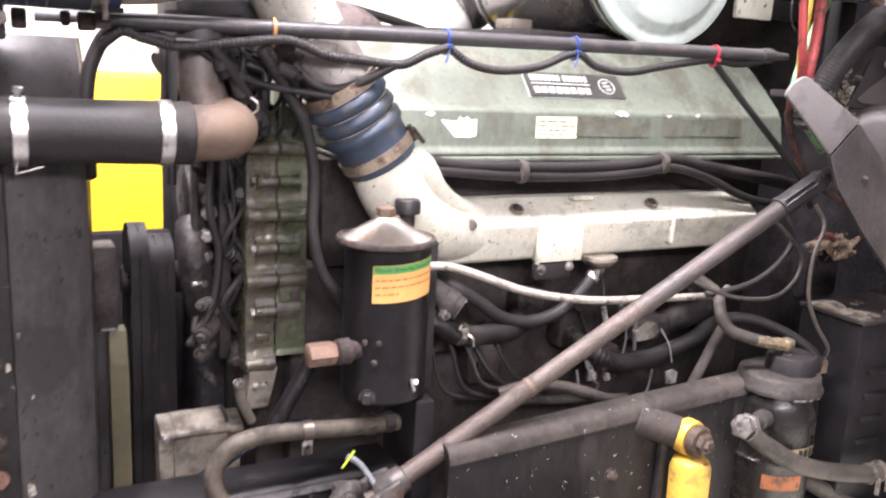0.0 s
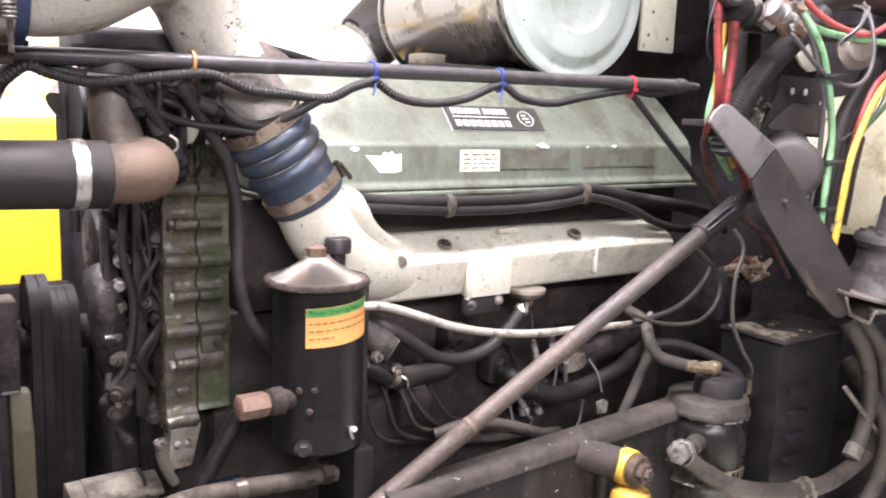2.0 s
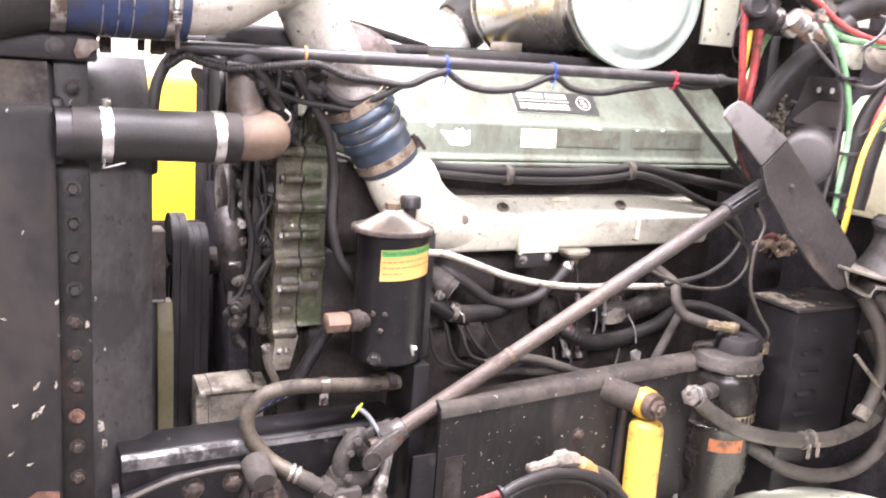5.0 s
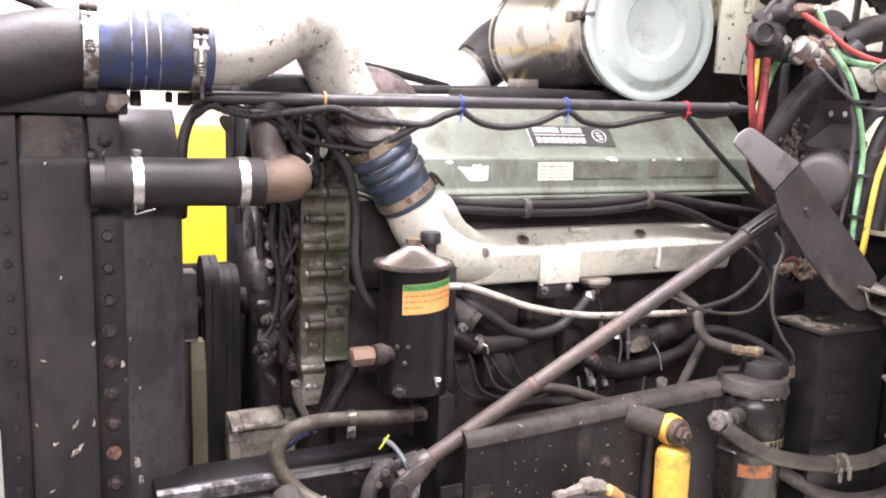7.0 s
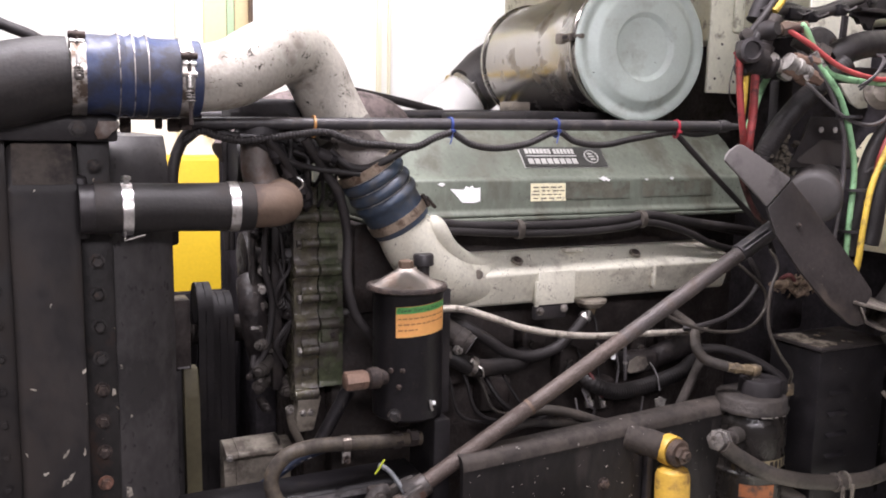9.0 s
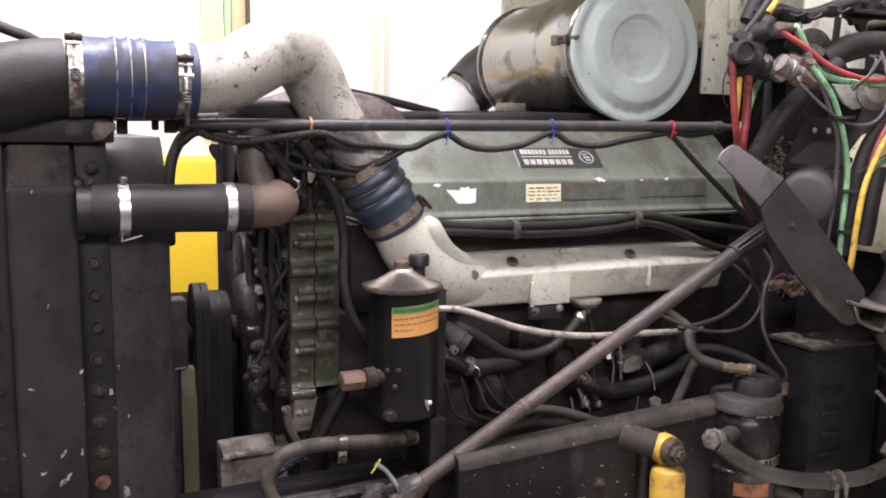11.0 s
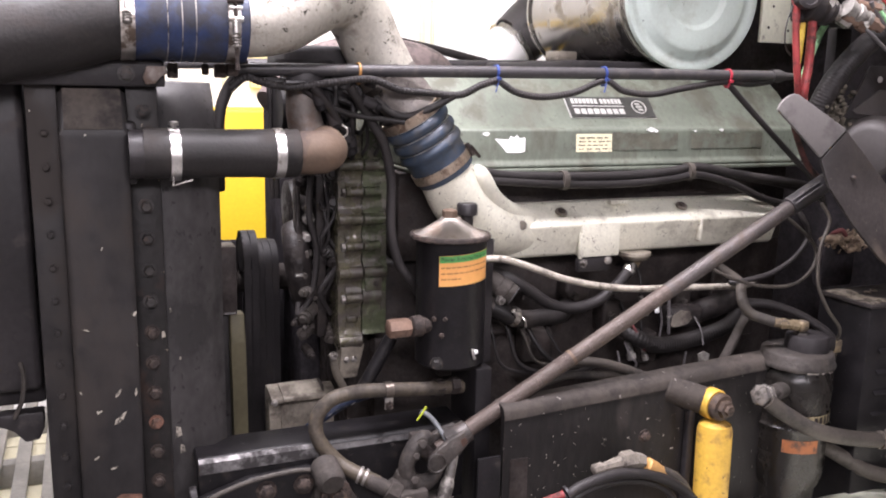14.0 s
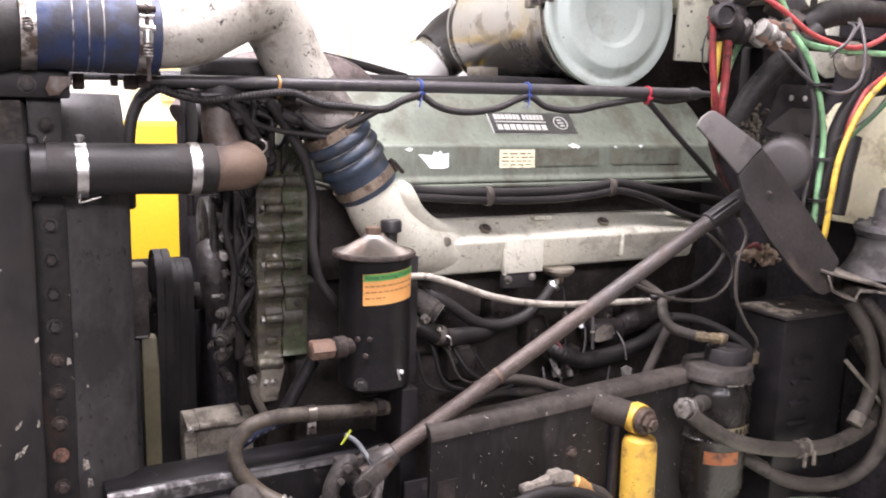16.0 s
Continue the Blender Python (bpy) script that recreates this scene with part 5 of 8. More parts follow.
def air_cleaner_details():
    t = thing("air_cleaner_stand", (1.25, 1.85, 1.68), "dark steel stand under the air cleaner", "stand")
    part("saddle", box((1.02, 1.70, 1.676), (1.44, 2.15, 1.700), 0.006), BLACK_PAINT, t)
    part("tab", box((1.035, 1.79, 1.7005), (1.088, 1.85, 1.722), 0.003), ALU_DARK, t, "grey metal tab")
    part("leg", box((1.30, 1.95, 1.40), (1.36, 2.05, 1.6755), 0.006), BLACK_PAINT, t)
    return t


air_cleaner_details()


# ---- engine details ----
def slope(x, s, lift=0.0):
    """A point on the slanted face of the valve cover."""
    return Vector((x, 1.497 + 0.063 * s - 0.743 * lift, 1.562 + 0.07 * s + 0.669 * lift))


def on_slope(x0, x1, s0, s1, lift, thick):
    bm = slab([slope(x0, s0, lift), slope(x1, s0, lift), slope(x1, s1, lift), slope(x0, s1, lift)], (0, -0.743 * thick, 0.669 * thick), 0)
    return bm


def badge():
    t = thing("engine_badge", slope(1.017, 0.5), "black metal maker's plate with raised silver marks", "badge")
    part("plate", on_slope(0.911, 1.118, 0.24, 0.80, 0.0012, 0.0018), PLATE_DARK, t)
    part("rim", on_slope(0.9088, 1.1202, 0.222, 0.818, 0.0004, 0.0006), PLATE_SILVER, t, "thin worn silver border")
    for k in range(7):
        part("mark", on_slope(0.922 + k * 0.0093, 0.929 + k * 0.0093, 0.60, 0.74, 0.003, 0.0008), PLATE_SILVER, t)
    for k in range(6):
        part("mark", on_slope(0.992 + k * 0.0090, 0.9985 + k * 0.0090, 0.60, 0.74, 0.003, 0.0008), PLATE_SILVER, t)
    part("line", on_slope(0.921, 1.046, 0.52, 0.55, 0.003, 0.0008), PLATE_SILVER, t)
    for k in range(8):
        part("block", on_slope(0.922 + k * 0.0155, 0.934 + k * 0.0155, 0.31, 0.46, 0.003, 0.0008), PLATE_SILVER, t)
    c = slope(1.084, 0.52, 0.003)
    part("emblem", tube([c + Vector((0.0165 * math.cos(w * 0.5236), 0.669 * 0.0165 * math.sin(w * 0.5236), 0.743 * 0.0165 * math.sin(w * 0.5236))) for w in range(12)], 0.0014, 8, 4, closed=True), PLATE_SILVER, t, "round silver emblem ring")
    for s0 in (0.42, 0.50, 0.58):
        part("emblem_bar", on_slope(1.076 + 0.004 * (s0 < 0.45), 1.092 - 0.004 * (s0 > 0.55), s0, s0 + 0.045, 0.003, 0.0008), PLATE_SILVER, t)
    return t


badge()


def sticker(x0, x1, z0, z1, mat, label, torn=False):
    y = 1.4822
    out = [(x0, y, z1), (x1, y + 0.0, z1), (x1, y - 0.001, z0), (x0, y - 0.001, z0)]
    if torn:
        out = [(x0, y, z1 - 0.002), (x0 + 0.03, y, z1 - 0.004), (x0 + 0.034, y, z1 + 0.003), (x0 + 0.042, y, z1), (x0 + 0.048, y, z1 + 0.004), (x0 + 0.054, y, z1 - 0.002), (x1, y, z1), (x1, y - 0.001, z0 + 0.003), (x1 - 0.012, y - 0.001, z0), (x0 + 0.026, y - 0.001, z0 + 0.001), (x0 + 0.016, y, z0 + 0.012)]
    return tagged(new("sticker", mesh_of("sticker", slab(out, (0, -0.0008, 0), 0), mat, 0)), label, "sticker", "stickers on the valve cover")


sticker(0.724, 0.790, 1.511, 1.541, WHITE_STICKER, "torn white sticker on the green valve cover", True)
card = sticker(0.906, 0.991, 1.511, 1.5475, PAPER, "worn cream paper sticker with faded print")
rnd = random.Random(11)
for row in range(4):
    x = 0.912
    while x < 0.98:
        w = rnd.uniform(0.006, 0.02)
        part("print", box((x, 1.4805, 1.5385 - row * 0.0075), (min(x + w, 0.987), 1.4812, 1.5405 - row * 0.0075), 0), DIRT_GREY, card)
        x += w + rnd.uniform(0.003, 0.007)
for x, z, s in ((0.705, 1.548, 0.009), (1.085, 1.556, 0.012), (1.098, 1.553, 0.007), (1.005, 1.548, 0.005), (1.205, 1.54, 0.006), (1.20, 1.553, 0.005), (1.27, 1.555, 0.007)):
    tagged(new("paint_chip", mesh_of("paint_chip", slab([(x - s, 1.4822, z), (x, 1.4822, z + s * 0.4), (x + s, 1.4822, z + s * 0.1), (x + s * 0.3, 1.4822, z - s * 0.5)], (0, -0.0006, 0), 0), WHITE_STICKER, 0)), "scrap of white paper stuck to the valve cover", "scrap", "scraps on the valve cover")


def manifold_details():
    t = thing("manifold_fittings", (1.0, 1.45, 1.3), "bolts, sensor and drain fitting on the intake manifold", "fittings")
    for x, z in ((0.868, 1.392), (1.163, 1.394)):
        b = part("recess", lathe((x, 1.464, z), (0, -0.45, 0.9), [(0, 0.0125), (0.004, 0.0125), (0.004, 0.009)], 20), ALU_DARK, t)
        part("bolt", lathe((x, 1.464, z), (0, -0.45, 0.9), [(0, 0.009), (0.007, 0.0085), (0.0085, 0.006), (0.0085, 0)], 6), RUST_BOLT, b, "rusty bolt")
    part("plug", lathe((0.765, 1.4355, 1.376), (0, -0.95, 0.25), [(0, 0.010), (0.004, 0.009), (0.005, 0.005), (0.005, 0)], 14), ALU_DARK, t)
    part("pad", box((0.905, 1.4385, 1.303), (0.994, 1.462, 1.372), 0.002), ALU, t, "pale machined pad")
    part("fin", box((0.901, 1.4365, 1.300), (0.9055, 1.4475, 1.352), 0.0015), ALU, t, "thin cast fin")
    part("top_lug", box((0.99, 1.470, 1.402), (1.035, 1.490, 1.4125), 0.004), ALU, t)
    s = part("sensor_plate", box((0.900, 1.440, 1.272), (0.976, 1.4555, 1.3015), 0.004), BLACK_PAINT, t, "black sensor plate")
    for x, z in ((0.911, 1.291), (0.969, 1.294)):
        part("screw", hex_bolt((x, 1.440, z), (0, -1, 0), 0.0065, 0.005), STEEL_BOLT, s)
    part("rib", box((1.199, 1.4395, 1.322), (1.206, 1.4575, 1.368), 0.0015), ALU, t, "cast rib")
    part("boss", lathe((1.045, 1.455, 1.305), (0, 0, -1), [(0, 0.034), (0.006, 0.034), (0.017, 0.024), (0.020, 0.012), (0.020, 0.0)], 26), ALT_ALU, t, "cast boss")
    part("elbow", tube([(1.045, 1.455, 1.29), (1.043, 1.448, 1.282), (1.034, 1.443, 1.276)], 0.010, 14, 4), BRASS, t, "brass elbow")
    part("hose", tube([(1.034, 1.443, 1.276), (1.017, 1.437, 1.266), (0.985, 1.438, 1.233), (0.945, 1.438, 1.209), (0.891, 1.438, 1.200), (0.838, 1.439, 1.212), (0.792, 1.440, 1.243), (0.747, 1.45, 1.271), (0.70, 1.50, 1.29)], 0.0115, 14, 8), RUBBER, t, "black drain hose")
    part("clamp", band((1.022, 1.439, 1.270), (-0.6, 0, -0.55), 0.012, 0.009, 0.0015, 20), CLAMP, t)
    part("clamp_screw", box((1.018, 1.424, 1.276), (1.026, 1.432, 1.286), 0.001), CLAMP, t)
    part("elbow_lug", join(tube([(0.640, 1.404, 1.487, 0.012), (0.652, 1.400, 1.480, 0.0185), (0.666, 1.405, 1.461, 0.0205), (0.684, 1.420, 1.438, 0.022), (0.712, 1.440, 1.415, 0.0235), (0.75, 1.460, 1.398, 0.021), (0.80, 1.478, 1.389, 0.016), (0.85, 1.49, 1.384, 0.010)], 0.015, 20, 6)), ALU, t, "cast lug on the elbow")
    part("casting_mark", box((0.60, 1.4135, 1.438), (0.606, 1.4175, 1.455), 0.001), ALU_DARK, t)
    return t


manifold_details()


def conduit(name, pts, r, label, mat=None, ribs=0.0, group="", seg=10, category="cable"):
    return solo(name, tube(pts, r, seg, 8, ribs=ribs, pitch=0.0055), mat or RUBBER, label, category, group)


conduit("wire_loom", [(0.62, 1.47, 1.478), (0.676, 1.455, 1.480), (0.736, 1.452, 1.471), (0.850, 1.452, 1.466), (0.999, 1.452, 1.465), (1.114, 1.452, 1.470), (1.189, 1.452, 1.479), (1.301, 1.452, 1.461), (1.454, 1.452, 1.439), (1.56, 1.48, 1.42)], 0.0095, "black wire loom along the valve cover", group="looms along the engine")
conduit("wire_loom", [(0.62, 1.47, 1.46), (0.686, 1.448, 1.463), (0.848, 1.446, 1.452), (0.996, 1.446, 1.449), (1.111, 1.446, 1.455), (1.186, 1.446, 1.463), (1.282, 1.446, 1.441), (1.367, 1.446, 1.408), (1.445, 1.448, 1.391), (1.55, 1.50, 1.38)], 0.008, "black wire loom along the valve cover", group="looms along the engine")
conduit("wire_loom", [(0.80, 1.47, 1.463), (0.867, 1.464, 1.466), (1.060, 1.462, 1.465), (1.193, 1.460, 1.470), (1.340, 1.458, 1.450), (1.479, 1.458, 1.425), (1.56, 1.49, 1.41)], 0.007, "thin black wire loom along the valve cover", group="looms along the engine")
for x, z in ((0.862, 1.459), (1.165, 1.470)):
    solo("cable_clip", lathe((x - 0.006, 1.452, z), (1, 0, 0), [(0, 0.010), (0, 0.0195), (0.012, 0.0195), (0.012, 0.010)], 14), RUBBER_DUSTY, "dusty clip holding the looms", "clip", "clips on the looms")
conduit("corrugated_loom", [(0.215, 1.388, 1.628), (0.235, 1.375, 1.644), (0.259, 1.371, 1.637), (0.298, 1.367, 1.630), (0.338, 1.363, 1.634), (0.378, 1.359, 1.640), (0.436, 1.362, 1.645), (0.485, 1.361, 1.629), (0.535, 1.360, 1.625), (0.593, 1.359, 1.622), (0.630, 1.357, 1.638), (0.664, 1.358, 1.649)], 0.0058, "black corrugated loom tied under the stay rod", ribs=0.0011, group="looms under the stay rod")
conduit("corrugated_loom", [(0.664, 1.358, 1.649), (0.701, 1.355, 1.628), (0.753, 1.354, 1.621), (0.817, 1.353, 1.630), (0.880, 1.353, 1.652), (0.922, 1.351, 1.634), (0.986, 1.350, 1.629), (1.053, 1.348, 1.641), (1.157, 1.348, 1.656), (1.214, 1.346, 1.652), (1.296, 1.345, 1.664)], 0.0055, "black corrugated loom tied under the stay rod", ribs=0.0011, group="looms under the stay rod")
conduit("loom_branch", [(0.338, 1.363, 1.632), (0.363, 1.373, 1.605), (0.39, 1.387, 1.570), (0.408, 1.40, 1.552)], 0.007, "black wire loom hanging beside the gear case")
conduit("loom_branch", [(0.40, 1.37, 1.635), (0.42, 1.38, 1.61), (0.448, 1.40, 1.575), (0.473, 1.405, 1.536), (0.489, 1.41, 1.467), (0.489, 1.41, 1.386), (0.504, 1.41, 1.324), (0.531, 1.41, 1.285), (0.56, 1.44, 1.25)], 0.0085, "black corrugated loom down the engine front", ribs=0.0005)
conduit("loom_branch", [(0.45, 1.39, 1.615), (0.48, 1.385, 1.59), (0.51, 1.375, 1.585), (0.545, 1.365, 1.60), (0.585, 1.36, 1.622)], 0.007, "black taped wire loom at the pipe")
conduit("loom_branch", [(0.32, 1.37, 1.63), (0.37, 1.385, 1.60), (0.42, 1.39, 1.585), (0.46, 1.385, 1.58), (0.50, 1.375, 1.575)], 0.005, "thin black wires bundled at the engine front")
conduit("loop_hose", [(0.202, 1.46, 1.46), (0.198, 1.43, 1.51), (0.197, 1.42, 1.556), (0.2015, 1.42, 1.594), (0.212, 1.42, 1.622), (0.224, 1.415, 1.641), (0.238, 1.408, 1.651), (0.254, 1.40, 1.647), (0.285, 1.39, 1.637), (0.33, 1.385, 1.632)], 0.0092, "black hose looping behind the shroud")
conduit("diagonal_cable", [(1.156, 1.347, 1.655), (1.237, 1.340, 1.585), (1.332, 1.335, 1.508), (1.397, 1.330, 1.452), (1.44, 1.34, 1.40)], 0.006, "black cable running down from the stay rod")


def connector(at, d, label="black plastic plug on the wire loom"):
    t = thing("connector", at, label, "plug", "plugs at the engine front")
    a = Vector(at)
    v = Vector(d).normalized()
    part("shell", rod(a, a + v * 0.026, 0.010, 10), BLACK_PAINT, t)
    part("collar", rod(a + v * 0.0262, a + v * 0.036, 0.0075, 10), RES_BLACK, t)
    return t


connector((0.346, 1.372, 1.628), (0.3, 0.1, -1))
connector((0.372, 1.385, 1.595), (0.4, 0.1, -1))
connector((0.402, 1.40, 1.566), (0.1, 0.1, -1))
connector((0.425, 1.38, 1.612), (1, 0, -0.4))
connector((0.44, 1.385, 1.632), (0.3, 0, 1))
for x, z in ((0.395, 1.562),):
    solo("wire_tie", tube([(x - 0.006, 1.372, z + 0.009), (x + 0.001, 1.368, z + 0.003), (x + 0.002, 1.37, z - 0.006), (x - 0.003, 1.372, z - 0.011)], 0.0016, 6, 4), CLAMP, "bright bare wire twist at the loom", "wire", "wire twists")


# black wires crowded between the coolant pipe and the gear case
rnd = random.Random(31)
for k in range(11):
    x = rnd.uniform(0.355, 0.45)
    y = rnd.uniform(1.405, 1.445)
    z0, z1 = rnd.uniform(1.60, 1.635), rnd.uniform(1.52, 1.575)
    dx = rnd.uniform(-0.02, 0.05)
    conduit("front_wire", [(x - 0.02, y, z0 + 0.01), (x, y - 0.01, z0), (x + dx * 0.4 + rnd.uniform(-0.012, 0.012), y - 0.012, (z0 * 2 + z1) / 3), (x + dx * 0.8, y, (z0 + 2 * z1) / 3), (x + dx, y + 0.02, z1), (x + dx, y + 0.05, z1 - 0.02)], rnd.uniform(0.0028, 0.0062), "black taped wire at the engine front", group="wires at the engine front", seg=8)
for a, b, r in (((0.365, 1.42, 1.625), (0.385, 1.42, 1.575), 0.013), ((0.405, 1.425, 1.56), (0.418, 1.425, 1.528), 0.014), ((0.44, 1.42, 1.60), (0.465, 1.42, 1.585), 0.012)):
    t = thing("connector", a, "black plastic plug on the wire loom", "plug", "plugs at the engine front")
    v = (Vector(b) - Vector(a)).normalized()
    part("shell", rod(a, b, r, 8), BLACK_PAINT, t)
    part("collar", rod(Vector(b) + v * 0.0003, Vector(b) + v * 0.012, r * 0.75, 10), RES_BLACK, t)
for x0 in (0.347, 0.357):
    solo("vertical_hose", tube([(x0 - 0.002, 1.75, 1.66), (x0, 1.748, 1.62), (x0 + 0.002, 1.75, 1.575), (x0, 1.75, 1.52), (x0 + 0.004, 1.76, 1.40)], 0.0065, 12, 6), RUBBER, "thin black hose behind the coolant pipe", "hose", "hoses behind the coolant pipe")


def cable_tie(x, y, z, mat, label, tail=True):
    t = thing("cable_tie", (x, y, z), label, "cable tie", "cable ties on the stay rod")
    part("loop", lathe((x - 0.002, y, z), (1, 0, 0), [(0, 0.0115), (0, 0.0135), (0.004, 0.0135), (0.004, 0.0115)], 20), mat, t)
    part("head", box((x - 0.004, y - 0.015, z - 0.014), (x + 0.004, y - 0.010, z - 0.008), 0.001), mat, t)
    if tail:
        part("tail", tube([(x, y - 0.012, z - 0.013), (x - 0.002, y - 0.013, z - 0.022), (x - 0.006, y - 0.014, z - 0.034)], 0.0014, 6, 3), mat, t)
    part("lower_loop", lathe((x - 0.002, y, z - 0.016), (1, 0, 0), [(0, 0.0062), (0, 0.0078), (0.004, 0.0078), (0.004, 0.0062)], 16), mat, t)
    return t


cable_tie(0.664, 1.3653, 1.662, TIE_BLUE, "blue plastic cable tie with a loose tail")
cable_tie(0.880, 1.3578, 1.6648, TIE_BLUE, "blue plastic cable tie round the loom")
cable_tie(1.157, 1.347, 1.6672, TIE_RED, "red plastic cable tie round the rod", False)
cable_tie(0.418, 1.3757, 1.659, TIE_ORANGE, "orange plastic cable tie round the rod", False)
solo("rod_end", lathe((1.262, 1.3428, 1.6688), (1, -0.04, 0.01), [(0, 0.0108), (0.0, 0.0125), (0.02, 0.0125), (0.035, 0.007), (0.06, 0.006)], 16), TUBE_DARK, "flattened end of the stay rod", "rod end")
solo("rod_strap", join(box((0.066, 1.352, 1.664), (0.235, 1.364, 1.670), 0.001), box((0.11, 1.345, 1.6705), (0.175, 1.37, 1.6745), 0.001), box((0.205, 1.365, 1.645), (0.222, 1.40, 1.664), 0.002), box((0.118, 1.378, 1.640), (0.1345, 1.386, 1.6635), 0.003), box((0.169, 1.378, 1.646), (0.180, 1.386, 1.6635), 0.003), box((0.187, 1.376, 1.642), (0.207, 1.386, 1.6635), 0.003)), RUST_BOLT, "rusty steel strap joining the stay rod to the radiator", "strap")

# hoses behind the reservoir
solo("braided_line", tube([(0.655, 1.40, 1.323), (0.70, 1.382, 1.324), (0.758, 1.380, 1.305), (0.827, 1.380, 1.279), (0.905, 1.380, 1.259), (1.001, 1.380, 1.245), (1.102, 1.380, 1.240), (1.270, 1.380, 1.232), (1.34, 1.42, 1.23)], 0.0065, 12, 8, ribs=0.0006, pitch=0.004), BRAID, "braided pale steel fuel line sagging along the engine", "hose")
t = thing("pipe_stub", (0.72, 1.45, 1.26), "greasy open steel pipe stub with a bright rim", "pipe")
part("pipe", lathe((0.668, 1.478, 1.300), (0.64, -0.52, -0.50), [(0, 0.019), (0.080, 0.0205), (0.082, 0.0225), (0.100, 0.0225), (0.102, 0.0205), (0.112, 0.0205), (0.112, 0.0165), (0.085, 0.016), (0.085, 0)], 26), DIRT_GREY, t)
ax = Vector((0.64, -0.52, -0.50)).normalized()
end = Vector((0.668, 1.478, 1.300)) + ax * 0.1125
part("rim", lathe(end, ax, [(0, 0.0162), (0, 0.0205), (0.0012, 0.0200), (0.0012, 0.0168)], 26), BARE_STEEL, t, "bare bright rim")
for k in range(3):
    d = Vector((0.55, 0.83, 0)).cross(ax) if k == 0 else (Vector((0.2, 0.3, 1)).cross(ax) if k == 1 else Vector((1, -0.4, 0.9)).cross(ax))
    part("web", rod(end - ax * 0.008, end - ax * 0.004 + d.normalized() * 0.0160, 0.0016, 6), STEEL_BOLT, t)
part("bracket", slab([(0.70, 1.432, 1.225), (0.735, 1.432, 1.232), (0.730, 1.432, 1.205), (0.708, 1.432, 1.205)], (0, 0.01, 0), 0.001), DIRT_GREY, t)
t = thing("coolant_branch", (0.78, 1.43, 1.19), "oily black branch hose with a worm clamp", "hose")
part("hose", tube([(0.69, 1.46, 1.225), (0.715, 1.44, 1.215), (0.745, 1.43, 1.198), (0.775, 1.43, 1.190), (0.82, 1.435, 1.188), (0.87, 1.45, 1.186), (0.93, 1.52, 1.19)], 0.0175, 16, 8), HOSE_DARK, t)
part("clamp", band((0.752, 1.43, 1.1965), (0.9, 0, -0.35), 0.0180, 0.011, 0.0016, 22), CLAMP_DULL, t, "tarnished worm clamp")
part("clamp_screw", join(box((0.742, 1.4045, 1.203), (0.756, 1.413, 1.214), 0.002), rod((0.738, 1.408, 1.211), (0.742, 1.408, 1.219), 0.0042, 8)), CLAMP_DULL, t)
part("clamp_tail", tube([(0.757, 1.4105, 1.200), (0.764, 1.406, 1.194), (0.766, 1.406, 1.180)], 0.0025, 6, 4), CLAMP_DULL, t)
part("fitting", lathe((0.700, 1.447, 1.224), (0.8, -0.3, -0.45), [(0, 0.012), (0, 0.021), (0.014, 0.021), (0.016, 0.014)], 6), DIRT_GREY, t)
part("nut", lathe((0.712, 1.418, 1.236), (0.3, -0.9, 0.1), [(0, 0.006), (0, 0.010), (0.008, 0.010), (0.009, 0.005), (0.014, 0.005), (0.014, 0)], 6), STEEL_BOLT, t)
rnd = random.Random(8)
for k in range(5):
    x = 0.70 + 0.034 * k + rnd.uniform(-0.012, 0.012)
    h = rnd.uniform(-0.02, 0.02)
    conduit("loose_wire", [(x, 1.48, 1.20 + h), (x + 0.02, 1.45, 1.15 + h), (x + 0.05 + rnd.uniform(-0.02, 0.03), 1.435, 1.10), (x + 0.10, 1.44, 1.07 + rnd.uniform(-0.025, 0.015)), (x + 0.19, 1.49, 1.05)], rnd.uniform(0.003, 0.006), "dusty dark wire low on the engine", RUBBER_DUSTY if k == 2 else RUBBER, group="loose wires low on the engine")
conduit("low_hose", [(0.83, 1.42, 1.085), (0.88, 1.405, 1.098), (0.94, 1.40, 1.09), (1.00, 1.40, 1.07), (1.06, 1.41, 1.045), (1.12, 1.43, 1.03)], 0.010, "dusty hose curving over the frame rail", RUBBER_DUSTY, category="hose")
conduit("low_hose", [(0.82, 1.43, 1.05), (0.88, 1.42, 1.065), (0.95, 1.41, 1.06), (1.03, 1.42, 1.05)], 0.008, "dusty hose curving over the frame rail", RUBBER_DUSTY, category="hose")
t = thing("lower_duct", (1.15, 1.45, 1.1), "dusty black ribbed hose under the manifold", "hose")
part("hose", tube([(1.015, 1.48, 1.15), (1.04, 1.43, 1.128), (1.088, 1.425, 1.106), (1.149, 1.43, 1.102), (1.226, 1.435, 1.110), (1.30, 1.44, 1.128), (1.38, 1.48, 1.16)], 0.0165, 18, 8, ribs=0.0011, pitch=0.007), HOSE_DARK, t)
part("cover", join(box((1.145, 1.452, 1.125), (1.24, 1.50, 1.172), 0.012, 3), lathe((1.235, 1.478, 1.15), (1, -0.05, 0.25), [(0, 0.024), (0.05, 0.026), (0.10, 0.024), (0.13, 0.02)], 20)), PUMP, t, "greasy cast cover")
part("caked_dust", slab([(1.148, 1.4515, 1.135), (1.160, 1.4515, 1.130), (1.192, 1.4515, 1.134), (1.205, 1.4515, 1.146), (1.198, 1.4515, 1.163), (1.172, 1.4515, 1.168), (1.152, 1.4515, 1.158)], (0, -0.0015, 0), 0.0005, 1), CHANNEL, t, "pale caked dust")
conduit("red_lead", [(1.03, 1.43, 1.155), (1.04, 1.42, 1.135), (1.05, 1.415, 1.12), (1.06, 1.42, 1.10)], 0.004, "dusty red lead under the manifold", DULL_RED)
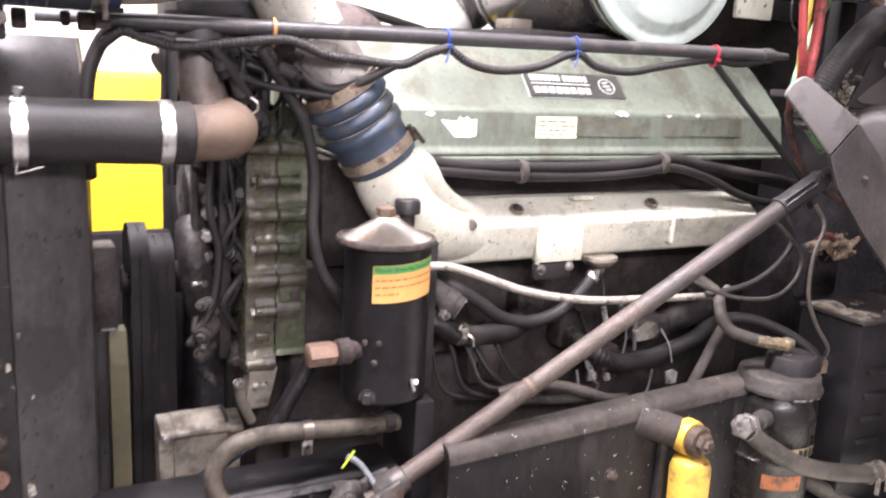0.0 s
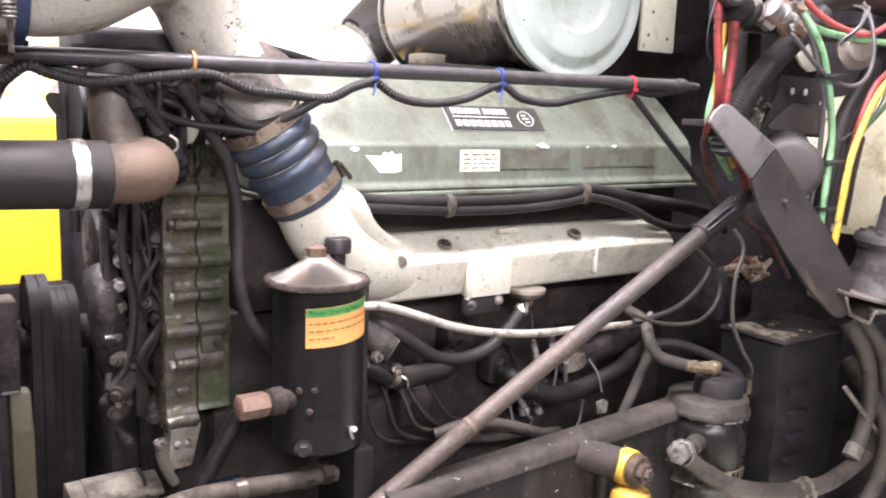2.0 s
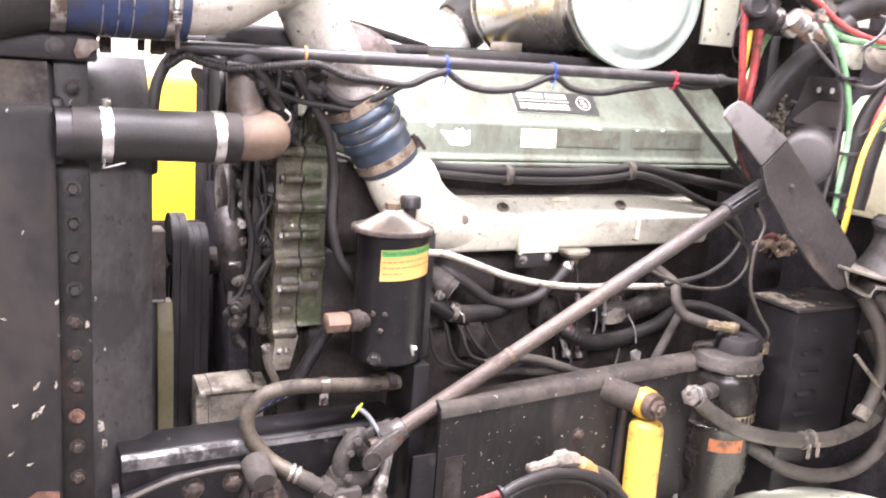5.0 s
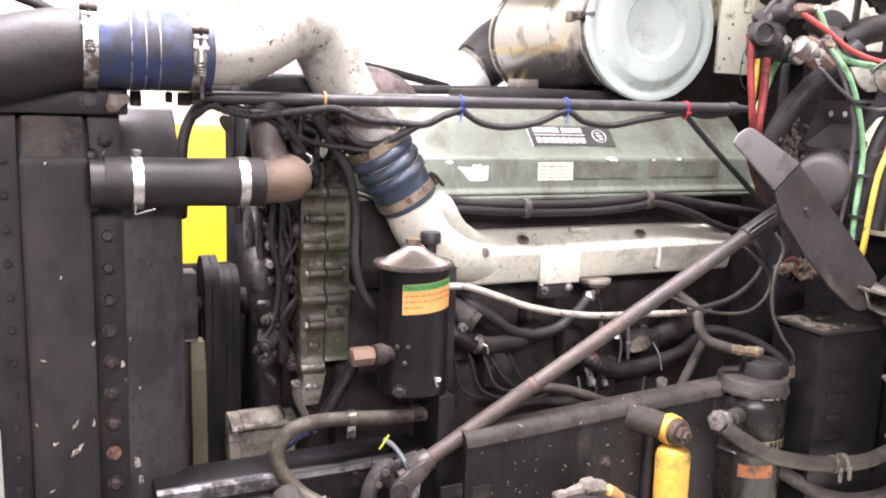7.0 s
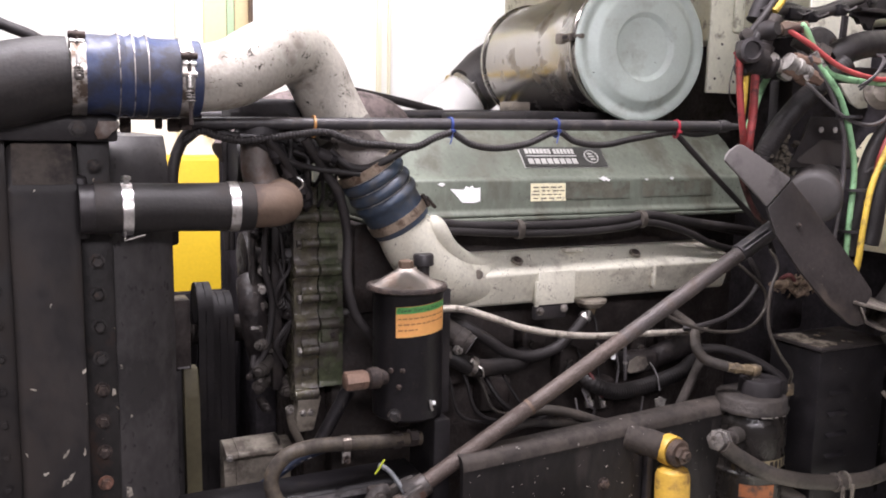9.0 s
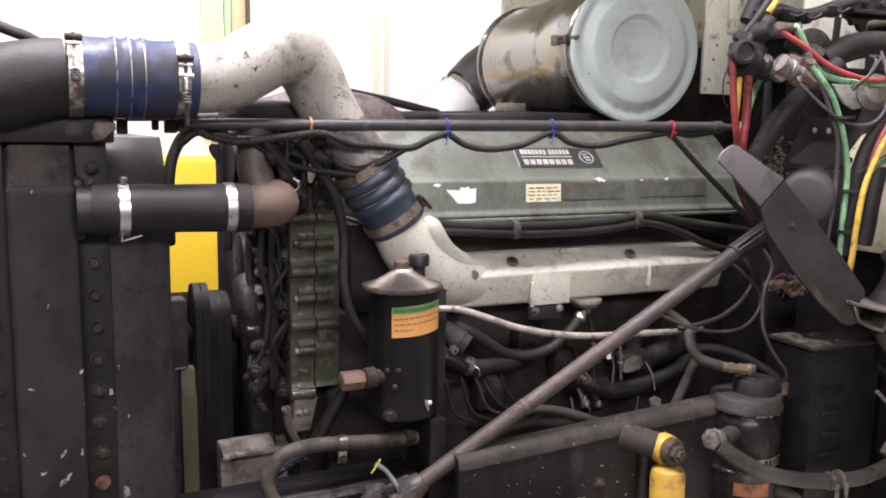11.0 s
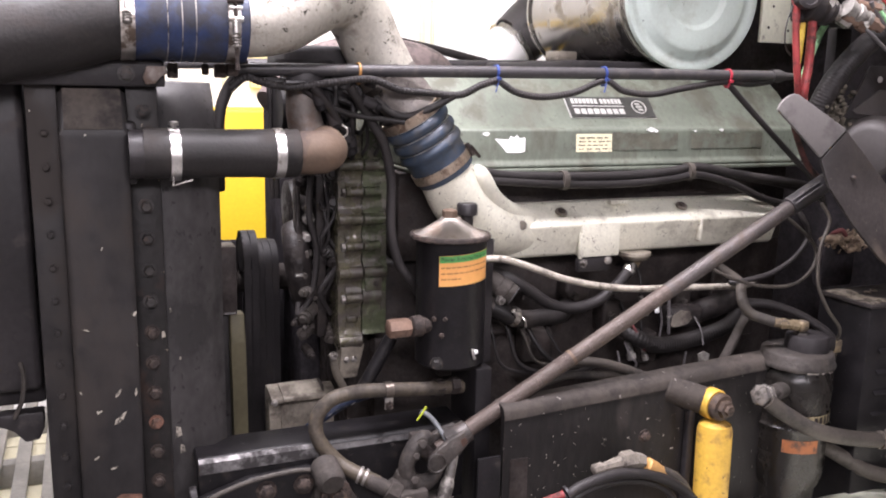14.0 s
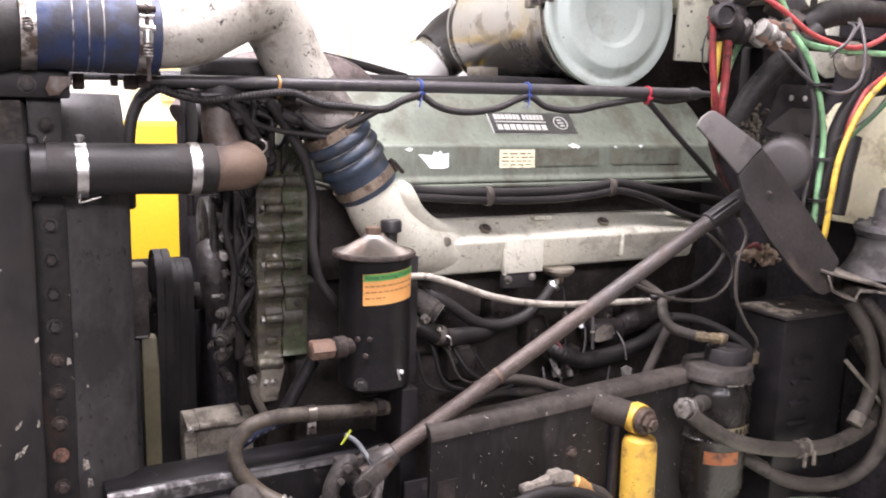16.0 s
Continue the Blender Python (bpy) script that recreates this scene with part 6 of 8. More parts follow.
for x, z, r in ((1.07, 1.175, 0.006), (1.045, 1.08, 0.007), (1.08, 1.075, 0.005)):
    t = thing("sensor", (x, 1.43, z), "small metal sensor on the engine side", "sensor", "sensors on the engine side")
    part("body", lathe((x, 1.46, z + 0.03), (0.1, -0.4, -1), [(0, r), (0.028, r), (0.03, r * 1.5), (0.042, r * 1.5), (0.044, r)], 8), STEEL_BOLT, t)
    part("lead", tube([(x, 1.46, z + 0.03), (x + 0.004, 1.47, z + 0.07), (x - 0.01, 1.48, z + 0.11)], 0.003, 6, 4), RUBBER, t)
for pts in ([(1.01, 1.42, 1.12), (1.02, 1.41, 1.09), (1.035, 1.41, 1.075), (1.03, 1.42, 1.05)], [(1.0, 1.43, 1.10), (1.005, 1.42, 1.06), (1.02, 1.42, 1.045)], [(1.17, 1.42, 1.085), (1.165, 1.42, 1.05), (1.155, 1.42, 1.03)], [(1.11, 1.45, 1.20), (1.115, 1.44, 1.15), (1.11, 1.44, 1.10)]):
    conduit("thin_wire", pts, 0.0025, "thin dusty wire on the engine side", WIRE_GREY, group="thin wires on the engine side", seg=7)
solo("strut", rod((1.285, 1.36, 1.195), (1.21, 1.36, 1.06), 0.010, 14), DIRT_GREY, "dusty steel strut behind the frame rail", "strut")
t = thing("white_tag", (1.20, 1.40, 1.09), "small white plastic tag on a wire", "tag")
part("tag", slab([(1.190, 1.40, 1.060), (1.186, 1.40, 1.083), (1.204, 1.402, 1.086), (1.217, 1.40, 1.079), (1.214, 1.40, 1.058)], (0, 0.003, 0), 0.0005, 1), CONN_GREY, t)
part("lead", tube([(1.20, 1.402, 1.10), (1.205, 1.42, 1.13), (1.21, 1.45, 1.15)], 0.002, 6, 4), WIRE_GREY, t)
t = thing("drain_stub", (1.075, 1.41, 1.19), "small white plastic drain stub beside the steering shaft", "tube")
part("tube", rod((1.073, 1.41, 1.212), (1.077, 1.408, 1.182), 0.0052, 10, 0.001), WHITE_STICKER, t)
part("collar", rod((1.0725, 1.4102, 1.2125), (1.071, 1.411, 1.225), 0.0072, 10, 0.001), BLACK_PAINT, t)
t = thing("dipstick_tube", (1.11, 1.41, 1.17), "thin dark dipstick tube with a pale band", "tube")
part("tube", rod((1.107, 1.412, 1.225), (1.112, 1.41, 1.132), 0.0035, 8), WIRE_GREY, t)
part("ring", band((1.110, 1.4108, 1.170), (0.05, 0, -1), 0.0037, 0.004, 0.0015, 10), CONN_GREY, t)
# block side castings
rnd = random.Random(21)
for k in range(9):
    x = 0.62 + 0.095 * k
    t = thing("side_casting", (x, 1.52, 1.2), "greasy dark casting on the engine side", "casting", "castings on the engine side")
    z = rnd.uniform(1.08, 1.24)
    part("pad", box((x, 1.49, z - 0.04), (x + rnd.uniform(0.04, 0.075), 1.5345, z + 0.03), 0.008, 3), GREASE, t)
    part("bolt", hex_bolt((x + 0.02, 1.49, z), (0, -1, 0), 0.008, 0.008), DIRT_GREY, t)


# ---- reservoir details ----
def wrap(x_arc, z, lift):
    """A point on the reservoir's wall; x_arc: metres round from the middle of the label."""
    a = x_arc / 0.062 + 0.08
    r = 0.062 + lift
    return Vector((0.583 - r * math.sin(-a) * 1.0 - 0.0, 1.355 - r * math.cos(a), z - 0.006 + 0.085 * x_arc))


def curved_patch(a0, a1, z0, z1, lift, n=14, tilt=0.0):
    bm = bmesh.new()
    lo = [bm.verts.new(wrap(a0 + (a1 - a0) * k / n, z0 + tilt * k / n, lift)) for k in range(n + 1)]
    hi = [bm.verts.new(wrap(a0 + (a1 - a0) * k / n, z1 + tilt * k / n, lift)) for k in range(n + 1)]
    for k in range(n):
        bm.faces.new((lo[k], lo[k + 1], hi[k + 1], hi[k]))
    return bm


def letters(text, size):
    cu = bpy.data.curves.new("letters", "FONT")
    cu.body, cu.size = text, size
    ob = bpy.data.objects.new("letters_src", cu)
    scene.collection.objects.link(ob)
    me = bpy.data.meshes.new_from_object(ob.evaluated_get(bpy.context.evaluated_depsgraph_get()))
    bm = bmesh.new()
    bm.from_mesh(me)
    bpy.data.objects.remove(ob)
    bpy.data.meshes.remove(me)
    bmesh.ops.subdivide_edges(bm, edges=[e for e in bm.edges if e.calc_length() > 0.004], cuts=1)
    return bm


def reservoir_label():
    t = thing("warning_label", (0.56, 1.29, 1.34), "orange and green printed label stuck on the reservoir", "label")
    part("sheet", curved_patch(-0.051, 0.051, 1.3105, 1.3635, 0.0006), LABEL_ORANGE, t)
    part("header", curved_patch(-0.050, 0.050, 1.3515, 1.3628, 0.0010), LABEL_GREEN, t, "green header band")
    bm = letters("Power Steering Reservoir", 0.0088)
    for v in bm.verts:
        v.co = wrap(v.co.x - 0.047, 1.3545 + v.co.y, 0.0015)
    part("lettering", bm, PLATE_DARK, t, "", 0)
    rr = random.Random(3)
    for row in range(3):
        x = -0.047
        end = 0.045 if row < 2 else -0.014
        while x < end:
            w = rr.uniform(0.004, 0.011)
            part("print", curved_patch(x, min(x + w, end), 1.3415 - row * 0.0100, 1.3440 - row * 0.0100, 0.0012, 3), LABEL_PRINT, t)
            x += w + 0.0022
    return t


reservoir_label()
t = thing("steering_reservoir_mount", (0.62, 1.40, 0.9), "black steel post and plates carrying the reservoir", "post")
part("post", box((0.612, 1.300, 0.72), (0.644, 1.41, 1.147), 0.004), RES_BLACK, t)
# Black plate added to cover the rail's end where it fades into dark.
part("side_plate", box((0.598, 1.252, 0.72), (0.643, 1.258, 1.0), 0.002), RES_BLACK, t)
part("arm", box((0.615, 1.2585, 0.76), (0.64, 1.2995, 0.80), 0.002), BLACK_PAINT, t)
part("plate", box((0.57, 1.40, 1.12), (0.69, 1.418, 1.36), 0.004), BLACK_PAINT, t)
for x, z in ((0.5355, 1.242), (0.551, 1.243), (0.546, 1.214)):
    a = math.asin((x - 0.583) / 0.062)
    part("rivet", lathe((x, 1.355 - 0.062 * math.cos(a), z), (math.sin(a), -math.cos(a), 0), [(0, 0.005), (0.003, 0.004), (0.004, 0)], 10), RUST_BOLT, t, "rusty rivet")
part("nut", hex_bolt((0.54, 1.31, 1.163), (-0.5, -1, 0), 0.009, 0.010), DARK_BOLT, t)
t = thing("brass_fitting", (0.5, 1.33, 1.22), "copper coloured square plug with a rusty collar", "fitting")
part("plug", lathe((0.456, 1.33, 1.2275), (1, 0, 0), [(0, 0.014), (0.002, 0.017), (0.036, 0.017), (0.041, 0.015)], 6), COPPER, t)
part("collar", lathe((0.4975, 1.33, 1.2275), (1, 0.05, 0), [(0, 0.013), (0.003, 0.018), (0.02, 0.019), (0.024, 0.014), (0.04, 0.014)], 20), RUST_BOLT, t)
t = thing("drain_cock", (0.615, 1.295, 1.18), "small bright valve on the reservoir", "valve")
part("body", lathe((0.607, 1.300, 1.18), (0.3, -1, 0.3), [(0, 0.004), (0.006, 0.004), (0.007, 0.002), (0.007, 0)], 10), WHITE_STICKER, t)
part("lever", tube([(0.600, 1.294, 1.188), (0.601, 1.292, 1.178), (0.604, 1.292, 1.170)], 0.003, 8, 3), CLAMP, t)

# steering pump lines
t = thing("return_hose", (0.40, 1.32, 1.05), "tan rubber return hose with crimped steel ends", "hose")
part("hose", tube([(0.60, 1.335, 1.105), (0.56, 1.33, 1.110), (0.517, 1.325, 1.114), (0.455, 1.32, 1.122), (0.395, 1.32, 1.125), (0.352, 1.32, 1.116), (0.328, 1.32, 1.085), (0.332, 1.315, 1.049), (0.361, 1.305, 1.011), (0.393, 1.28, 0.993), (0.42, 1.265, 0.981)], 0.0122, 16, 8, ribs=0.0003, pitch=0.004), HOSE_TAN, t)
part("clip", band((0.455, 1.32, 1.122), (1, 0, 0), 0.0128, 0.014, 0.0015, 20), RES_TOP, t, "steel P-clip")
part("clip_tab", box((0.448, 1.316, 1.088), (0.463, 1.320, 1.108), 0.001), STEEL_BOLT, t)
part("clip_bolt", hex_bolt((0.4555, 1.316, 1.094), (0, -1, 0), 0.005, 0.005), RUST_BOLT, t)
for x, y, z in ((0.392, 1.281, 0.9935), (0.400, 1.276, 0.990)):
    part("crimp", band((x, y, z), (0.8, -0.45, -0.35), 0.0128, 0.005, 0.0022, 18), STEEL_BOLT, t)
for x in (0.545, 0.575):
    part("ferrule", lathe((x, 1.331, 1.111), (1, 0.05, -0.1), [(0, 0.0125), (0.001, 0.0155), (0.016, 0.0155), (0.018, 0.0125)], 6), GREASE, t)
t = thing("blue_line", (0.38, 1.42, 1.03), "blue hydraulic hose with white print", "hose")
part("hose", tube([(0.50, 1.44, 1.075), (0.469, 1.43, 1.078), (0.405, 1.42, 1.067), (0.353, 1.42, 1.037), (0.302, 1.42, 1.002), (0.25, 1.43, 0.95)], 0.009, 14, 8), material("blue_rubber", (0.010, 0.018, 0.042), 0.4, 0, 0.25, 20, 160, 0.1), t)
for k in range(6):
    f = k / 6
    part("print", rod((0.345 + 0.085 * f, 1.4105, 1.036 + 0.032 * f + 0.006 * math.sin(3 * f)), (0.352 + 0.085 * f, 1.4105, 1.039 + 0.032 * f + 0.006 * math.sin(3 * f)), 0.0009, 6), WIRE_GREY, t)


# ---- front axle and chassis low down ----
t = thing("crossmember", (0.33, 1.33, 0.9), "glossy black steel crossmember with a paler edge", "beam")
part("beam", extrude([(1.320, 0.90), (1.318, 1.020), (1.321, 1.036), (1.330, 1.043), (1.40, 1.045), (1.40, 1.03), (1.335, 1.02), (1.335, 0.90)], 0.135, 0.60, 0.003, 3), RES_BLACK, t)
# Paler strips on the beam's upper front edge, thinner towards the right.
part("worn_edge", extrude([(1.3165, 1.019), (1.3195, 1.036), (1.3265, 1.0415), (1.3275, 1.0405), (1.3215, 1.035), (1.3185, 1.019)], 0.136, 0.335, 0), EDGE_PALE, t, "paler strip along the top edge")
part("thin_edge", extrude([(1.3160, 1.028), (1.3190, 1.0365), (1.3200, 1.0365), (1.3175, 1.028)], 0.3355, 0.50, 0), EDGE_PALE, t)
part("gusset", slab([(0.135, 1.300, 0.985), (0.21, 1.300, 1.008), (0.31, 1.300, 1.012), (0.345, 1.300, 1.0), (0.38, 1.300, 0.95), (0.38, 1.300, 0.80), (0.10, 1.300, 0.80), (0.10, 1.300, 0.96)], (0, 0.017, 0), 0.004, 3), RES_BLACK, t, "black gusset plate")
part("gusset_edge", tube([(0.115, 1.297, 0.965), (0.16, 1.297, 0.990), (0.22, 1.297, 1.006), (0.29, 1.297, 1.011), (0.325, 1.297, 1.005)], 0.004, 8, 6), RUBBER_DUSTY, t)
for x, z in ((0.239, 0.983), (0.301, 0.984), (0.15, 0.952)):
    part("bolt", hex_bolt((x, 1.300, z), (0, -1, 0), 0.013, 0.012), RUST_BOLT, t, "dirty hexagon bolt")
part("end_bolt", lathe((0.130, 1.31, 0.985), (-1, 0, 0), [(0, 0.02), (0.01, 0.018), (0.01, 0)], 12), BLACK_PAINT, t)
t = thing("spring_shackle", (0.345, 1.27, 0.9), "dusty spring shackle with a large pin", "shackle")
part("body", slab([(0.322, 1.285, 1.020), (0.335, 1.285, 1.028), (0.350, 1.285, 1.022), (0.372, 1.285, 0.975), (0.395, 1.285, 0.945), (0.40, 1.285, 0.85), (0.29, 1.285, 0.85), (0.30, 1.285, 0.93), (0.318, 1.285, 0.965)], (0, 0.0145, 0), 0.003), DIRT_GREY, t)
part("knuckle", lathe((0.335, 1.297, 1.012), (0.05, -1, -0.3), [(0, 0.024), (0.04, 0.024), (0.048, 0.018), (0.048, 0)], 20), DIRT_GREY, t)
part("pin", lathe((0.350, 1.285, 0.968), (0, -1, 0), [(0, 0.026), (0.012, 0.026), (0.014, 0.015), (0.03, 0.014), (0.03, 0)], 22), RUST_BOLT, t)
part("cap", lathe((0.300, 1.275, 0.905), (0, -1, 0.2), [(0, 0.05), (0.02, 0.048), (0.035, 0.03), (0.038, 0)], 22), DIRT_GREY, t)


def steering_joint():
    t = thing("steering_joint", (0.5, 1.26, 1.0), "greasy universal joint at the steering shaft end", "joint")
    axis = Vector((-0.868, 0.03, -0.496))
    part("yoke", join(
        lathe((0.592, 1.283, 1.045), axis, [(0, 0.0150), (0.002, 0.0195), (0.022, 0.0215), (0.036, 0.0275), (0.044, 0.026), (0.046, 0.012)], 24),
        slab([(0.572, 1.254, 1.054), (0.545, 1.252, 1.046), (0.520, 1.248, 1.030), (0.504, 1.246, 1.016), (0.505, 1.246, 1.000), (0.518, 1.246, 0.992), (0.533, 1.247, 0.998), (0.552, 1.250, 1.014), (0.578, 1.254, 1.026)], (0, 0.010, 0), 0.003, 3),
        slab([(0.572, 1.296, 1.054), (0.545, 1.298, 1.046), (0.520, 1.300, 1.030), (0.504, 1.302, 1.016), (0.505, 1.302, 1.000), (0.518, 1.302, 0.992), (0.533, 1.301, 0.998), (0.552, 1.300, 1.014), (0.578, 1.296, 1.026)], (0, 0.010, 0), 0.003, 3)), JOINT, t)
    part("cross", join(rod((0.517, 1.2575, 1.009), (0.517, 1.301, 1.009), 0.0115, 16), rod((0.495, 1.28, 1.028), (0.540, 1.28, 0.990), 0.0115, 16)), GREASE, t)
    part("bearing_cap", lathe((0.517, 1.2465, 1.009), (0, -1, 0), [(0, 0.0175), (0.004, 0.0175), (0.0045, 0.0150), (0.0025, 0.0140), (0.0030, 0.0110), (0.0035, 0)], 28), JOINT, t, "round bearing cap")
    part("lower_yoke", join(
        tube([(0.512, 1.270, 1.050, 0.010), (0.496, 1.266, 1.049, 0.0135), (0.480, 1.264, 1.032, 0.0145), (0.469, 1.264, 1.004, 0.0140), (0.478, 1.264, 0.978, 0.0150), (0.503, 1.265, 0.968, 0.0145), (0.524, 1.268, 0.980, 0.012), (0.533, 1.274, 0.992, 0.009)], 0.012, 16, 8),
        rod((0.478, 1.272, 0.985), (0.445, 1.280, 0.905), 0.024, 20),
        box((0.483, 1.268, 1.022), (0.509, 1.298, 1.052), 0.006, 2)), JOINT, t)
    for x, z, r in ((0.492, 1.046, 0.0075), (0.481, 1.026, 0.006), (0.479, 0.983, 0.0075)):
        part("bolt", hex_bolt((x, 1.2535, z), (-0.1, -1, 0.2), r, 0.008), DIRT_GREY, t)
    part("collar", band((0.578, 1.284, 1.037), (0.868, -0.03, 0.496), 0.0150, 0.012, 0.0045, 26), RUST_BOLT, t)
    part("rust_spot", slab([(0.560, 1.2535, 1.040), (0.572, 1.2535, 1.044), (0.578, 1.2535, 1.034), (0.568, 1.2535, 1.028)], (0, -0.0006, 0), 0), ORANGE_RUST, t, "patch of orange rust")
    return t


steering_joint()
t = thing("hydraulic_block", (0.45, 1.25, 0.95), "dusty hydraulic fitting block and hose end", "valve")
part("pipe", tube([(0.405, 1.272, 0.986), (0.425, 1.26, 0.976), (0.45, 1.255, 0.962)], 0.0135, 12, 4), DIRT_GREY, t)
part("hex", lathe((0.432, 1.258, 0.975), (0.8, -0.15, -0.55), [(0, 0.014), (0.001, 0.019), (0.022, 0.019), (0.024, 0.015)], 6), DIRT_GREY, t)
part("body", join(box((0.448, 1.235, 0.925), (0.50, 1.285, 0.968), 0.005), box((0.49, 1.24, 0.90), (0.55, 1.28, 0.945), 0.005)), DIRT_GREY, t)
for x, z in ((0.462, 0.953), (0.478, 0.938), (0.505, 0.930), (0.525, 0.915), (0.54, 0.93)):
    part("stud", hex_bolt((x, 1.236, z), (0, -1, 0), 0.007, 0.008), STEEL_BOLT if x < 0.48 else DIRT_GREY, t)
t = thing("drag_rod", (0.53, 1.24, 0.9), "worn pale steel rod below the steering joint", "rod")
part("rod", tube([(0.558, 1.268, 1.015), (0.553, 1.262, 1.003), (0.546, 1.255, 0.980), (0.537, 1.25, 0.955), (0.522, 1.245, 0.91), (0.50, 1.245, 0.86)], 0.0095, 14, 5), WORN_ROD, t)
part("sleeve", tube([(0.543, 1.2535, 0.973, 0.0105), (0.540, 1.252, 0.965, 0.0125), (0.5325, 1.249, 0.943, 0.0125), (0.527, 1.2465, 0.926, 0.0115)], 0.012, 14, 4), WORN_ROD, t)
solo("small_hose", tube([(0.508, 1.30, 1.083), (0.522, 1.295, 1.074), (0.536, 1.288, 1.055), (0.548, 1.275, 1.03), (0.552, 1.262, 1.0)], 0.0043, 10, 6), material("frosted_hose", (0.2, 0.21, 0.22), 0.3, 0, 0.2, 30, 200, 0.1), "short pale hose at the steering joint", "hose")
solo("yellow_tie", tube([(0.497, 1.29, 1.072), (0.503, 1.288, 1.081), (0.513, 1.287, 1.096)], 0.0019, 6, 3), material("neon_plastic", (0.45, 0.52, 0.05), 0.4, 0, 0.1, 30, 200, 0), "neon yellow cable tie tail", "cable tie")

# hoses in front of the rail
t = thing("brake_hose", (0.85, 1.15, 0.93), "black brake hoses with dirty fittings before the rail", "hose")
part("hose", tube([(0.55, 1.16, 0.91), (0.634, 1.155, 0.935), (0.700, 1.15, 0.950), (0.745, 1.15, 0.972), (0.811, 1.15, 0.982), (0.87, 1.15, 0.974), (0.925, 1.15, 0.952), (0.975, 1.15, 0.916), (1.005, 1.16, 0.875), (1.02, 1.18, 0.80)], 0.0095, 12, 8), RUBBER, t)
part("inner_hose", tube([(0.70, 1.17, 0.87), (0.73, 1.165, 0.93), (0.78, 1.16, 0.958), (0.85, 1.16, 0.960), (0.92, 1.165, 0.935), (0.965, 1.17, 0.89), (0.98, 1.18, 0.82)], 0.006, 10, 8), RUBBER, t)
part("red_sleeve", tube([(0.60, 1.155, 0.938), (0.655, 1.145, 0.957), (0.705, 1.142, 0.968)], 0.007, 10, 4), WIRE_RED, t, "red plastic sleeve")
part("tie", band((0.714, 1.146, 0.966), (1, 0, 0.35), 0.0105, 0.005, 0.003, 14), BLACK_PAINT, t)
f = part("fitting", join(lathe((0.775, 1.165, 0.990), (1, 0, 0.08), [(0, 0.006), (0.002, 0.009), (0.02, 0.010), (0.022, 0.007), (0.04, 0.010), (0.058, 0.012), (0.06, 0.008)], 8), lathe((0.832, 1.165, 0.996), (1, 0, 0.0), [(0, 0.012), (0.004, 0.017), (0.026, 0.018), (0.03, 0.012)], 6), lathe((0.862, 1.165, 0.995), (1, 0, -0.3), [(0, 0.010), (0.002, 0.014), (0.018, 0.014), (0.02, 0.010)], 6)), CHANNEL, t, "corroded steel fitting")
part("brass_end", lathe((0.885, 1.16, 0.986), (0.85, 0, -0.5), [(0, 0.009), (0.002, 0.0125), (0.02, 0.0125), (0.03, 0.010), (0.05, 0.009)], 10), material("amber_fitting", (0.5, 0.28, 0.10), 0.5, 0.1, 0.2, 40, 200, 0.1), t, "amber coloured end fitting")
part("pinkish_hose", tube([(0.918, 1.16, 0.968), (0.955, 1.16, 0.946), (0.99, 1.165, 0.90), (1.01, 1.18, 0.82)], 0.009, 12, 6), RUBBER_DUSTY, t)
rail = [o for o in scene.objects if o.name.startswith("frame_rail")][0]
for x, z in ((0.945, 0.993),):
    part("bolt", hex_bolt((x, 1.2505, z), (0, -1, 0), 0.0095, 0.007), RUST_BOLT, rail, "dusty rail bolt")
part("slot", box((0.66, 1.2492, 0.88), (0.695, 1.2506, 0.99), 0), GREASE, rail)
part("bracket_plate", box((1.035, 1.235, 0.78), (1.05, 1.2495, 1.085), 0.003), BLACK_PAINT, rail)
solo("fender_top", lathe((1.42, 0.93, 0.735), (0, 0, 1), [(0, 0.30), (0.06, 0.30), (0.085, 0.26), (0.095, 0.18), (0.10, 0)], 48), CREAM, "cream painted round cover low beside the wheel", "cover")


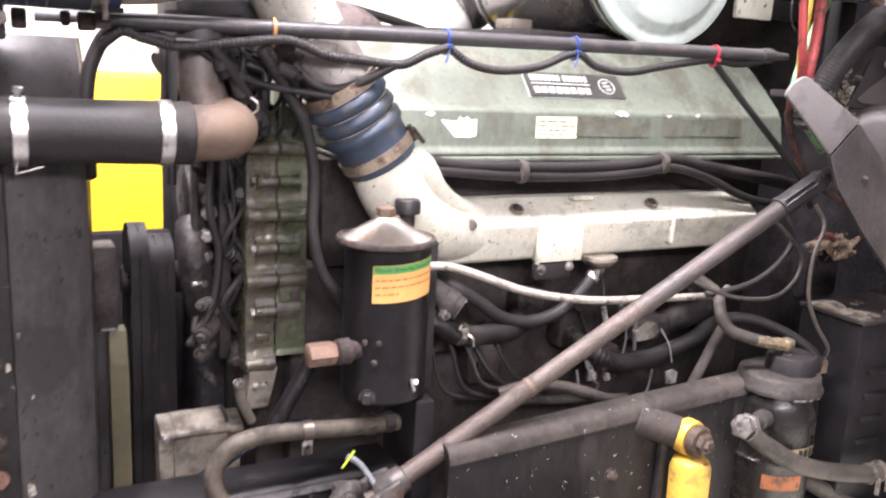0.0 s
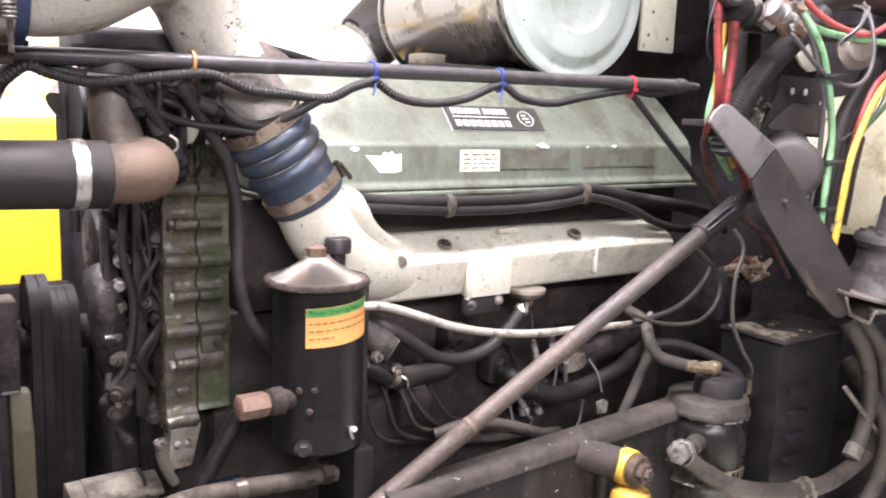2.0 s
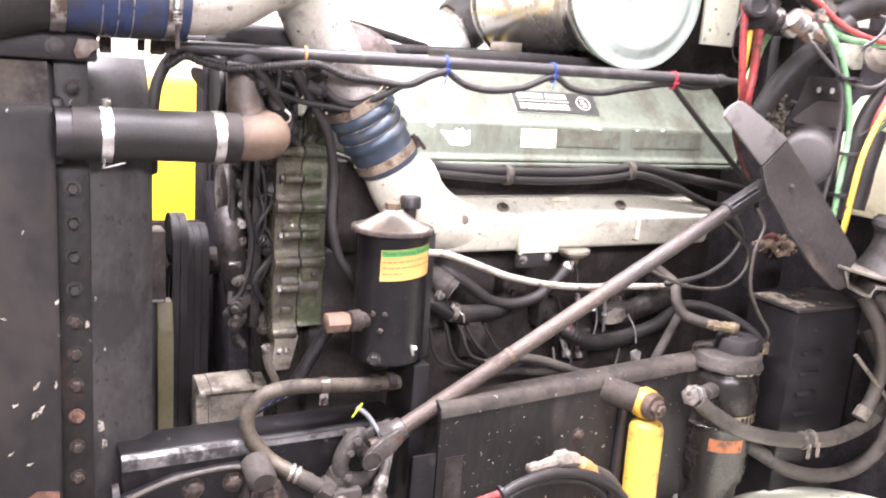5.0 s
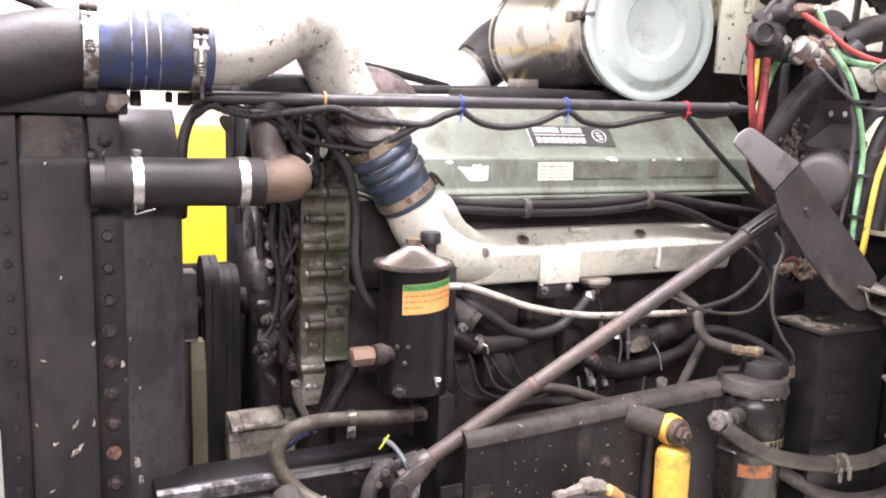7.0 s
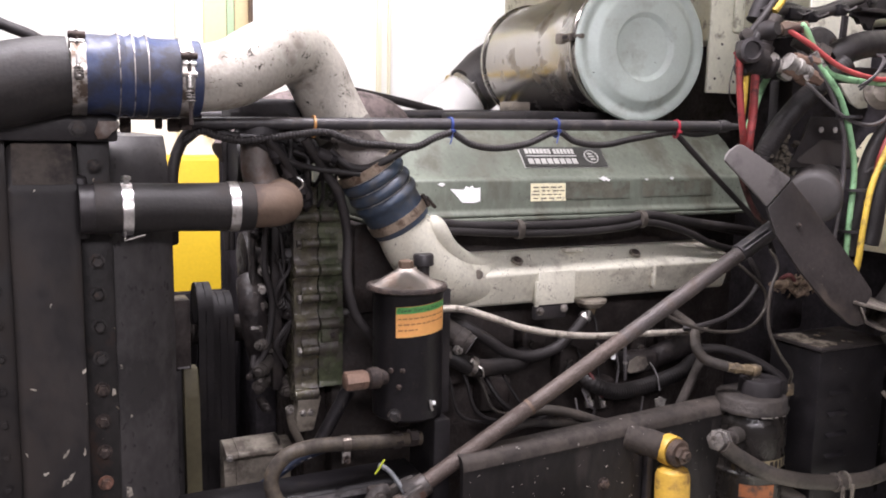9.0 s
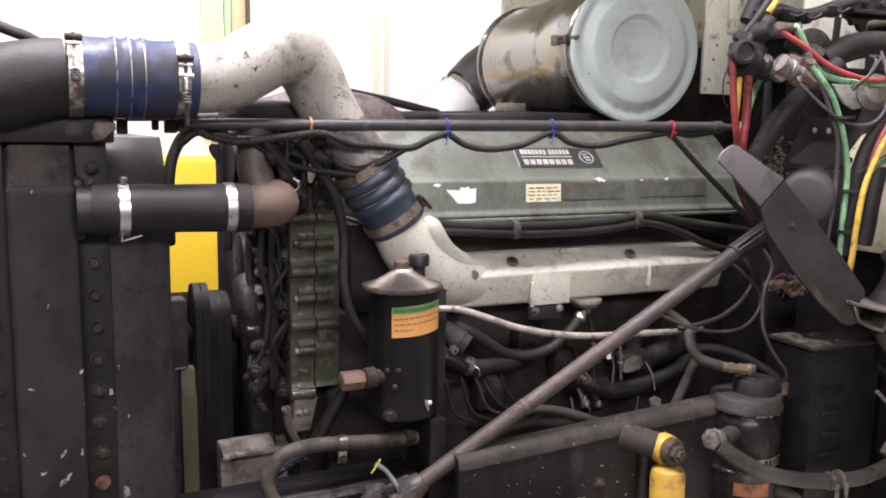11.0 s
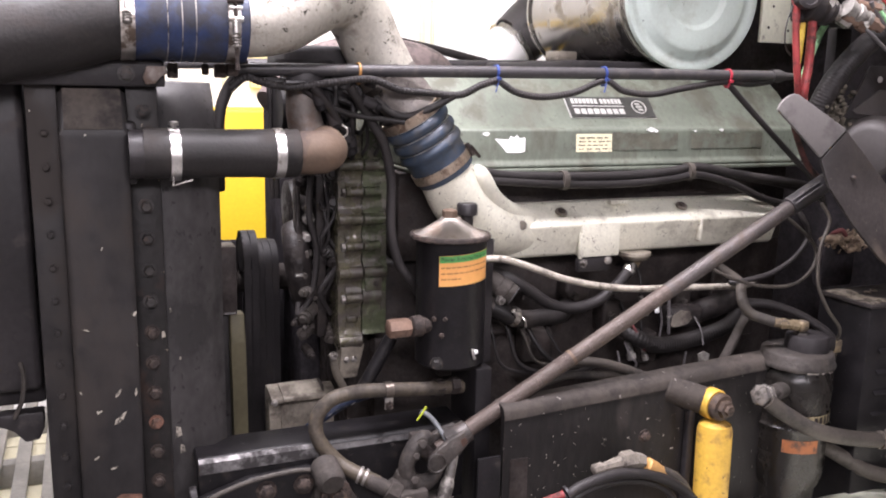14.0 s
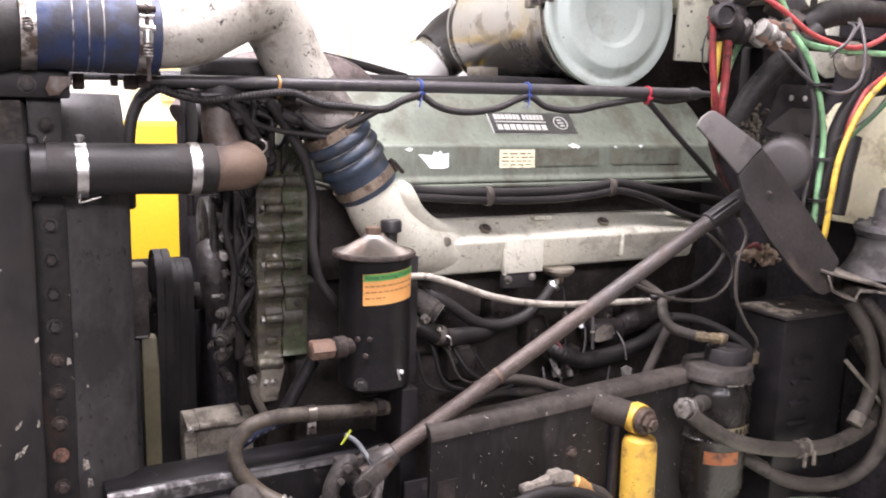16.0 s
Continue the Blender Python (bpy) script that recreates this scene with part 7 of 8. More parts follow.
# ---- fuel filter details ----
def filter_details():
    f = [o for o in scene.objects if o.name == "fuel_filter"][0]
    part("head", join(lathe((1.3125, 1.231, 1.133), (0, 0, 1), [(0, 0.043), (0.027, 0.0415), (0.0305, 0.039), (0.032, 0.030), (0.0325, 0)], 28), box((1.335, 1.205, 1.128), (1.366, 1.245, 1.158), 0.006)), BOX_BLACK, f, "sooty black pump head")
    part("inlet", lathe((1.294, 1.232, 1.158), (0, 0, 1), [(0, 0.016), (0.009, 0.015), (0.010, 0.009), (0.015, 0.009)], 6), RUBBER_DUSTY, f)
    part("elbow", join(box((1.283, 1.220, 1.171), (1.306, 1.242, 1.193), 0.006, 3), lathe((1.284, 1.232, 1.183), (-1, 0.33, 0.14), [(0, 0.0115), (0.014, 0.0115), (0.0155, 0.0095), (0.026, 0.0095), (0.027, 0.0112), (0.036, 0.0112), (0.037, 0.009), (0.05, 0.009)], 8)), BRASS, f, "dirty brass elbow")
    part("side_elbow", join(box((1.378, 1.22, 1.118), (1.40, 1.245, 1.145), 0.004), rod((1.33, 1.235, 1.130), (1.379, 1.232, 1.131), 0.009, 10)), BRASS, f)
    part("feed_hose", tube([(1.29, 1.47, 1.25), (1.25, 1.40, 1.255), (1.218, 1.33, 1.252), (1.190, 1.29, 1.230), (1.200, 1.275, 1.205), (1.232, 1.255, 1.192), (1.262, 1.246, 1.184)], 0.0105, 14, 8), RUBBER_DUSTY, f, "dusty tan feed hose")
    part("return_hose", tube([(1.205, 1.31, 1.215), (1.25, 1.295, 1.216), (1.29, 1.28, 1.206), (1.335, 1.262, 1.186), (1.372, 1.242, 1.160), (1.388, 1.234, 1.140)], 0.009, 12, 8), RUBBER, f)
    part("side_port", lathe((1.243, 1.212, 1.062), (-0.9, -0.35, 0.07), [(0, 0.016), (0.035, 0.016), (0.037, 0.011), (0.06, 0.011)], 14), DIRT_GREY, f)
    part("port_nut", lathe((1.183, 1.190, 1.067), (-0.92, -0.2, 0.12), [(0, 0.014), (0.002, 0.0205), (0.012, 0.0205), (0.014, 0.016), (0.018, 0.016), (0.019, 0.020), (0.030, 0.020), (0.032, 0.012), (0.032, 0)], 6), STEEL_BOLT, f, "dusty steel nut")
    part("band", curved_ring((1.3005, 1.2415), 0.0720, 0.993, 1.013, 4.15, 5.75), PAPER_GRIMY, f, "grimy pale label strip")
    part("orange_label", curved_ring((1.3005, 1.2415), 0.0722, 0.935, 0.962, 3.75, 4.75), LABEL_DULL, f, "faded orange label")
    for k in range(6):
        part("print", curved_ring((1.3005, 1.2415), 0.0726, 0.9955, 1.0105, 4.55 + 0.17 * k, 4.66 + 0.17 * k, 4), GREASE, f)
    big = part("drain_hose", tube([(1.168, 1.176, 1.062), (1.185, 1.172, 1.048), (1.210, 1.168, 1.031), (1.280, 1.155, 0.992), (1.380, 1.137, 0.967), (1.483, 1.125, 0.956), (1.564, 1.13, 0.955), (1.642, 1.13, 0.975), (1.686, 1.13, 1.015), (1.709, 1.13, 1.083), (1.675, 1.13, 1.181), (1.64, 1.17, 1.25)], 0.0155, 18, 8), RUBBER_DUSTY, f, "thick dusty grey hose")
    for x in (1.428, 1.455):
        part("clamp", band((x, 1.129, 0.961), (1, -0.17, -0.09), 0.0158, 0.006, 0.003, 20), CHANNEL, big)
        part("clamp_tail", box((x - 0.003, 1.105, 0.93), (x + 0.003, 1.1115, 0.961), 0.001), CHANNEL, big)
    part("ferrule", lathe((1.655, 1.13, 0.983), (0.8, 0, 0.6), [(0, 0.0155), (0.001, 0.0185), (0.022, 0.0185), (0.023, 0.014)], 8), DIRT_GREY, big)
    part("riser_hose", tube([(1.607, 1.13, 0.991), (1.633, 1.13, 1.025), (1.647, 1.13, 1.097), (1.613, 1.13, 1.187), (1.585, 1.16, 1.25)], 0.0145, 16, 6), RUBBER_DUSTY, f, "thick dusty grey hose")
    part("riser_end", lathe((1.602, 1.13, 0.985), (0.6, 0, 0.8), [(0, 0.010), (0.001, 0.017), (0.026, 0.017), (0.028, 0.014)], 8), CHANNEL, f)
    part("stay", rod((1.551, 1.13, 1.134), (1.681, 1.118, 1.018), 0.0045, 10), CHANNEL, f)
    part("lower_hose", tube([(1.36, 1.23, 0.93), (1.408, 1.20, 0.899), (1.461, 1.175, 0.868), (1.539, 1.150, 0.852), (1.613, 1.125, 0.870), (1.655, 1.10, 0.937), (1.665, 1.10, 1.05), (1.68, 1.2, 1.15)], 0.0155, 16, 8), RUBBER_DUSTY, f, "thick dusty grey hose")


LABEL_DULL = material("dull_orange_label", (0.34, 0.115, 0.04), 0.6, 0, 0.15, 30, 200, 0.05, (0.12, 0.07, 0.05), 0.35, 40)
filter_details()
conduit("earth_wire", [(1.30, 1.22, 1.43), (1.310, 1.205, 1.397), (1.288, 1.20, 1.347), (1.291, 1.20, 1.278), (1.323, 1.20, 1.223), (1.368, 1.205, 1.177), (1.388, 1.225, 1.145)], 0.0034, "grey wire hanging down to the filter", RUBBER_DUSTY)
conduit("curled_wire", [(1.105, 1.30, 1.30), (1.173, 1.295, 1.271), (1.242, 1.29, 1.253), (1.321, 1.29, 1.251), (1.374, 1.295, 1.280), (1.382, 1.30, 1.323), (1.325, 1.30, 1.372), (1.29, 1.32, 1.40)], 0.0036, "grey wire curling past the steering shaft", RUBBER_DUSTY)
conduit("curled_wire", [(1.19, 1.33, 1.255), (1.214, 1.320, 1.259), (1.291, 1.320, 1.271), (1.352, 1.320, 1.303), (1.381, 1.320, 1.344), (1.361, 1.320, 1.382), (1.34, 1.34, 1.42)], 0.0055, "black wire curling past the steering shaft", RUBBER)

# steering shaft end and crusted wiring
t = thing("shaft_clamp", (1.33, 1.246, 1.465), "slotted steel end on the steering shaft", "clamp")
part("sleeve", lathe((1.250, 1.251, 1.419), (0.868, -0.05, 0.494), [(0, 0.0158), (0.001, 0.0185), (0.10, 0.0185), (0.102, 0.012)], 22), TUBE_DARK, t)
ax, nn = Vector((0.868, -0.05, 0.494)).normalized(), Vector((-0.35, -0.75, 0.56)).normalized()
ww = ax.cross(nn).normalized()
p0 = Vector((1.250, 1.251, 1.419)) + nn * 0.0180
part("slot", slab([p0 + ax * 0.008 - ww * 0.003, p0 + ax * 0.072 - ww * 0.003, p0 + ax * 0.072 + ww * 0.003, p0 + ax * 0.008 + ww * 0.003], nn * 0.0014, 0), RES_BLACK, t, "long dark slot")
for side in (-1, 1):
    part("slot_edge", slab([p0 + ax * 0.004 + ww * side * 0.0032, p0 + ax * 0.076 + ww * side * 0.0032, p0 + ax * 0.076 + ww * side * 0.0052, p0 + ax * 0.004 + ww * side * 0.0052], nn * 0.0022, 0.0004, 1), BARE_STEEL, t, "bright worn slot edge")
part("tie", join(band((1.335, 1.246, 1.467), (0.868, -0.05, 0.494), 0.012, 0.008, 0.004, 14), tube([(1.325, 1.232, 1.475), (1.315, 1.228, 1.485), (1.30, 1.228, 1.480)], 0.0022, 6, 3)), WIRE_GREY, t, "loose grey cable tie")
part("neck", tube([(1.332, 1.246, 1.466), (1.36, 1.24, 1.482), (1.40, 1.22, 1.50)], 0.013, 14, 4), DIRT_GREY, t)
rnd = random.Random(5)
t = thing("corroded_terminals", (1.46, 1.30, 1.23), "crusted cable terminals with white corrosion", "terminal")
bm = bmesh.new()
for k in range(9):
    c = Vector((1.462 + rnd.gauss(0, 0.016), 1.30 + rnd.gauss(0, 0.008), 1.332 + rnd.gauss(0, 0.011)))
    e = c + Vector((rnd.gauss(0, 0.028), rnd.uniform(-0.02, 0.0), rnd.gauss(0, 0.02)))
    mid = (c + e) / 2 + Vector((0, 0, rnd.uniform(-0.01, 0.01)))
    r = rnd.uniform(0.004, 0.008)
    bm = join(bm, tube([(*c, r), (*mid, r * 1.3), (*e, r * 0.6)], r, 8, 4))
for k in range(60):
    c = Vector((1.462 + rnd.gauss(0, 0.020), 1.292 + rnd.gauss(0, 0.007), 1.330 + rnd.gauss(0, 0.012)))
    r = rnd.uniform(0.002, 0.005)
    bm = join(bm, lathe(c, (rnd.uniform(-1, 1), rnd.uniform(-1, 1), rnd.uniform(-1, 1)), [(0, r * 0.4), (r, r), (r * rnd.uniform(1.5, 3), r * 0.4)], 6))
crust = part("crust", bm, material("corrosion", (0.24, 0.18, 0.13), 0.9, 0, 0.4, 60, 300, 0.5, (0.10, 0.07, 0.05), 0.5, 70), t)
crust["kind"] = "stuff"
part("base", box((1.425, 1.315, 1.2275), (1.52, 1.345, 1.335), 0.012), FIREWALL, t)
conduit("red_cable", [(1.435, 1.318, 1.335), (1.432, 1.30, 1.352), (1.440, 1.289, 1.358), (1.455, 1.290, 1.345), (1.49, 1.316, 1.332)], 0.005, "grimy red battery cable behind the bracket", DULL_RED)


# ---- wiring by the cab ----
RED_GRIMY = material("soot_covered_red_wire", (0.105, 0.040, 0.036), 0.65, 0, 0.3, 30, 200, 0.1, (0.035, 0.026, 0.024), 0.45, 30)
GREEN_DARK = material("dark_green_wire", (0.05, 0.11, 0.055), 0.5, 0, 0.2, 30, 200, 0.05)
conduit("power_cable", [(1.136, 1.175, 1.80), (1.139, 1.170, 1.785), (1.143, 1.170, 1.745), (1.153, 1.170, 1.685), (1.172, 1.180, 1.638), (1.212, 1.225, 1.605), (1.235, 1.245, 1.590)], 0.0062, "thick red power cable", WIRE_RED, group="power cables")
conduit("power_cable", [(1.236, 1.246, 1.589), (1.268, 1.272, 1.563), (1.330, 1.292, 1.495), (1.40, 1.298, 1.450), (1.45, 1.298, 1.425), (1.508, 1.297, 1.396), (1.555, 1.30, 1.358), (1.605, 1.30, 1.304)], 0.0058, "grimy dull red power cable running down behind the bracket", RED_GRIMY, group="power cables")
conduit("power_cable", [(1.172, 1.165, 1.80), (1.178, 1.168, 1.737), (1.180, 1.170, 1.686), (1.181, 1.175, 1.629), (1.242, 1.22, 1.589), (1.41, 1.30, 1.533), (1.59, 1.40, 1.468)], 0.0078, "thick red power cable", WIRE_RED, group="power cables")
conduit("yellow_cable", [(1.160, 1.175, 1.80), (1.168, 1.180, 1.777), (1.170, 1.182, 1.727), (1.170, 1.185, 1.675), (1.190, 1.195, 1.629), (1.245, 1.225, 1.589), (1.40, 1.305, 1.53)], 0.0052, "dirty yellow cable between the red ones", WIRE_YELLOW)
conduit("green_cable", [(1.27, 1.215, 1.78), (1.254, 1.225, 1.740), (1.248, 1.235, 1.698), (1.246, 1.245, 1.661), (1.25, 1.255, 1.61), (1.33, 1.30, 1.57), (1.50, 1.38, 1.50)], 0.0062, "dark green cable behind the conduit", WIRE_GREEN)
solo("corrugated_conduit", tube([(1.40, 1.16, 1.79), (1.362, 1.170, 1.759), (1.320, 1.182, 1.721), (1.286, 1.195, 1.678), (1.267, 1.208, 1.635), (1.262, 1.22, 1.60), (1.268, 1.235, 1.56)], 0.0195, 18, 8, ribs=0.0007, pitch=0.0055), RUBBER, "thick black corrugated conduit", "conduit")
conduit("thin_lead", [(1.142, 1.175, 1.80), (1.128, 1.17, 1.775), (1.121, 1.17, 1.752), (1.120, 1.17, 1.73), (1.130, 1.175, 1.712), (1.146, 1.18, 1.702)], 0.0014, "hair-thin dark wire loop", RUBBER, seg=6)
conduit("air_line", [(1.255, 1.145, 1.852), (1.264, 1.14, 1.843), (1.292, 1.140, 1.806), (1.326, 1.140, 1.772), (1.373, 1.140, 1.760), (1.451, 1.140, 1.756), (1.549, 1.140, 1.756), (1.65, 1.15, 1.76)], 0.0058, "light green nylon air line", WIRE_GREEN, group="air lines")
conduit("air_line", [(1.215, 1.15, 1.845), (1.226, 1.145, 1.839), (1.275, 1.135, 1.815), (1.346, 1.130, 1.780), (1.425, 1.128, 1.764), (1.481, 1.130, 1.763), (1.553, 1.140, 1.780), (1.65, 1.16, 1.82)], 0.005, "red nylon air line", LINE_RED, group="air lines")
conduit("air_line", [(1.285, 1.13, 1.785), (1.326, 1.12, 1.742), (1.355, 1.12, 1.703), (1.379, 1.12, 1.651), (1.396, 1.12, 1.588), (1.394, 1.12, 1.502), (1.391, 1.12, 1.414), (1.395, 1.13, 1.36)], 0.0058, "light green nylon air line hanging down", WIRE_GREEN, group="air lines")
conduit("air_line", [(1.665, 1.10, 1.785), (1.562, 1.09, 1.727), (1.518, 1.09, 1.703), (1.46, 1.09, 1.654), (1.412, 1.09, 1.569), (1.396, 1.09, 1.484), (1.396, 1.095, 1.418), (1.40, 1.11, 1.36)], 0.0058, "yellow nylon air line", WIRE_YELLOW, group="air lines")
conduit("air_line", [(1.617, 1.1, 1.765), (1.573, 1.1, 1.739), (1.511, 1.1, 1.702), (1.475, 1.1, 1.678), (1.443, 1.1, 1.628), (1.428, 1.1, 1.576)], 0.0052, "dull red nylon air line", WIRE_RED, group="air lines")
conduit("grey_line", [(1.255, 1.13, 1.752), (1.265, 1.12, 1.740), (1.310, 1.115, 1.709), (1.357, 1.110, 1.684), (1.405, 1.105, 1.675), (1.451, 1.108, 1.686), (1.479, 1.112, 1.714), (1.486, 1.118, 1.757), (1.50, 1.14, 1.80), (1.52, 1.17, 1.83)], 0.0034, "grey wire loop by the fittings", WIRE_GREY, group="grey wires")
conduit("grey_line", [(1.268, 1.13, 1.795), (1.276, 1.13, 1.784), (1.318, 1.126, 1.740), (1.346, 1.122, 1.689), (1.366, 1.122, 1.64), (1.374, 1.126, 1.55), (1.366, 1.13, 1.44)], 0.0042, "grey wire by the fittings", WIRE_GREY, group="grey wires")
conduit("thick_cable", [(1.542, 1.15, 1.73), (1.532, 1.15, 1.692), (1.488, 1.15, 1.638), (1.464, 1.15, 1.584), (1.453, 1.15, 1.53), (1.441, 1.15, 1.476), (1.434, 1.15, 1.421)], 0.0145, "thick taped black cable beside the cab")
conduit("thick_cable", [(1.567, 1.155, 1.726), (1.557, 1.155, 1.688), (1.516, 1.155, 1.633), (1.491, 1.155, 1.584), (1.48, 1.155, 1.529), (1.468, 1.155, 1.474), (1.461, 1.155, 1.419)], 0.0125, "thick taped black cable beside the cab")
conduit("thick_cable", [(1.529, 1.16, 1.594), (1.515, 1.16, 1.528), (1.508, 1.16, 1.473), (1.501, 1.16, 1.439)], 0.022, "thick taped black cable beside the cab")
for x, y, z in ((1.402, 1.118, 1.552), (1.398, 1.118, 1.474), (1.36, 1.112, 1.688)):
    solo("tie_band", band((x, y, z), (0, 0.05, 1), 0.021, 0.005, 0.002, 18), BLACK_PAINT, "black cable tie round the lines", "cable tie", "ties on the air lines")
for pts in ([(1.40, 1.13, 1.745), (1.415, 1.11, 1.765), (1.43, 1.11, 1.782), (1.45, 1.12, 1.80), (1.47, 1.15, 1.81)], [(1.405, 1.13, 1.74), (1.42, 1.11, 1.766), (1.44, 1.11, 1.79), (1.462, 1.12, 1.805), (1.48, 1.15, 1.81)], [(1.44, 1.13, 1.585), (1.48, 1.12, 1.61), (1.54, 1.13, 1.635), (1.60, 1.15, 1.66), (1.70, 1.2, 1.69)]):
    conduit("thin_wire", pts, 0.0022, "thin pale wire by the cab", WIRE_GREY, group="thin wires by the cab", seg=6)


def fitting(at, d, r, n, mat, label="dirty threaded air fitting"):
    t = thing("air_fitting", at, label, "fitting", "air fittings by the cab")
    a, v = Vector(at), Vector(d).normalized()
    part("nut", lathe(a, v, [(0, r * 0.7), (0.001, r), (n * 0.35, r), (n * 0.37, r * 0.75)], 6), mat, t)
    part("barrel", lathe(a + v * n * 0.375, v, [(0, r * 0.75), (n * 0.3, r * 0.72), (n * 0.32, r * 0.85), (n * 0.6, r * 0.85), (n * 0.62, r * 0.5)], 16), mat, t)
    return t


fitting((1.232, 1.15, 1.845), (-1, 0.2, -0.25), 0.013, 0.05, RUST_PIPE, "rusty brown air fitting")
fitting((1.27, 1.145, 1.848), (-1, 0.2, -0.05), 0.011, 0.04, RUST_PIPE, "rusty brown air fitting")
fitting((1.292, 1.135, 1.783), (-0.95, 0.2, 0.15), 0.0135, 0.05, COPPER, "brown copper air fitting")
fitting((1.263, 1.13, 1.75), (-0.85, 0.2, 0.45), 0.0105, 0.05, COPPER, "copper coloured air fitting")
fitting((1.243, 1.145, 1.762), (-0.8, 0.3, 0.5), 0.017, 0.06, STEEL_BOLT, "bright grey connector with tape")
fitting((1.30, 1.13, 1.775), (-0.5, 0.2, 0.8), 0.010, 0.035, STEEL_BOLT, "dull steel air fitting")
fitting((1.345, 1.16, 1.80), (-0.7, 0.3, 0.4), 0.018, 0.07, DIRT_GREY)


def valve_stack():
    t = thing("air_valve", (1.2, 1.2, 1.8), "grimy black air valve block with ports", "valve")
    part("block", join(lathe((1.160, 1.172, 1.79), (1, -0.1, -0.25), [(0, 0.018), (0.006, 0.027), (0.026, 0.028), (0.030, 0.023), (0.040, 0.021), (0.044, 0.025), (0.054, 0.024), (0.058, 0.016)], 20), box((1.150, 1.168, 1.758), (1.192, 1.20, 1.822), 0.010, 3), lathe((1.185, 1.172, 1.79), (0.25, 0, 1), [(0, 0.024), (0.022, 0.024), (0.025, 0.019), (0.040, 0.018), (0.042, 0.013)], 18)), BOX_BLACK, t)
    part("port", lathe((1.150, 1.165, 1.80), (-0.35, -1, 0), [(0, 0.012), (0.002, 0.022), (0.022, 0.022), (0.024, 0.016), (0.018, 0.014), (0.018, 0)], 22), BLACK_PAINT, t, "black round port")
    part("neck", lathe((1.19, 1.17, 1.835), (0.2, -1, 0.2), [(0, 0.02), (0.02, 0.018), (0.03, 0.012), (0.03, 0)], 16), BOX_BLACK, t)
    part("cap", lathe((1.146, 1.17, 1.826), (-0.3, -1, 0.3), [(0, 0.010), (0.014, 0.011), (0.016, 0)], 12), DIRT_GREY, t)
    part("arm", tube([(1.20, 1.20, 1.86), (1.22, 1.20, 1.90), (1.26, 1.21, 1.94), (1.32, 1.22, 1.97)], 0.016, 14, 6), BOX_BLACK, t)
    part("plate", box((1.225, 1.196, 1.76), (1.72, 1.24, 1.79), 0.006), BOX_BLACK, t)
    part("post", box((1.31, 1.235, 1.60), (1.35, 1.26, 1.7595), 0.006), BOX_BLACK, t)
    return t


valve_stack()
t = thing("taped_connector", (1.24, 1.13, 1.77), "pale grey ribbed connector with loose tape on the valve", "connector")
part("barrel", lathe((1.219, 1.138, 1.785), (0.9, -0.08, -0.38), [(0, 0.012), (0.001, 0.0165), (0.010, 0.0165), (0.011, 0.0145), (0.022, 0.0150), (0.023, 0.0170), (0.031, 0.0170), (0.032, 0.0140), (0.046, 0.0135), (0.047, 0.0150), (0.055, 0.0148), (0.056, 0.010)], 18), CONN_GREY, t)
part("hex", lathe((1.2702, 1.1333, 1.7632), (0.9, -0.08, -0.38), [(0, 0.010), (0.001, 0.0125), (0.016, 0.0125), (0.018, 0.009), (0.032, 0.0085), (0.033, 0.006)], 6), COPPER, t, "brown hexagon nut")
part("tape", slab([(1.242, 1.118, 1.760), (1.251, 1.116, 1.761), (1.253, 1.116, 1.752), (1.248, 1.115, 1.749), (1.242, 1.116, 1.753)], (0, -0.0012, 0), 0), CONN_GREY, t, "scrap of white tape")
solo("upper_hose", tube([(1.40, 1.20, 1.800), (1.44, 1.185, 1.822), (1.50, 1.18, 1.835), (1.60, 1.19, 1.838), (1.71, 1.22, 1.845)], 0.026, 24, 6, ribs=0.0005, pitch=0.02), RUBBER, "thick black hose to the cab", "hose")
solo("wall_cowl", slab([(1.525, 1.362, 2.02), (1.525, 1.362, 1.852), (1.60, 1.362, 1.842), (1.628, 1.362, 1.80), (1.632, 1.362, 1.768), (1.652, 1.362, 1.747), (1.672, 1.362, 1.728), (1.700, 1.362, 1.716), (1.7275, 1.362, 1.719), (1.7275, 1.362, 2.02)], (0, 0.006, 0), 0.001), CREAM_OLD, "cream painted cab sheet behind the wiring with a torn edge", "wall", kind="structure")
t = thing("flange_plate", (1.42, 1.22, 1.83), "dusty dark grey round flange with a bolt", "flange")
part("disc", lathe((1.405, 1.235, 1.818), (-0.15, -1, 0.05), [(0, 0.03), (0, 0.047), (0.006, 0.048), (0.012, 0.045), (0.014, 0.03), (0.010, 0.02), (0.010, 0)], 32), COLUMN_GREY, t)
part("bolt", hex_bolt((1.432, 1.219, 1.834), (-0.15, -1, 0.05), 0.0085, 0.009), RUST_BOLT, t)
t = thing("cowl_bracket", (1.58, 1.2, 1.9), "black sooty bracket with a ragged lower edge under the cowl", "bracket")
part("plate", slab([(1.452, 1.20, 1.99), (1.455, 1.20, 1.887), (1.472, 1.20, 1.884), (1.478, 1.20, 1.872), (1.492, 1.20, 1.878), (1.50, 1.20, 1.864), (1.513, 1.20, 1.861), (1.520, 1.20, 1.884), (1.545, 1.20, 1.889), (1.60, 1.20, 1.891), (1.68, 1.20, 1.90), (1.68, 1.20, 1.99)], (0, 0.010, 0), 0.0015), BOX_BLACK, t)
part("fold", box((1.452, 1.178, 1.893), (1.68, 1.1995, 1.901), 0.002), BOX_BLACK, t)
for x in (1.503, 1.556, 1.60):
    part("bolt", hex_bolt((x, 1.1995, 1.919), (0, -1, 0), 0.009, 0.007), DARK_BOLT, t)
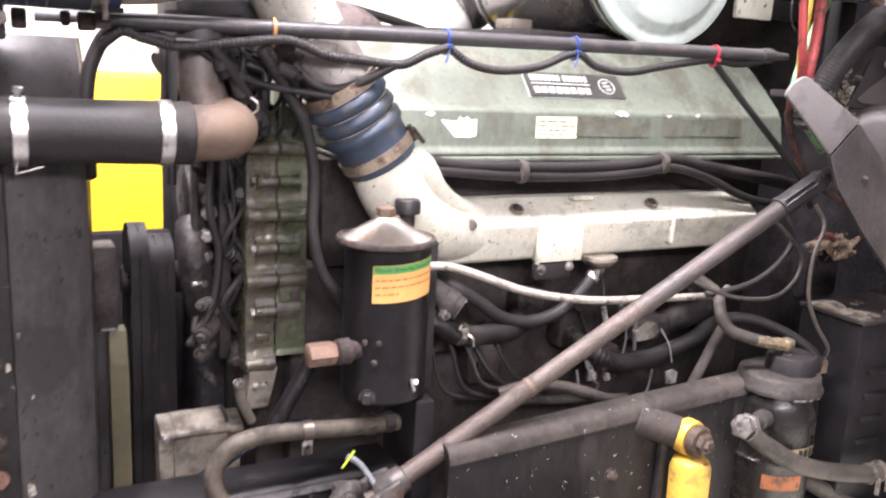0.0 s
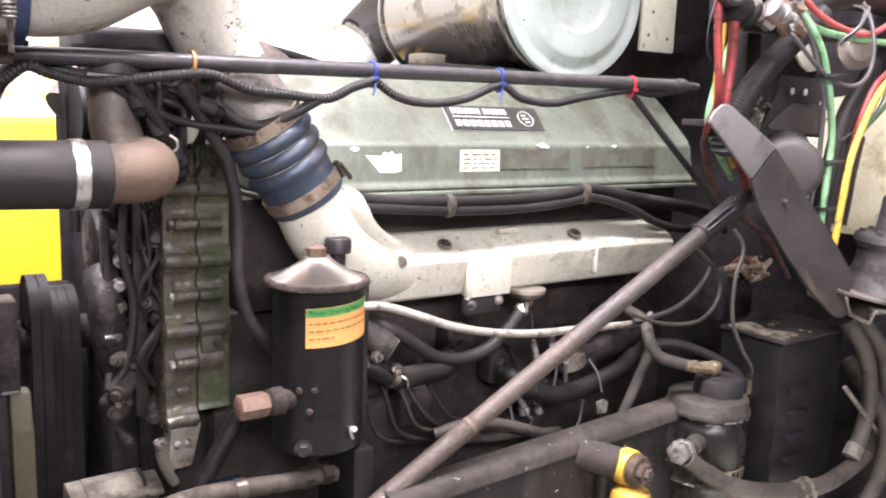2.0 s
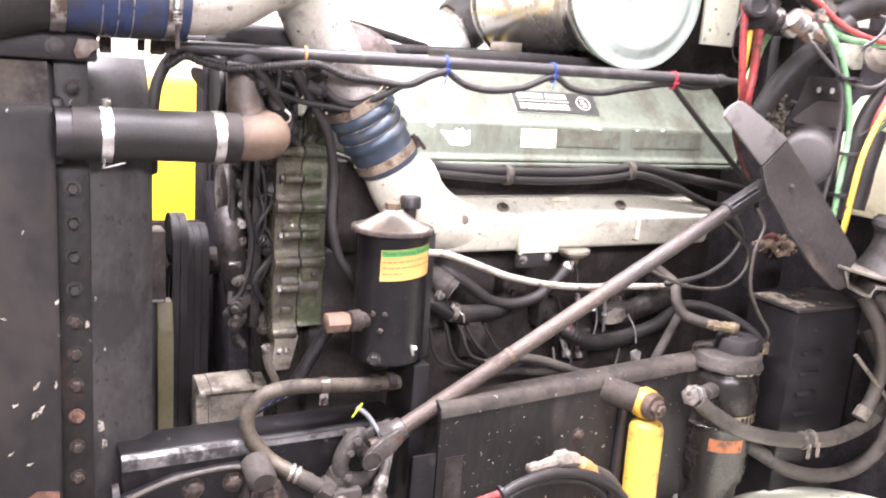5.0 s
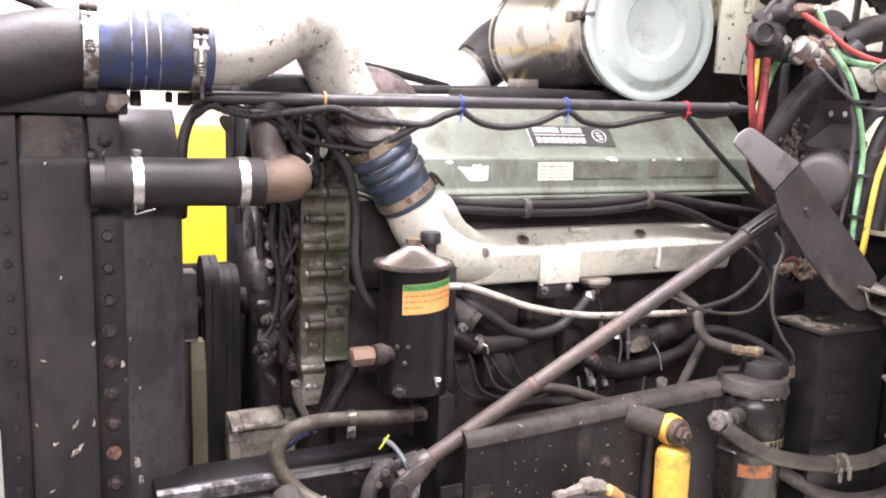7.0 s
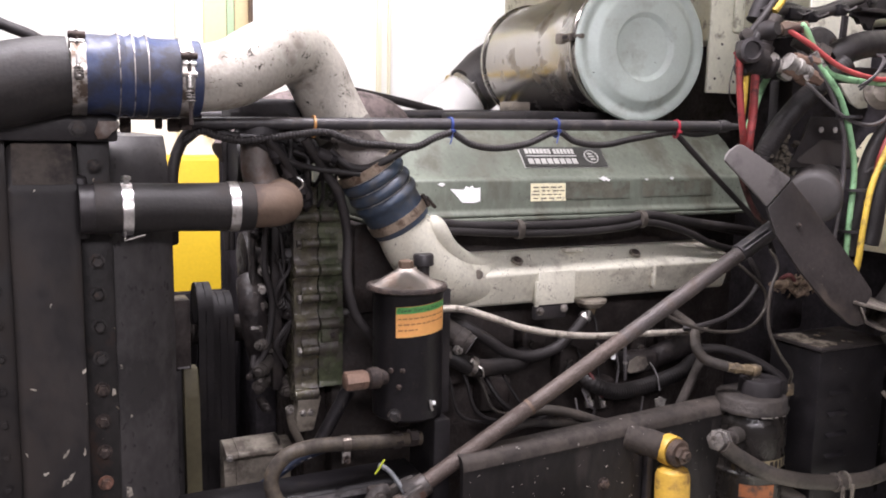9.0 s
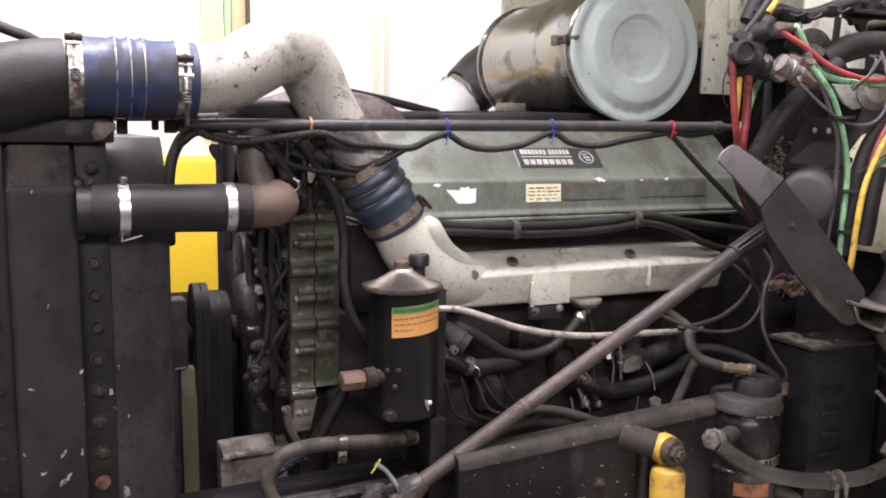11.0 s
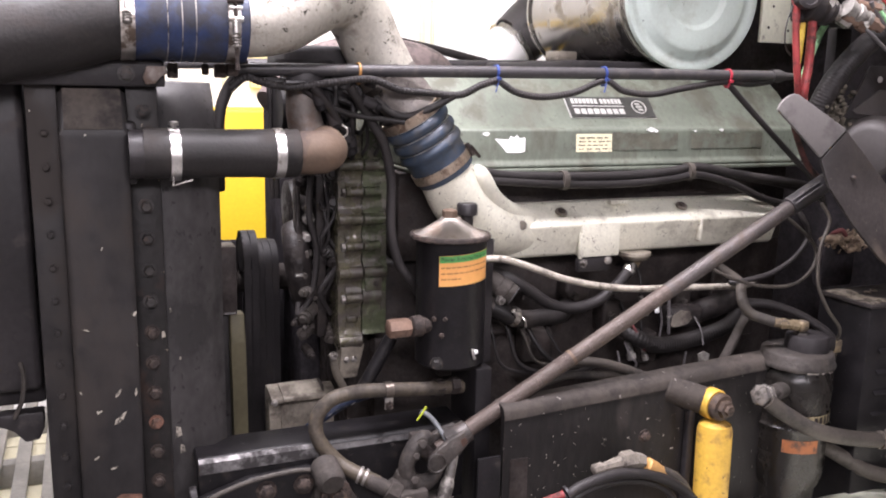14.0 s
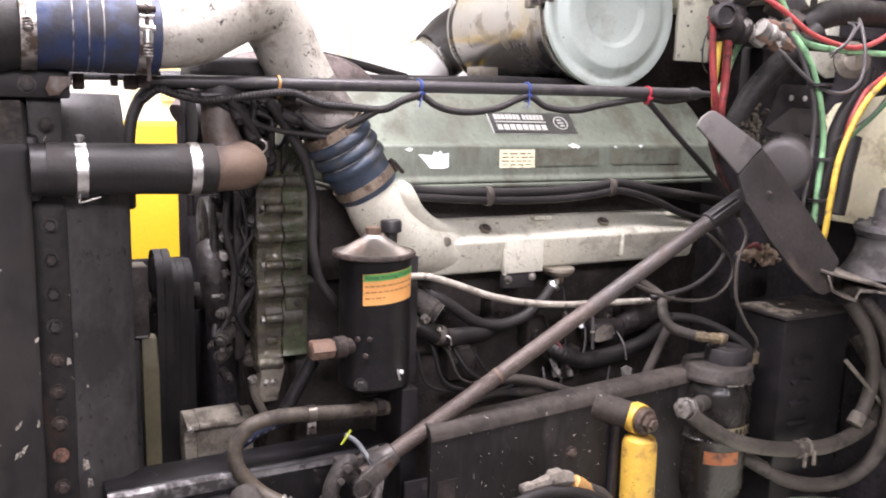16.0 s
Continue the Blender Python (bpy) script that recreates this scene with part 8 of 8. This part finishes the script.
part("stay", slab([(1.455, 1.22, 1.89), (1.470, 1.22, 1.89), (1.464, 1.22, 1.80), (1.448, 1.22, 1.80)], (0, 0.006, 0), 0.001), BOX_BLACK, t)
for k, (dy, dz, r) in enumerate(((0, 0, 0.0095), (0.012, 0.010, 0.0075), (0.004, -0.010, 0.006))):
    conduit("cowl_cable", [(1.20, 1.172 + dy, 1.862 + dz), (1.226, 1.172 + dy, 1.876 + dz), (1.27, 1.175 + dy, 1.879 + dz), (1.318, 1.178 + dy, 1.877 + dz * 0.7), (1.362, 1.178 + dy, 1.886 + dz * 0.5), (1.411, 1.18 + dy, 1.902 + dz * 0.5), (1.46, 1.185 + dy, 1.918)], r, "black taped cable under the cowl", group="cables under the cowl")
for x, z, dx in ((1.245, 1.873, 0.032), (1.292, 1.872, 0.026), (1.372, 1.889, 0.02)):
    t = thing("loom_plug", (x, 1.17, z), "black crimped plug on the cowl cables", "plug", "plugs on the cowl cables")
    part("shell", box((x, 1.160, z - 0.011), (x + dx, 1.180, z + 0.010), 0.003), RES_BLACK, t)
    part("collar", rod((x + dx + 0.0003, 1.170, z), (x + dx + 0.010, 1.170, z + 0.002), 0.0075, 10), BOX_BLACK, t)
    part("tail", tube([(x + dx * 0.5, 1.1595, z + 0.002), (x + dx * 0.8, 1.155, z - 0.002), (x + dx + 0.012, 1.154, z + 0.004), (x + dx + 0.020, 1.158, z + 0.008)], 0.0016, 6, 4), WIRE_GREY, t)
for k in range(3):
    conduit("rising_cable", [(1.153 + 0.007 * k, 1.180 - 0.006 * k, 1.80), (1.165 + 0.006 * k, 1.174 - 0.004 * k, 1.832), (1.185 + 0.006 * k, 1.171, 1.856 - 0.003 * k), (1.207 + 0.005 * k, 1.169, 1.885 - 0.004 * k), (1.227, 1.169 + 0.006 * k, 1.915), (1.24, 1.176 + 0.006 * k, 1.96)], (0.007, 0.006, 0.0075)[k], "black taped cable rising past the air valve", group="cables rising past the valve")
conduit("striped_wire", [(1.204, 1.158, 1.872), (1.217, 1.157, 1.888), (1.229, 1.157, 1.906), (1.239, 1.158, 1.93), (1.246, 1.16, 1.97)], 0.0058, "dirty yellow wire rising past the valve", WIRE_YELLOW)
t = thing("elbow_fitting", (1.2, 1.165, 1.84), "dusty brown elbow on the air valve", "fitting")
part("barrel", lathe((1.188, 1.168, 1.820), (0.5, -0.12, 0.82), [(0, 0.0105), (0.012, 0.0125), (0.014, 0.0115), (0.034, 0.0115), (0.036, 0.0135), (0.050, 0.0130), (0.053, 0.009), (0.053, 0)], 18), DIRT_GREY, t)
part("cross", rod((1.206, 1.162, 1.846), (1.236, 1.152, 1.848), 0.0095, 14), RUST_PIPE, t)
solo("horn_disc", lathe((1.50, 1.16, 1.74), (-0.45, -0.85, 0.1), [(0, 0.02), (0.003, 0.034), (0.012, 0.036), (0.016, 0.028), (0.022, 0.022), (0.024, 0)], 24), ALU_DARK, "small grey metal buzzer by the wires", "buzzer")
t = thing("cable_shelf", (1.41, 1.2, 1.6), "dusty grey steel shelf with two bright rivets", "shelf")
part("plate", slab([(1.305, 1.195, 1.592), (1.490, 1.195, 1.588), (1.465, 1.195, 1.69), (1.36, 1.195, 1.69)], (0.01, 0.012, 0), 0.002), BOX_BLACK, t)
part("shelf", box((1.36, 1.208, 1.60), (1.52, 1.40, 1.612), 0.002), DARK_PLATE, t)
for x in (1.386, 1.425):
    part("rivet", lathe((x, 1.1945, 1.665), (0, -1, 0), [(0, 0.0058), (0.002, 0.0058), (0.003, 0.003), (0.003, 0)], 14), RIVET, t, "bright rivet")
part("lip", slab([(1.322, 1.192, 1.607), (1.333, 1.192, 1.600), (1.478, 1.192, 1.592), (1.480, 1.192, 1.645), (1.388, 1.192, 1.646), (1.352, 1.192, 1.625)], (0, 0.0025, 0), 0.001, 1), COLUMN_GREY, t, "dusty sloping lip")
rnd = random.Random(9)
bm = bmesh.new()
for k in range(120):
    c = Vector((1.293 + rnd.gauss(0, 0.014), 1.208 + rnd.gauss(0, 0.006), 1.60 + rnd.gauss(0, 0.026)))
    bm = join(bm, lathe(c, (rnd.uniform(-1, 1), rnd.uniform(-1, 1), rnd.uniform(-1, 1)), [(0, 0.001), (0.002, 0.003), (0.005, rnd.uniform(0.003, 0.006)), (0.010, 0.004), (0.013, 0.001)], 8))
solo("crusted_junction", bm, CRUST, "dusty crusted cable junction behind the bracket", "junction", kind="stuff")
solo("rubber_boot", lathe((1.255, 1.215, 1.565), (-0.35, 0, 1), [(0, 0.024)] + [(0.006 * k, 0.027 if k % 2 else 0.021) for k in range(1, 8)] + [(0.048, 0.018)], 22), RUBBER, "ribbed black rubber boot", "boot")
conduit("air_line", [(1.641, 1.12, 1.713), (1.612, 1.12, 1.695), (1.55, 1.12, 1.645), (1.49, 1.12, 1.604), (1.461, 1.12, 1.585)], 0.004, "thin dark green line by the cab", GREEN_DARK, group="air lines")
# latch on the air cleaner
ac = [o for o in scene.objects if o.name == "air_cleaner"][0]
latch = part("latch", join(box((1.112, 1.668, 1.858), (1.127, 1.70, 1.876), 0.003), box((1.107, 1.700, 1.854), (1.124, 1.722, 1.878), 0.003), box((1.118, 1.632, 1.862), (1.128, 1.667, 1.872), 0.002)), CHANNEL, ac, "rusty beige clamp latch")
part("slot", box((1.1085, 1.676, 1.863), (1.1115, 1.694, 1.871), 0), GREASE, latch)

WHITE_SCUFF = material("pale_scrape", (0.34, 0.31, 0.26), 0.8, 0, 0.2, 60, 300, 0.2, (0.05, 0.045, 0.04), 0.4, 120)
rad = [o for o in scene.objects if o.name == "radiator"][0]
for x, z, s, lean in ((0.024, 1.166, 0.0085, -0.6), (0.025, 1.125, 0.014, -0.75), (0.049, 1.165, 0.007, -0.1), (-0.029, 1.172, 0.004, 0.5), (-0.016, 1.269, 0.005, 1.2), (0.012, 1.045, 0.006, -1.3), (-0.012, 1.065, 0.005, -1.0)):
    c, u, v = Vector((x, 1.3347, z)), Vector((math.sin(lean) * -1, 0, math.cos(lean))) * s, Vector((math.cos(lean), 0, math.sin(lean))) * s * 0.32
    part("scratch", slab([c - u, c - u * 0.5 + v * 0.7, c + v, c + u * 0.4 + v * 0.5, c + u, c + u * 0.5 - v * 0.6, c + u * 0.1 - v * 0.3, c - u * 0.4 - v], (0, -0.0006, 0), 0), WHITE_SCUFF, rad, "pale paint scrape")
for x, z, s in ((0.113, 1.075, 0.010), (0.118, 1.045, 0.008), (0.108, 1.28, 0.004), (0.095, 1.245, 0.006), (0.12, 1.20, 0.003)):
    part("scuff", slab([(x - s * 0.5, 1.3605 if x < 0.1 else 1.3715, z - s), (x - s * 0.4, 1.3605 if x < 0.1 else 1.3715, z + s), (x + s * 0.3, 1.3605 if x < 0.1 else 1.3715, z + s * 0.7), (x + s * 0.5, 1.3605 if x < 0.1 else 1.3715, z - s * 0.6)], (0, -0.0006, 0), 0), WHITE_SCUFF, rad, "pale paint scrape")
part("rust_patch", slab([(0.0, 1.3347, 0.985), (0.02, 1.3347, 1.0), (0.05, 1.3347, 0.995), (0.052, 1.3347, 0.955), (0.03, 1.3347, 0.962), (0.01, 1.3347, 0.972)], (0, -0.0005, 0), 0), ORANGE_RUST, rad, "orange rust patch")

# old sticker residue on the valve cover
RESIDUE = material("sticker_residue", (0.078, 0.077, 0.058), 0.65, 0, 0.3, 30, 200, 0.1, (0.110, 0.124, 0.098), 0.42, 35)
rnd = random.Random(17)
for x0, x1, za, zb in ((0.990, 1.155, 1.514, 1.550), (1.19, 1.385, 1.516, 1.549)):
    n = 16
    top = [(x0 + (x1 - x0) * k / n, 1.4815, zb + rnd.uniform(-0.0022, 0.0008)) for k in range(n + 1)]
    low = [(x0 + (x1 - x0) * k / n, 1.4800, za + rnd.uniform(-0.001, 0.0015)) for k in range(n, -1, -1)]
    solo("sticker_residue", slab(low[::-1] + top[::-1], (0, -0.0004, 0), 0), RESIDUE, "brown residue of a torn sticker on the cover", "sticker", "torn stickers on the cover")
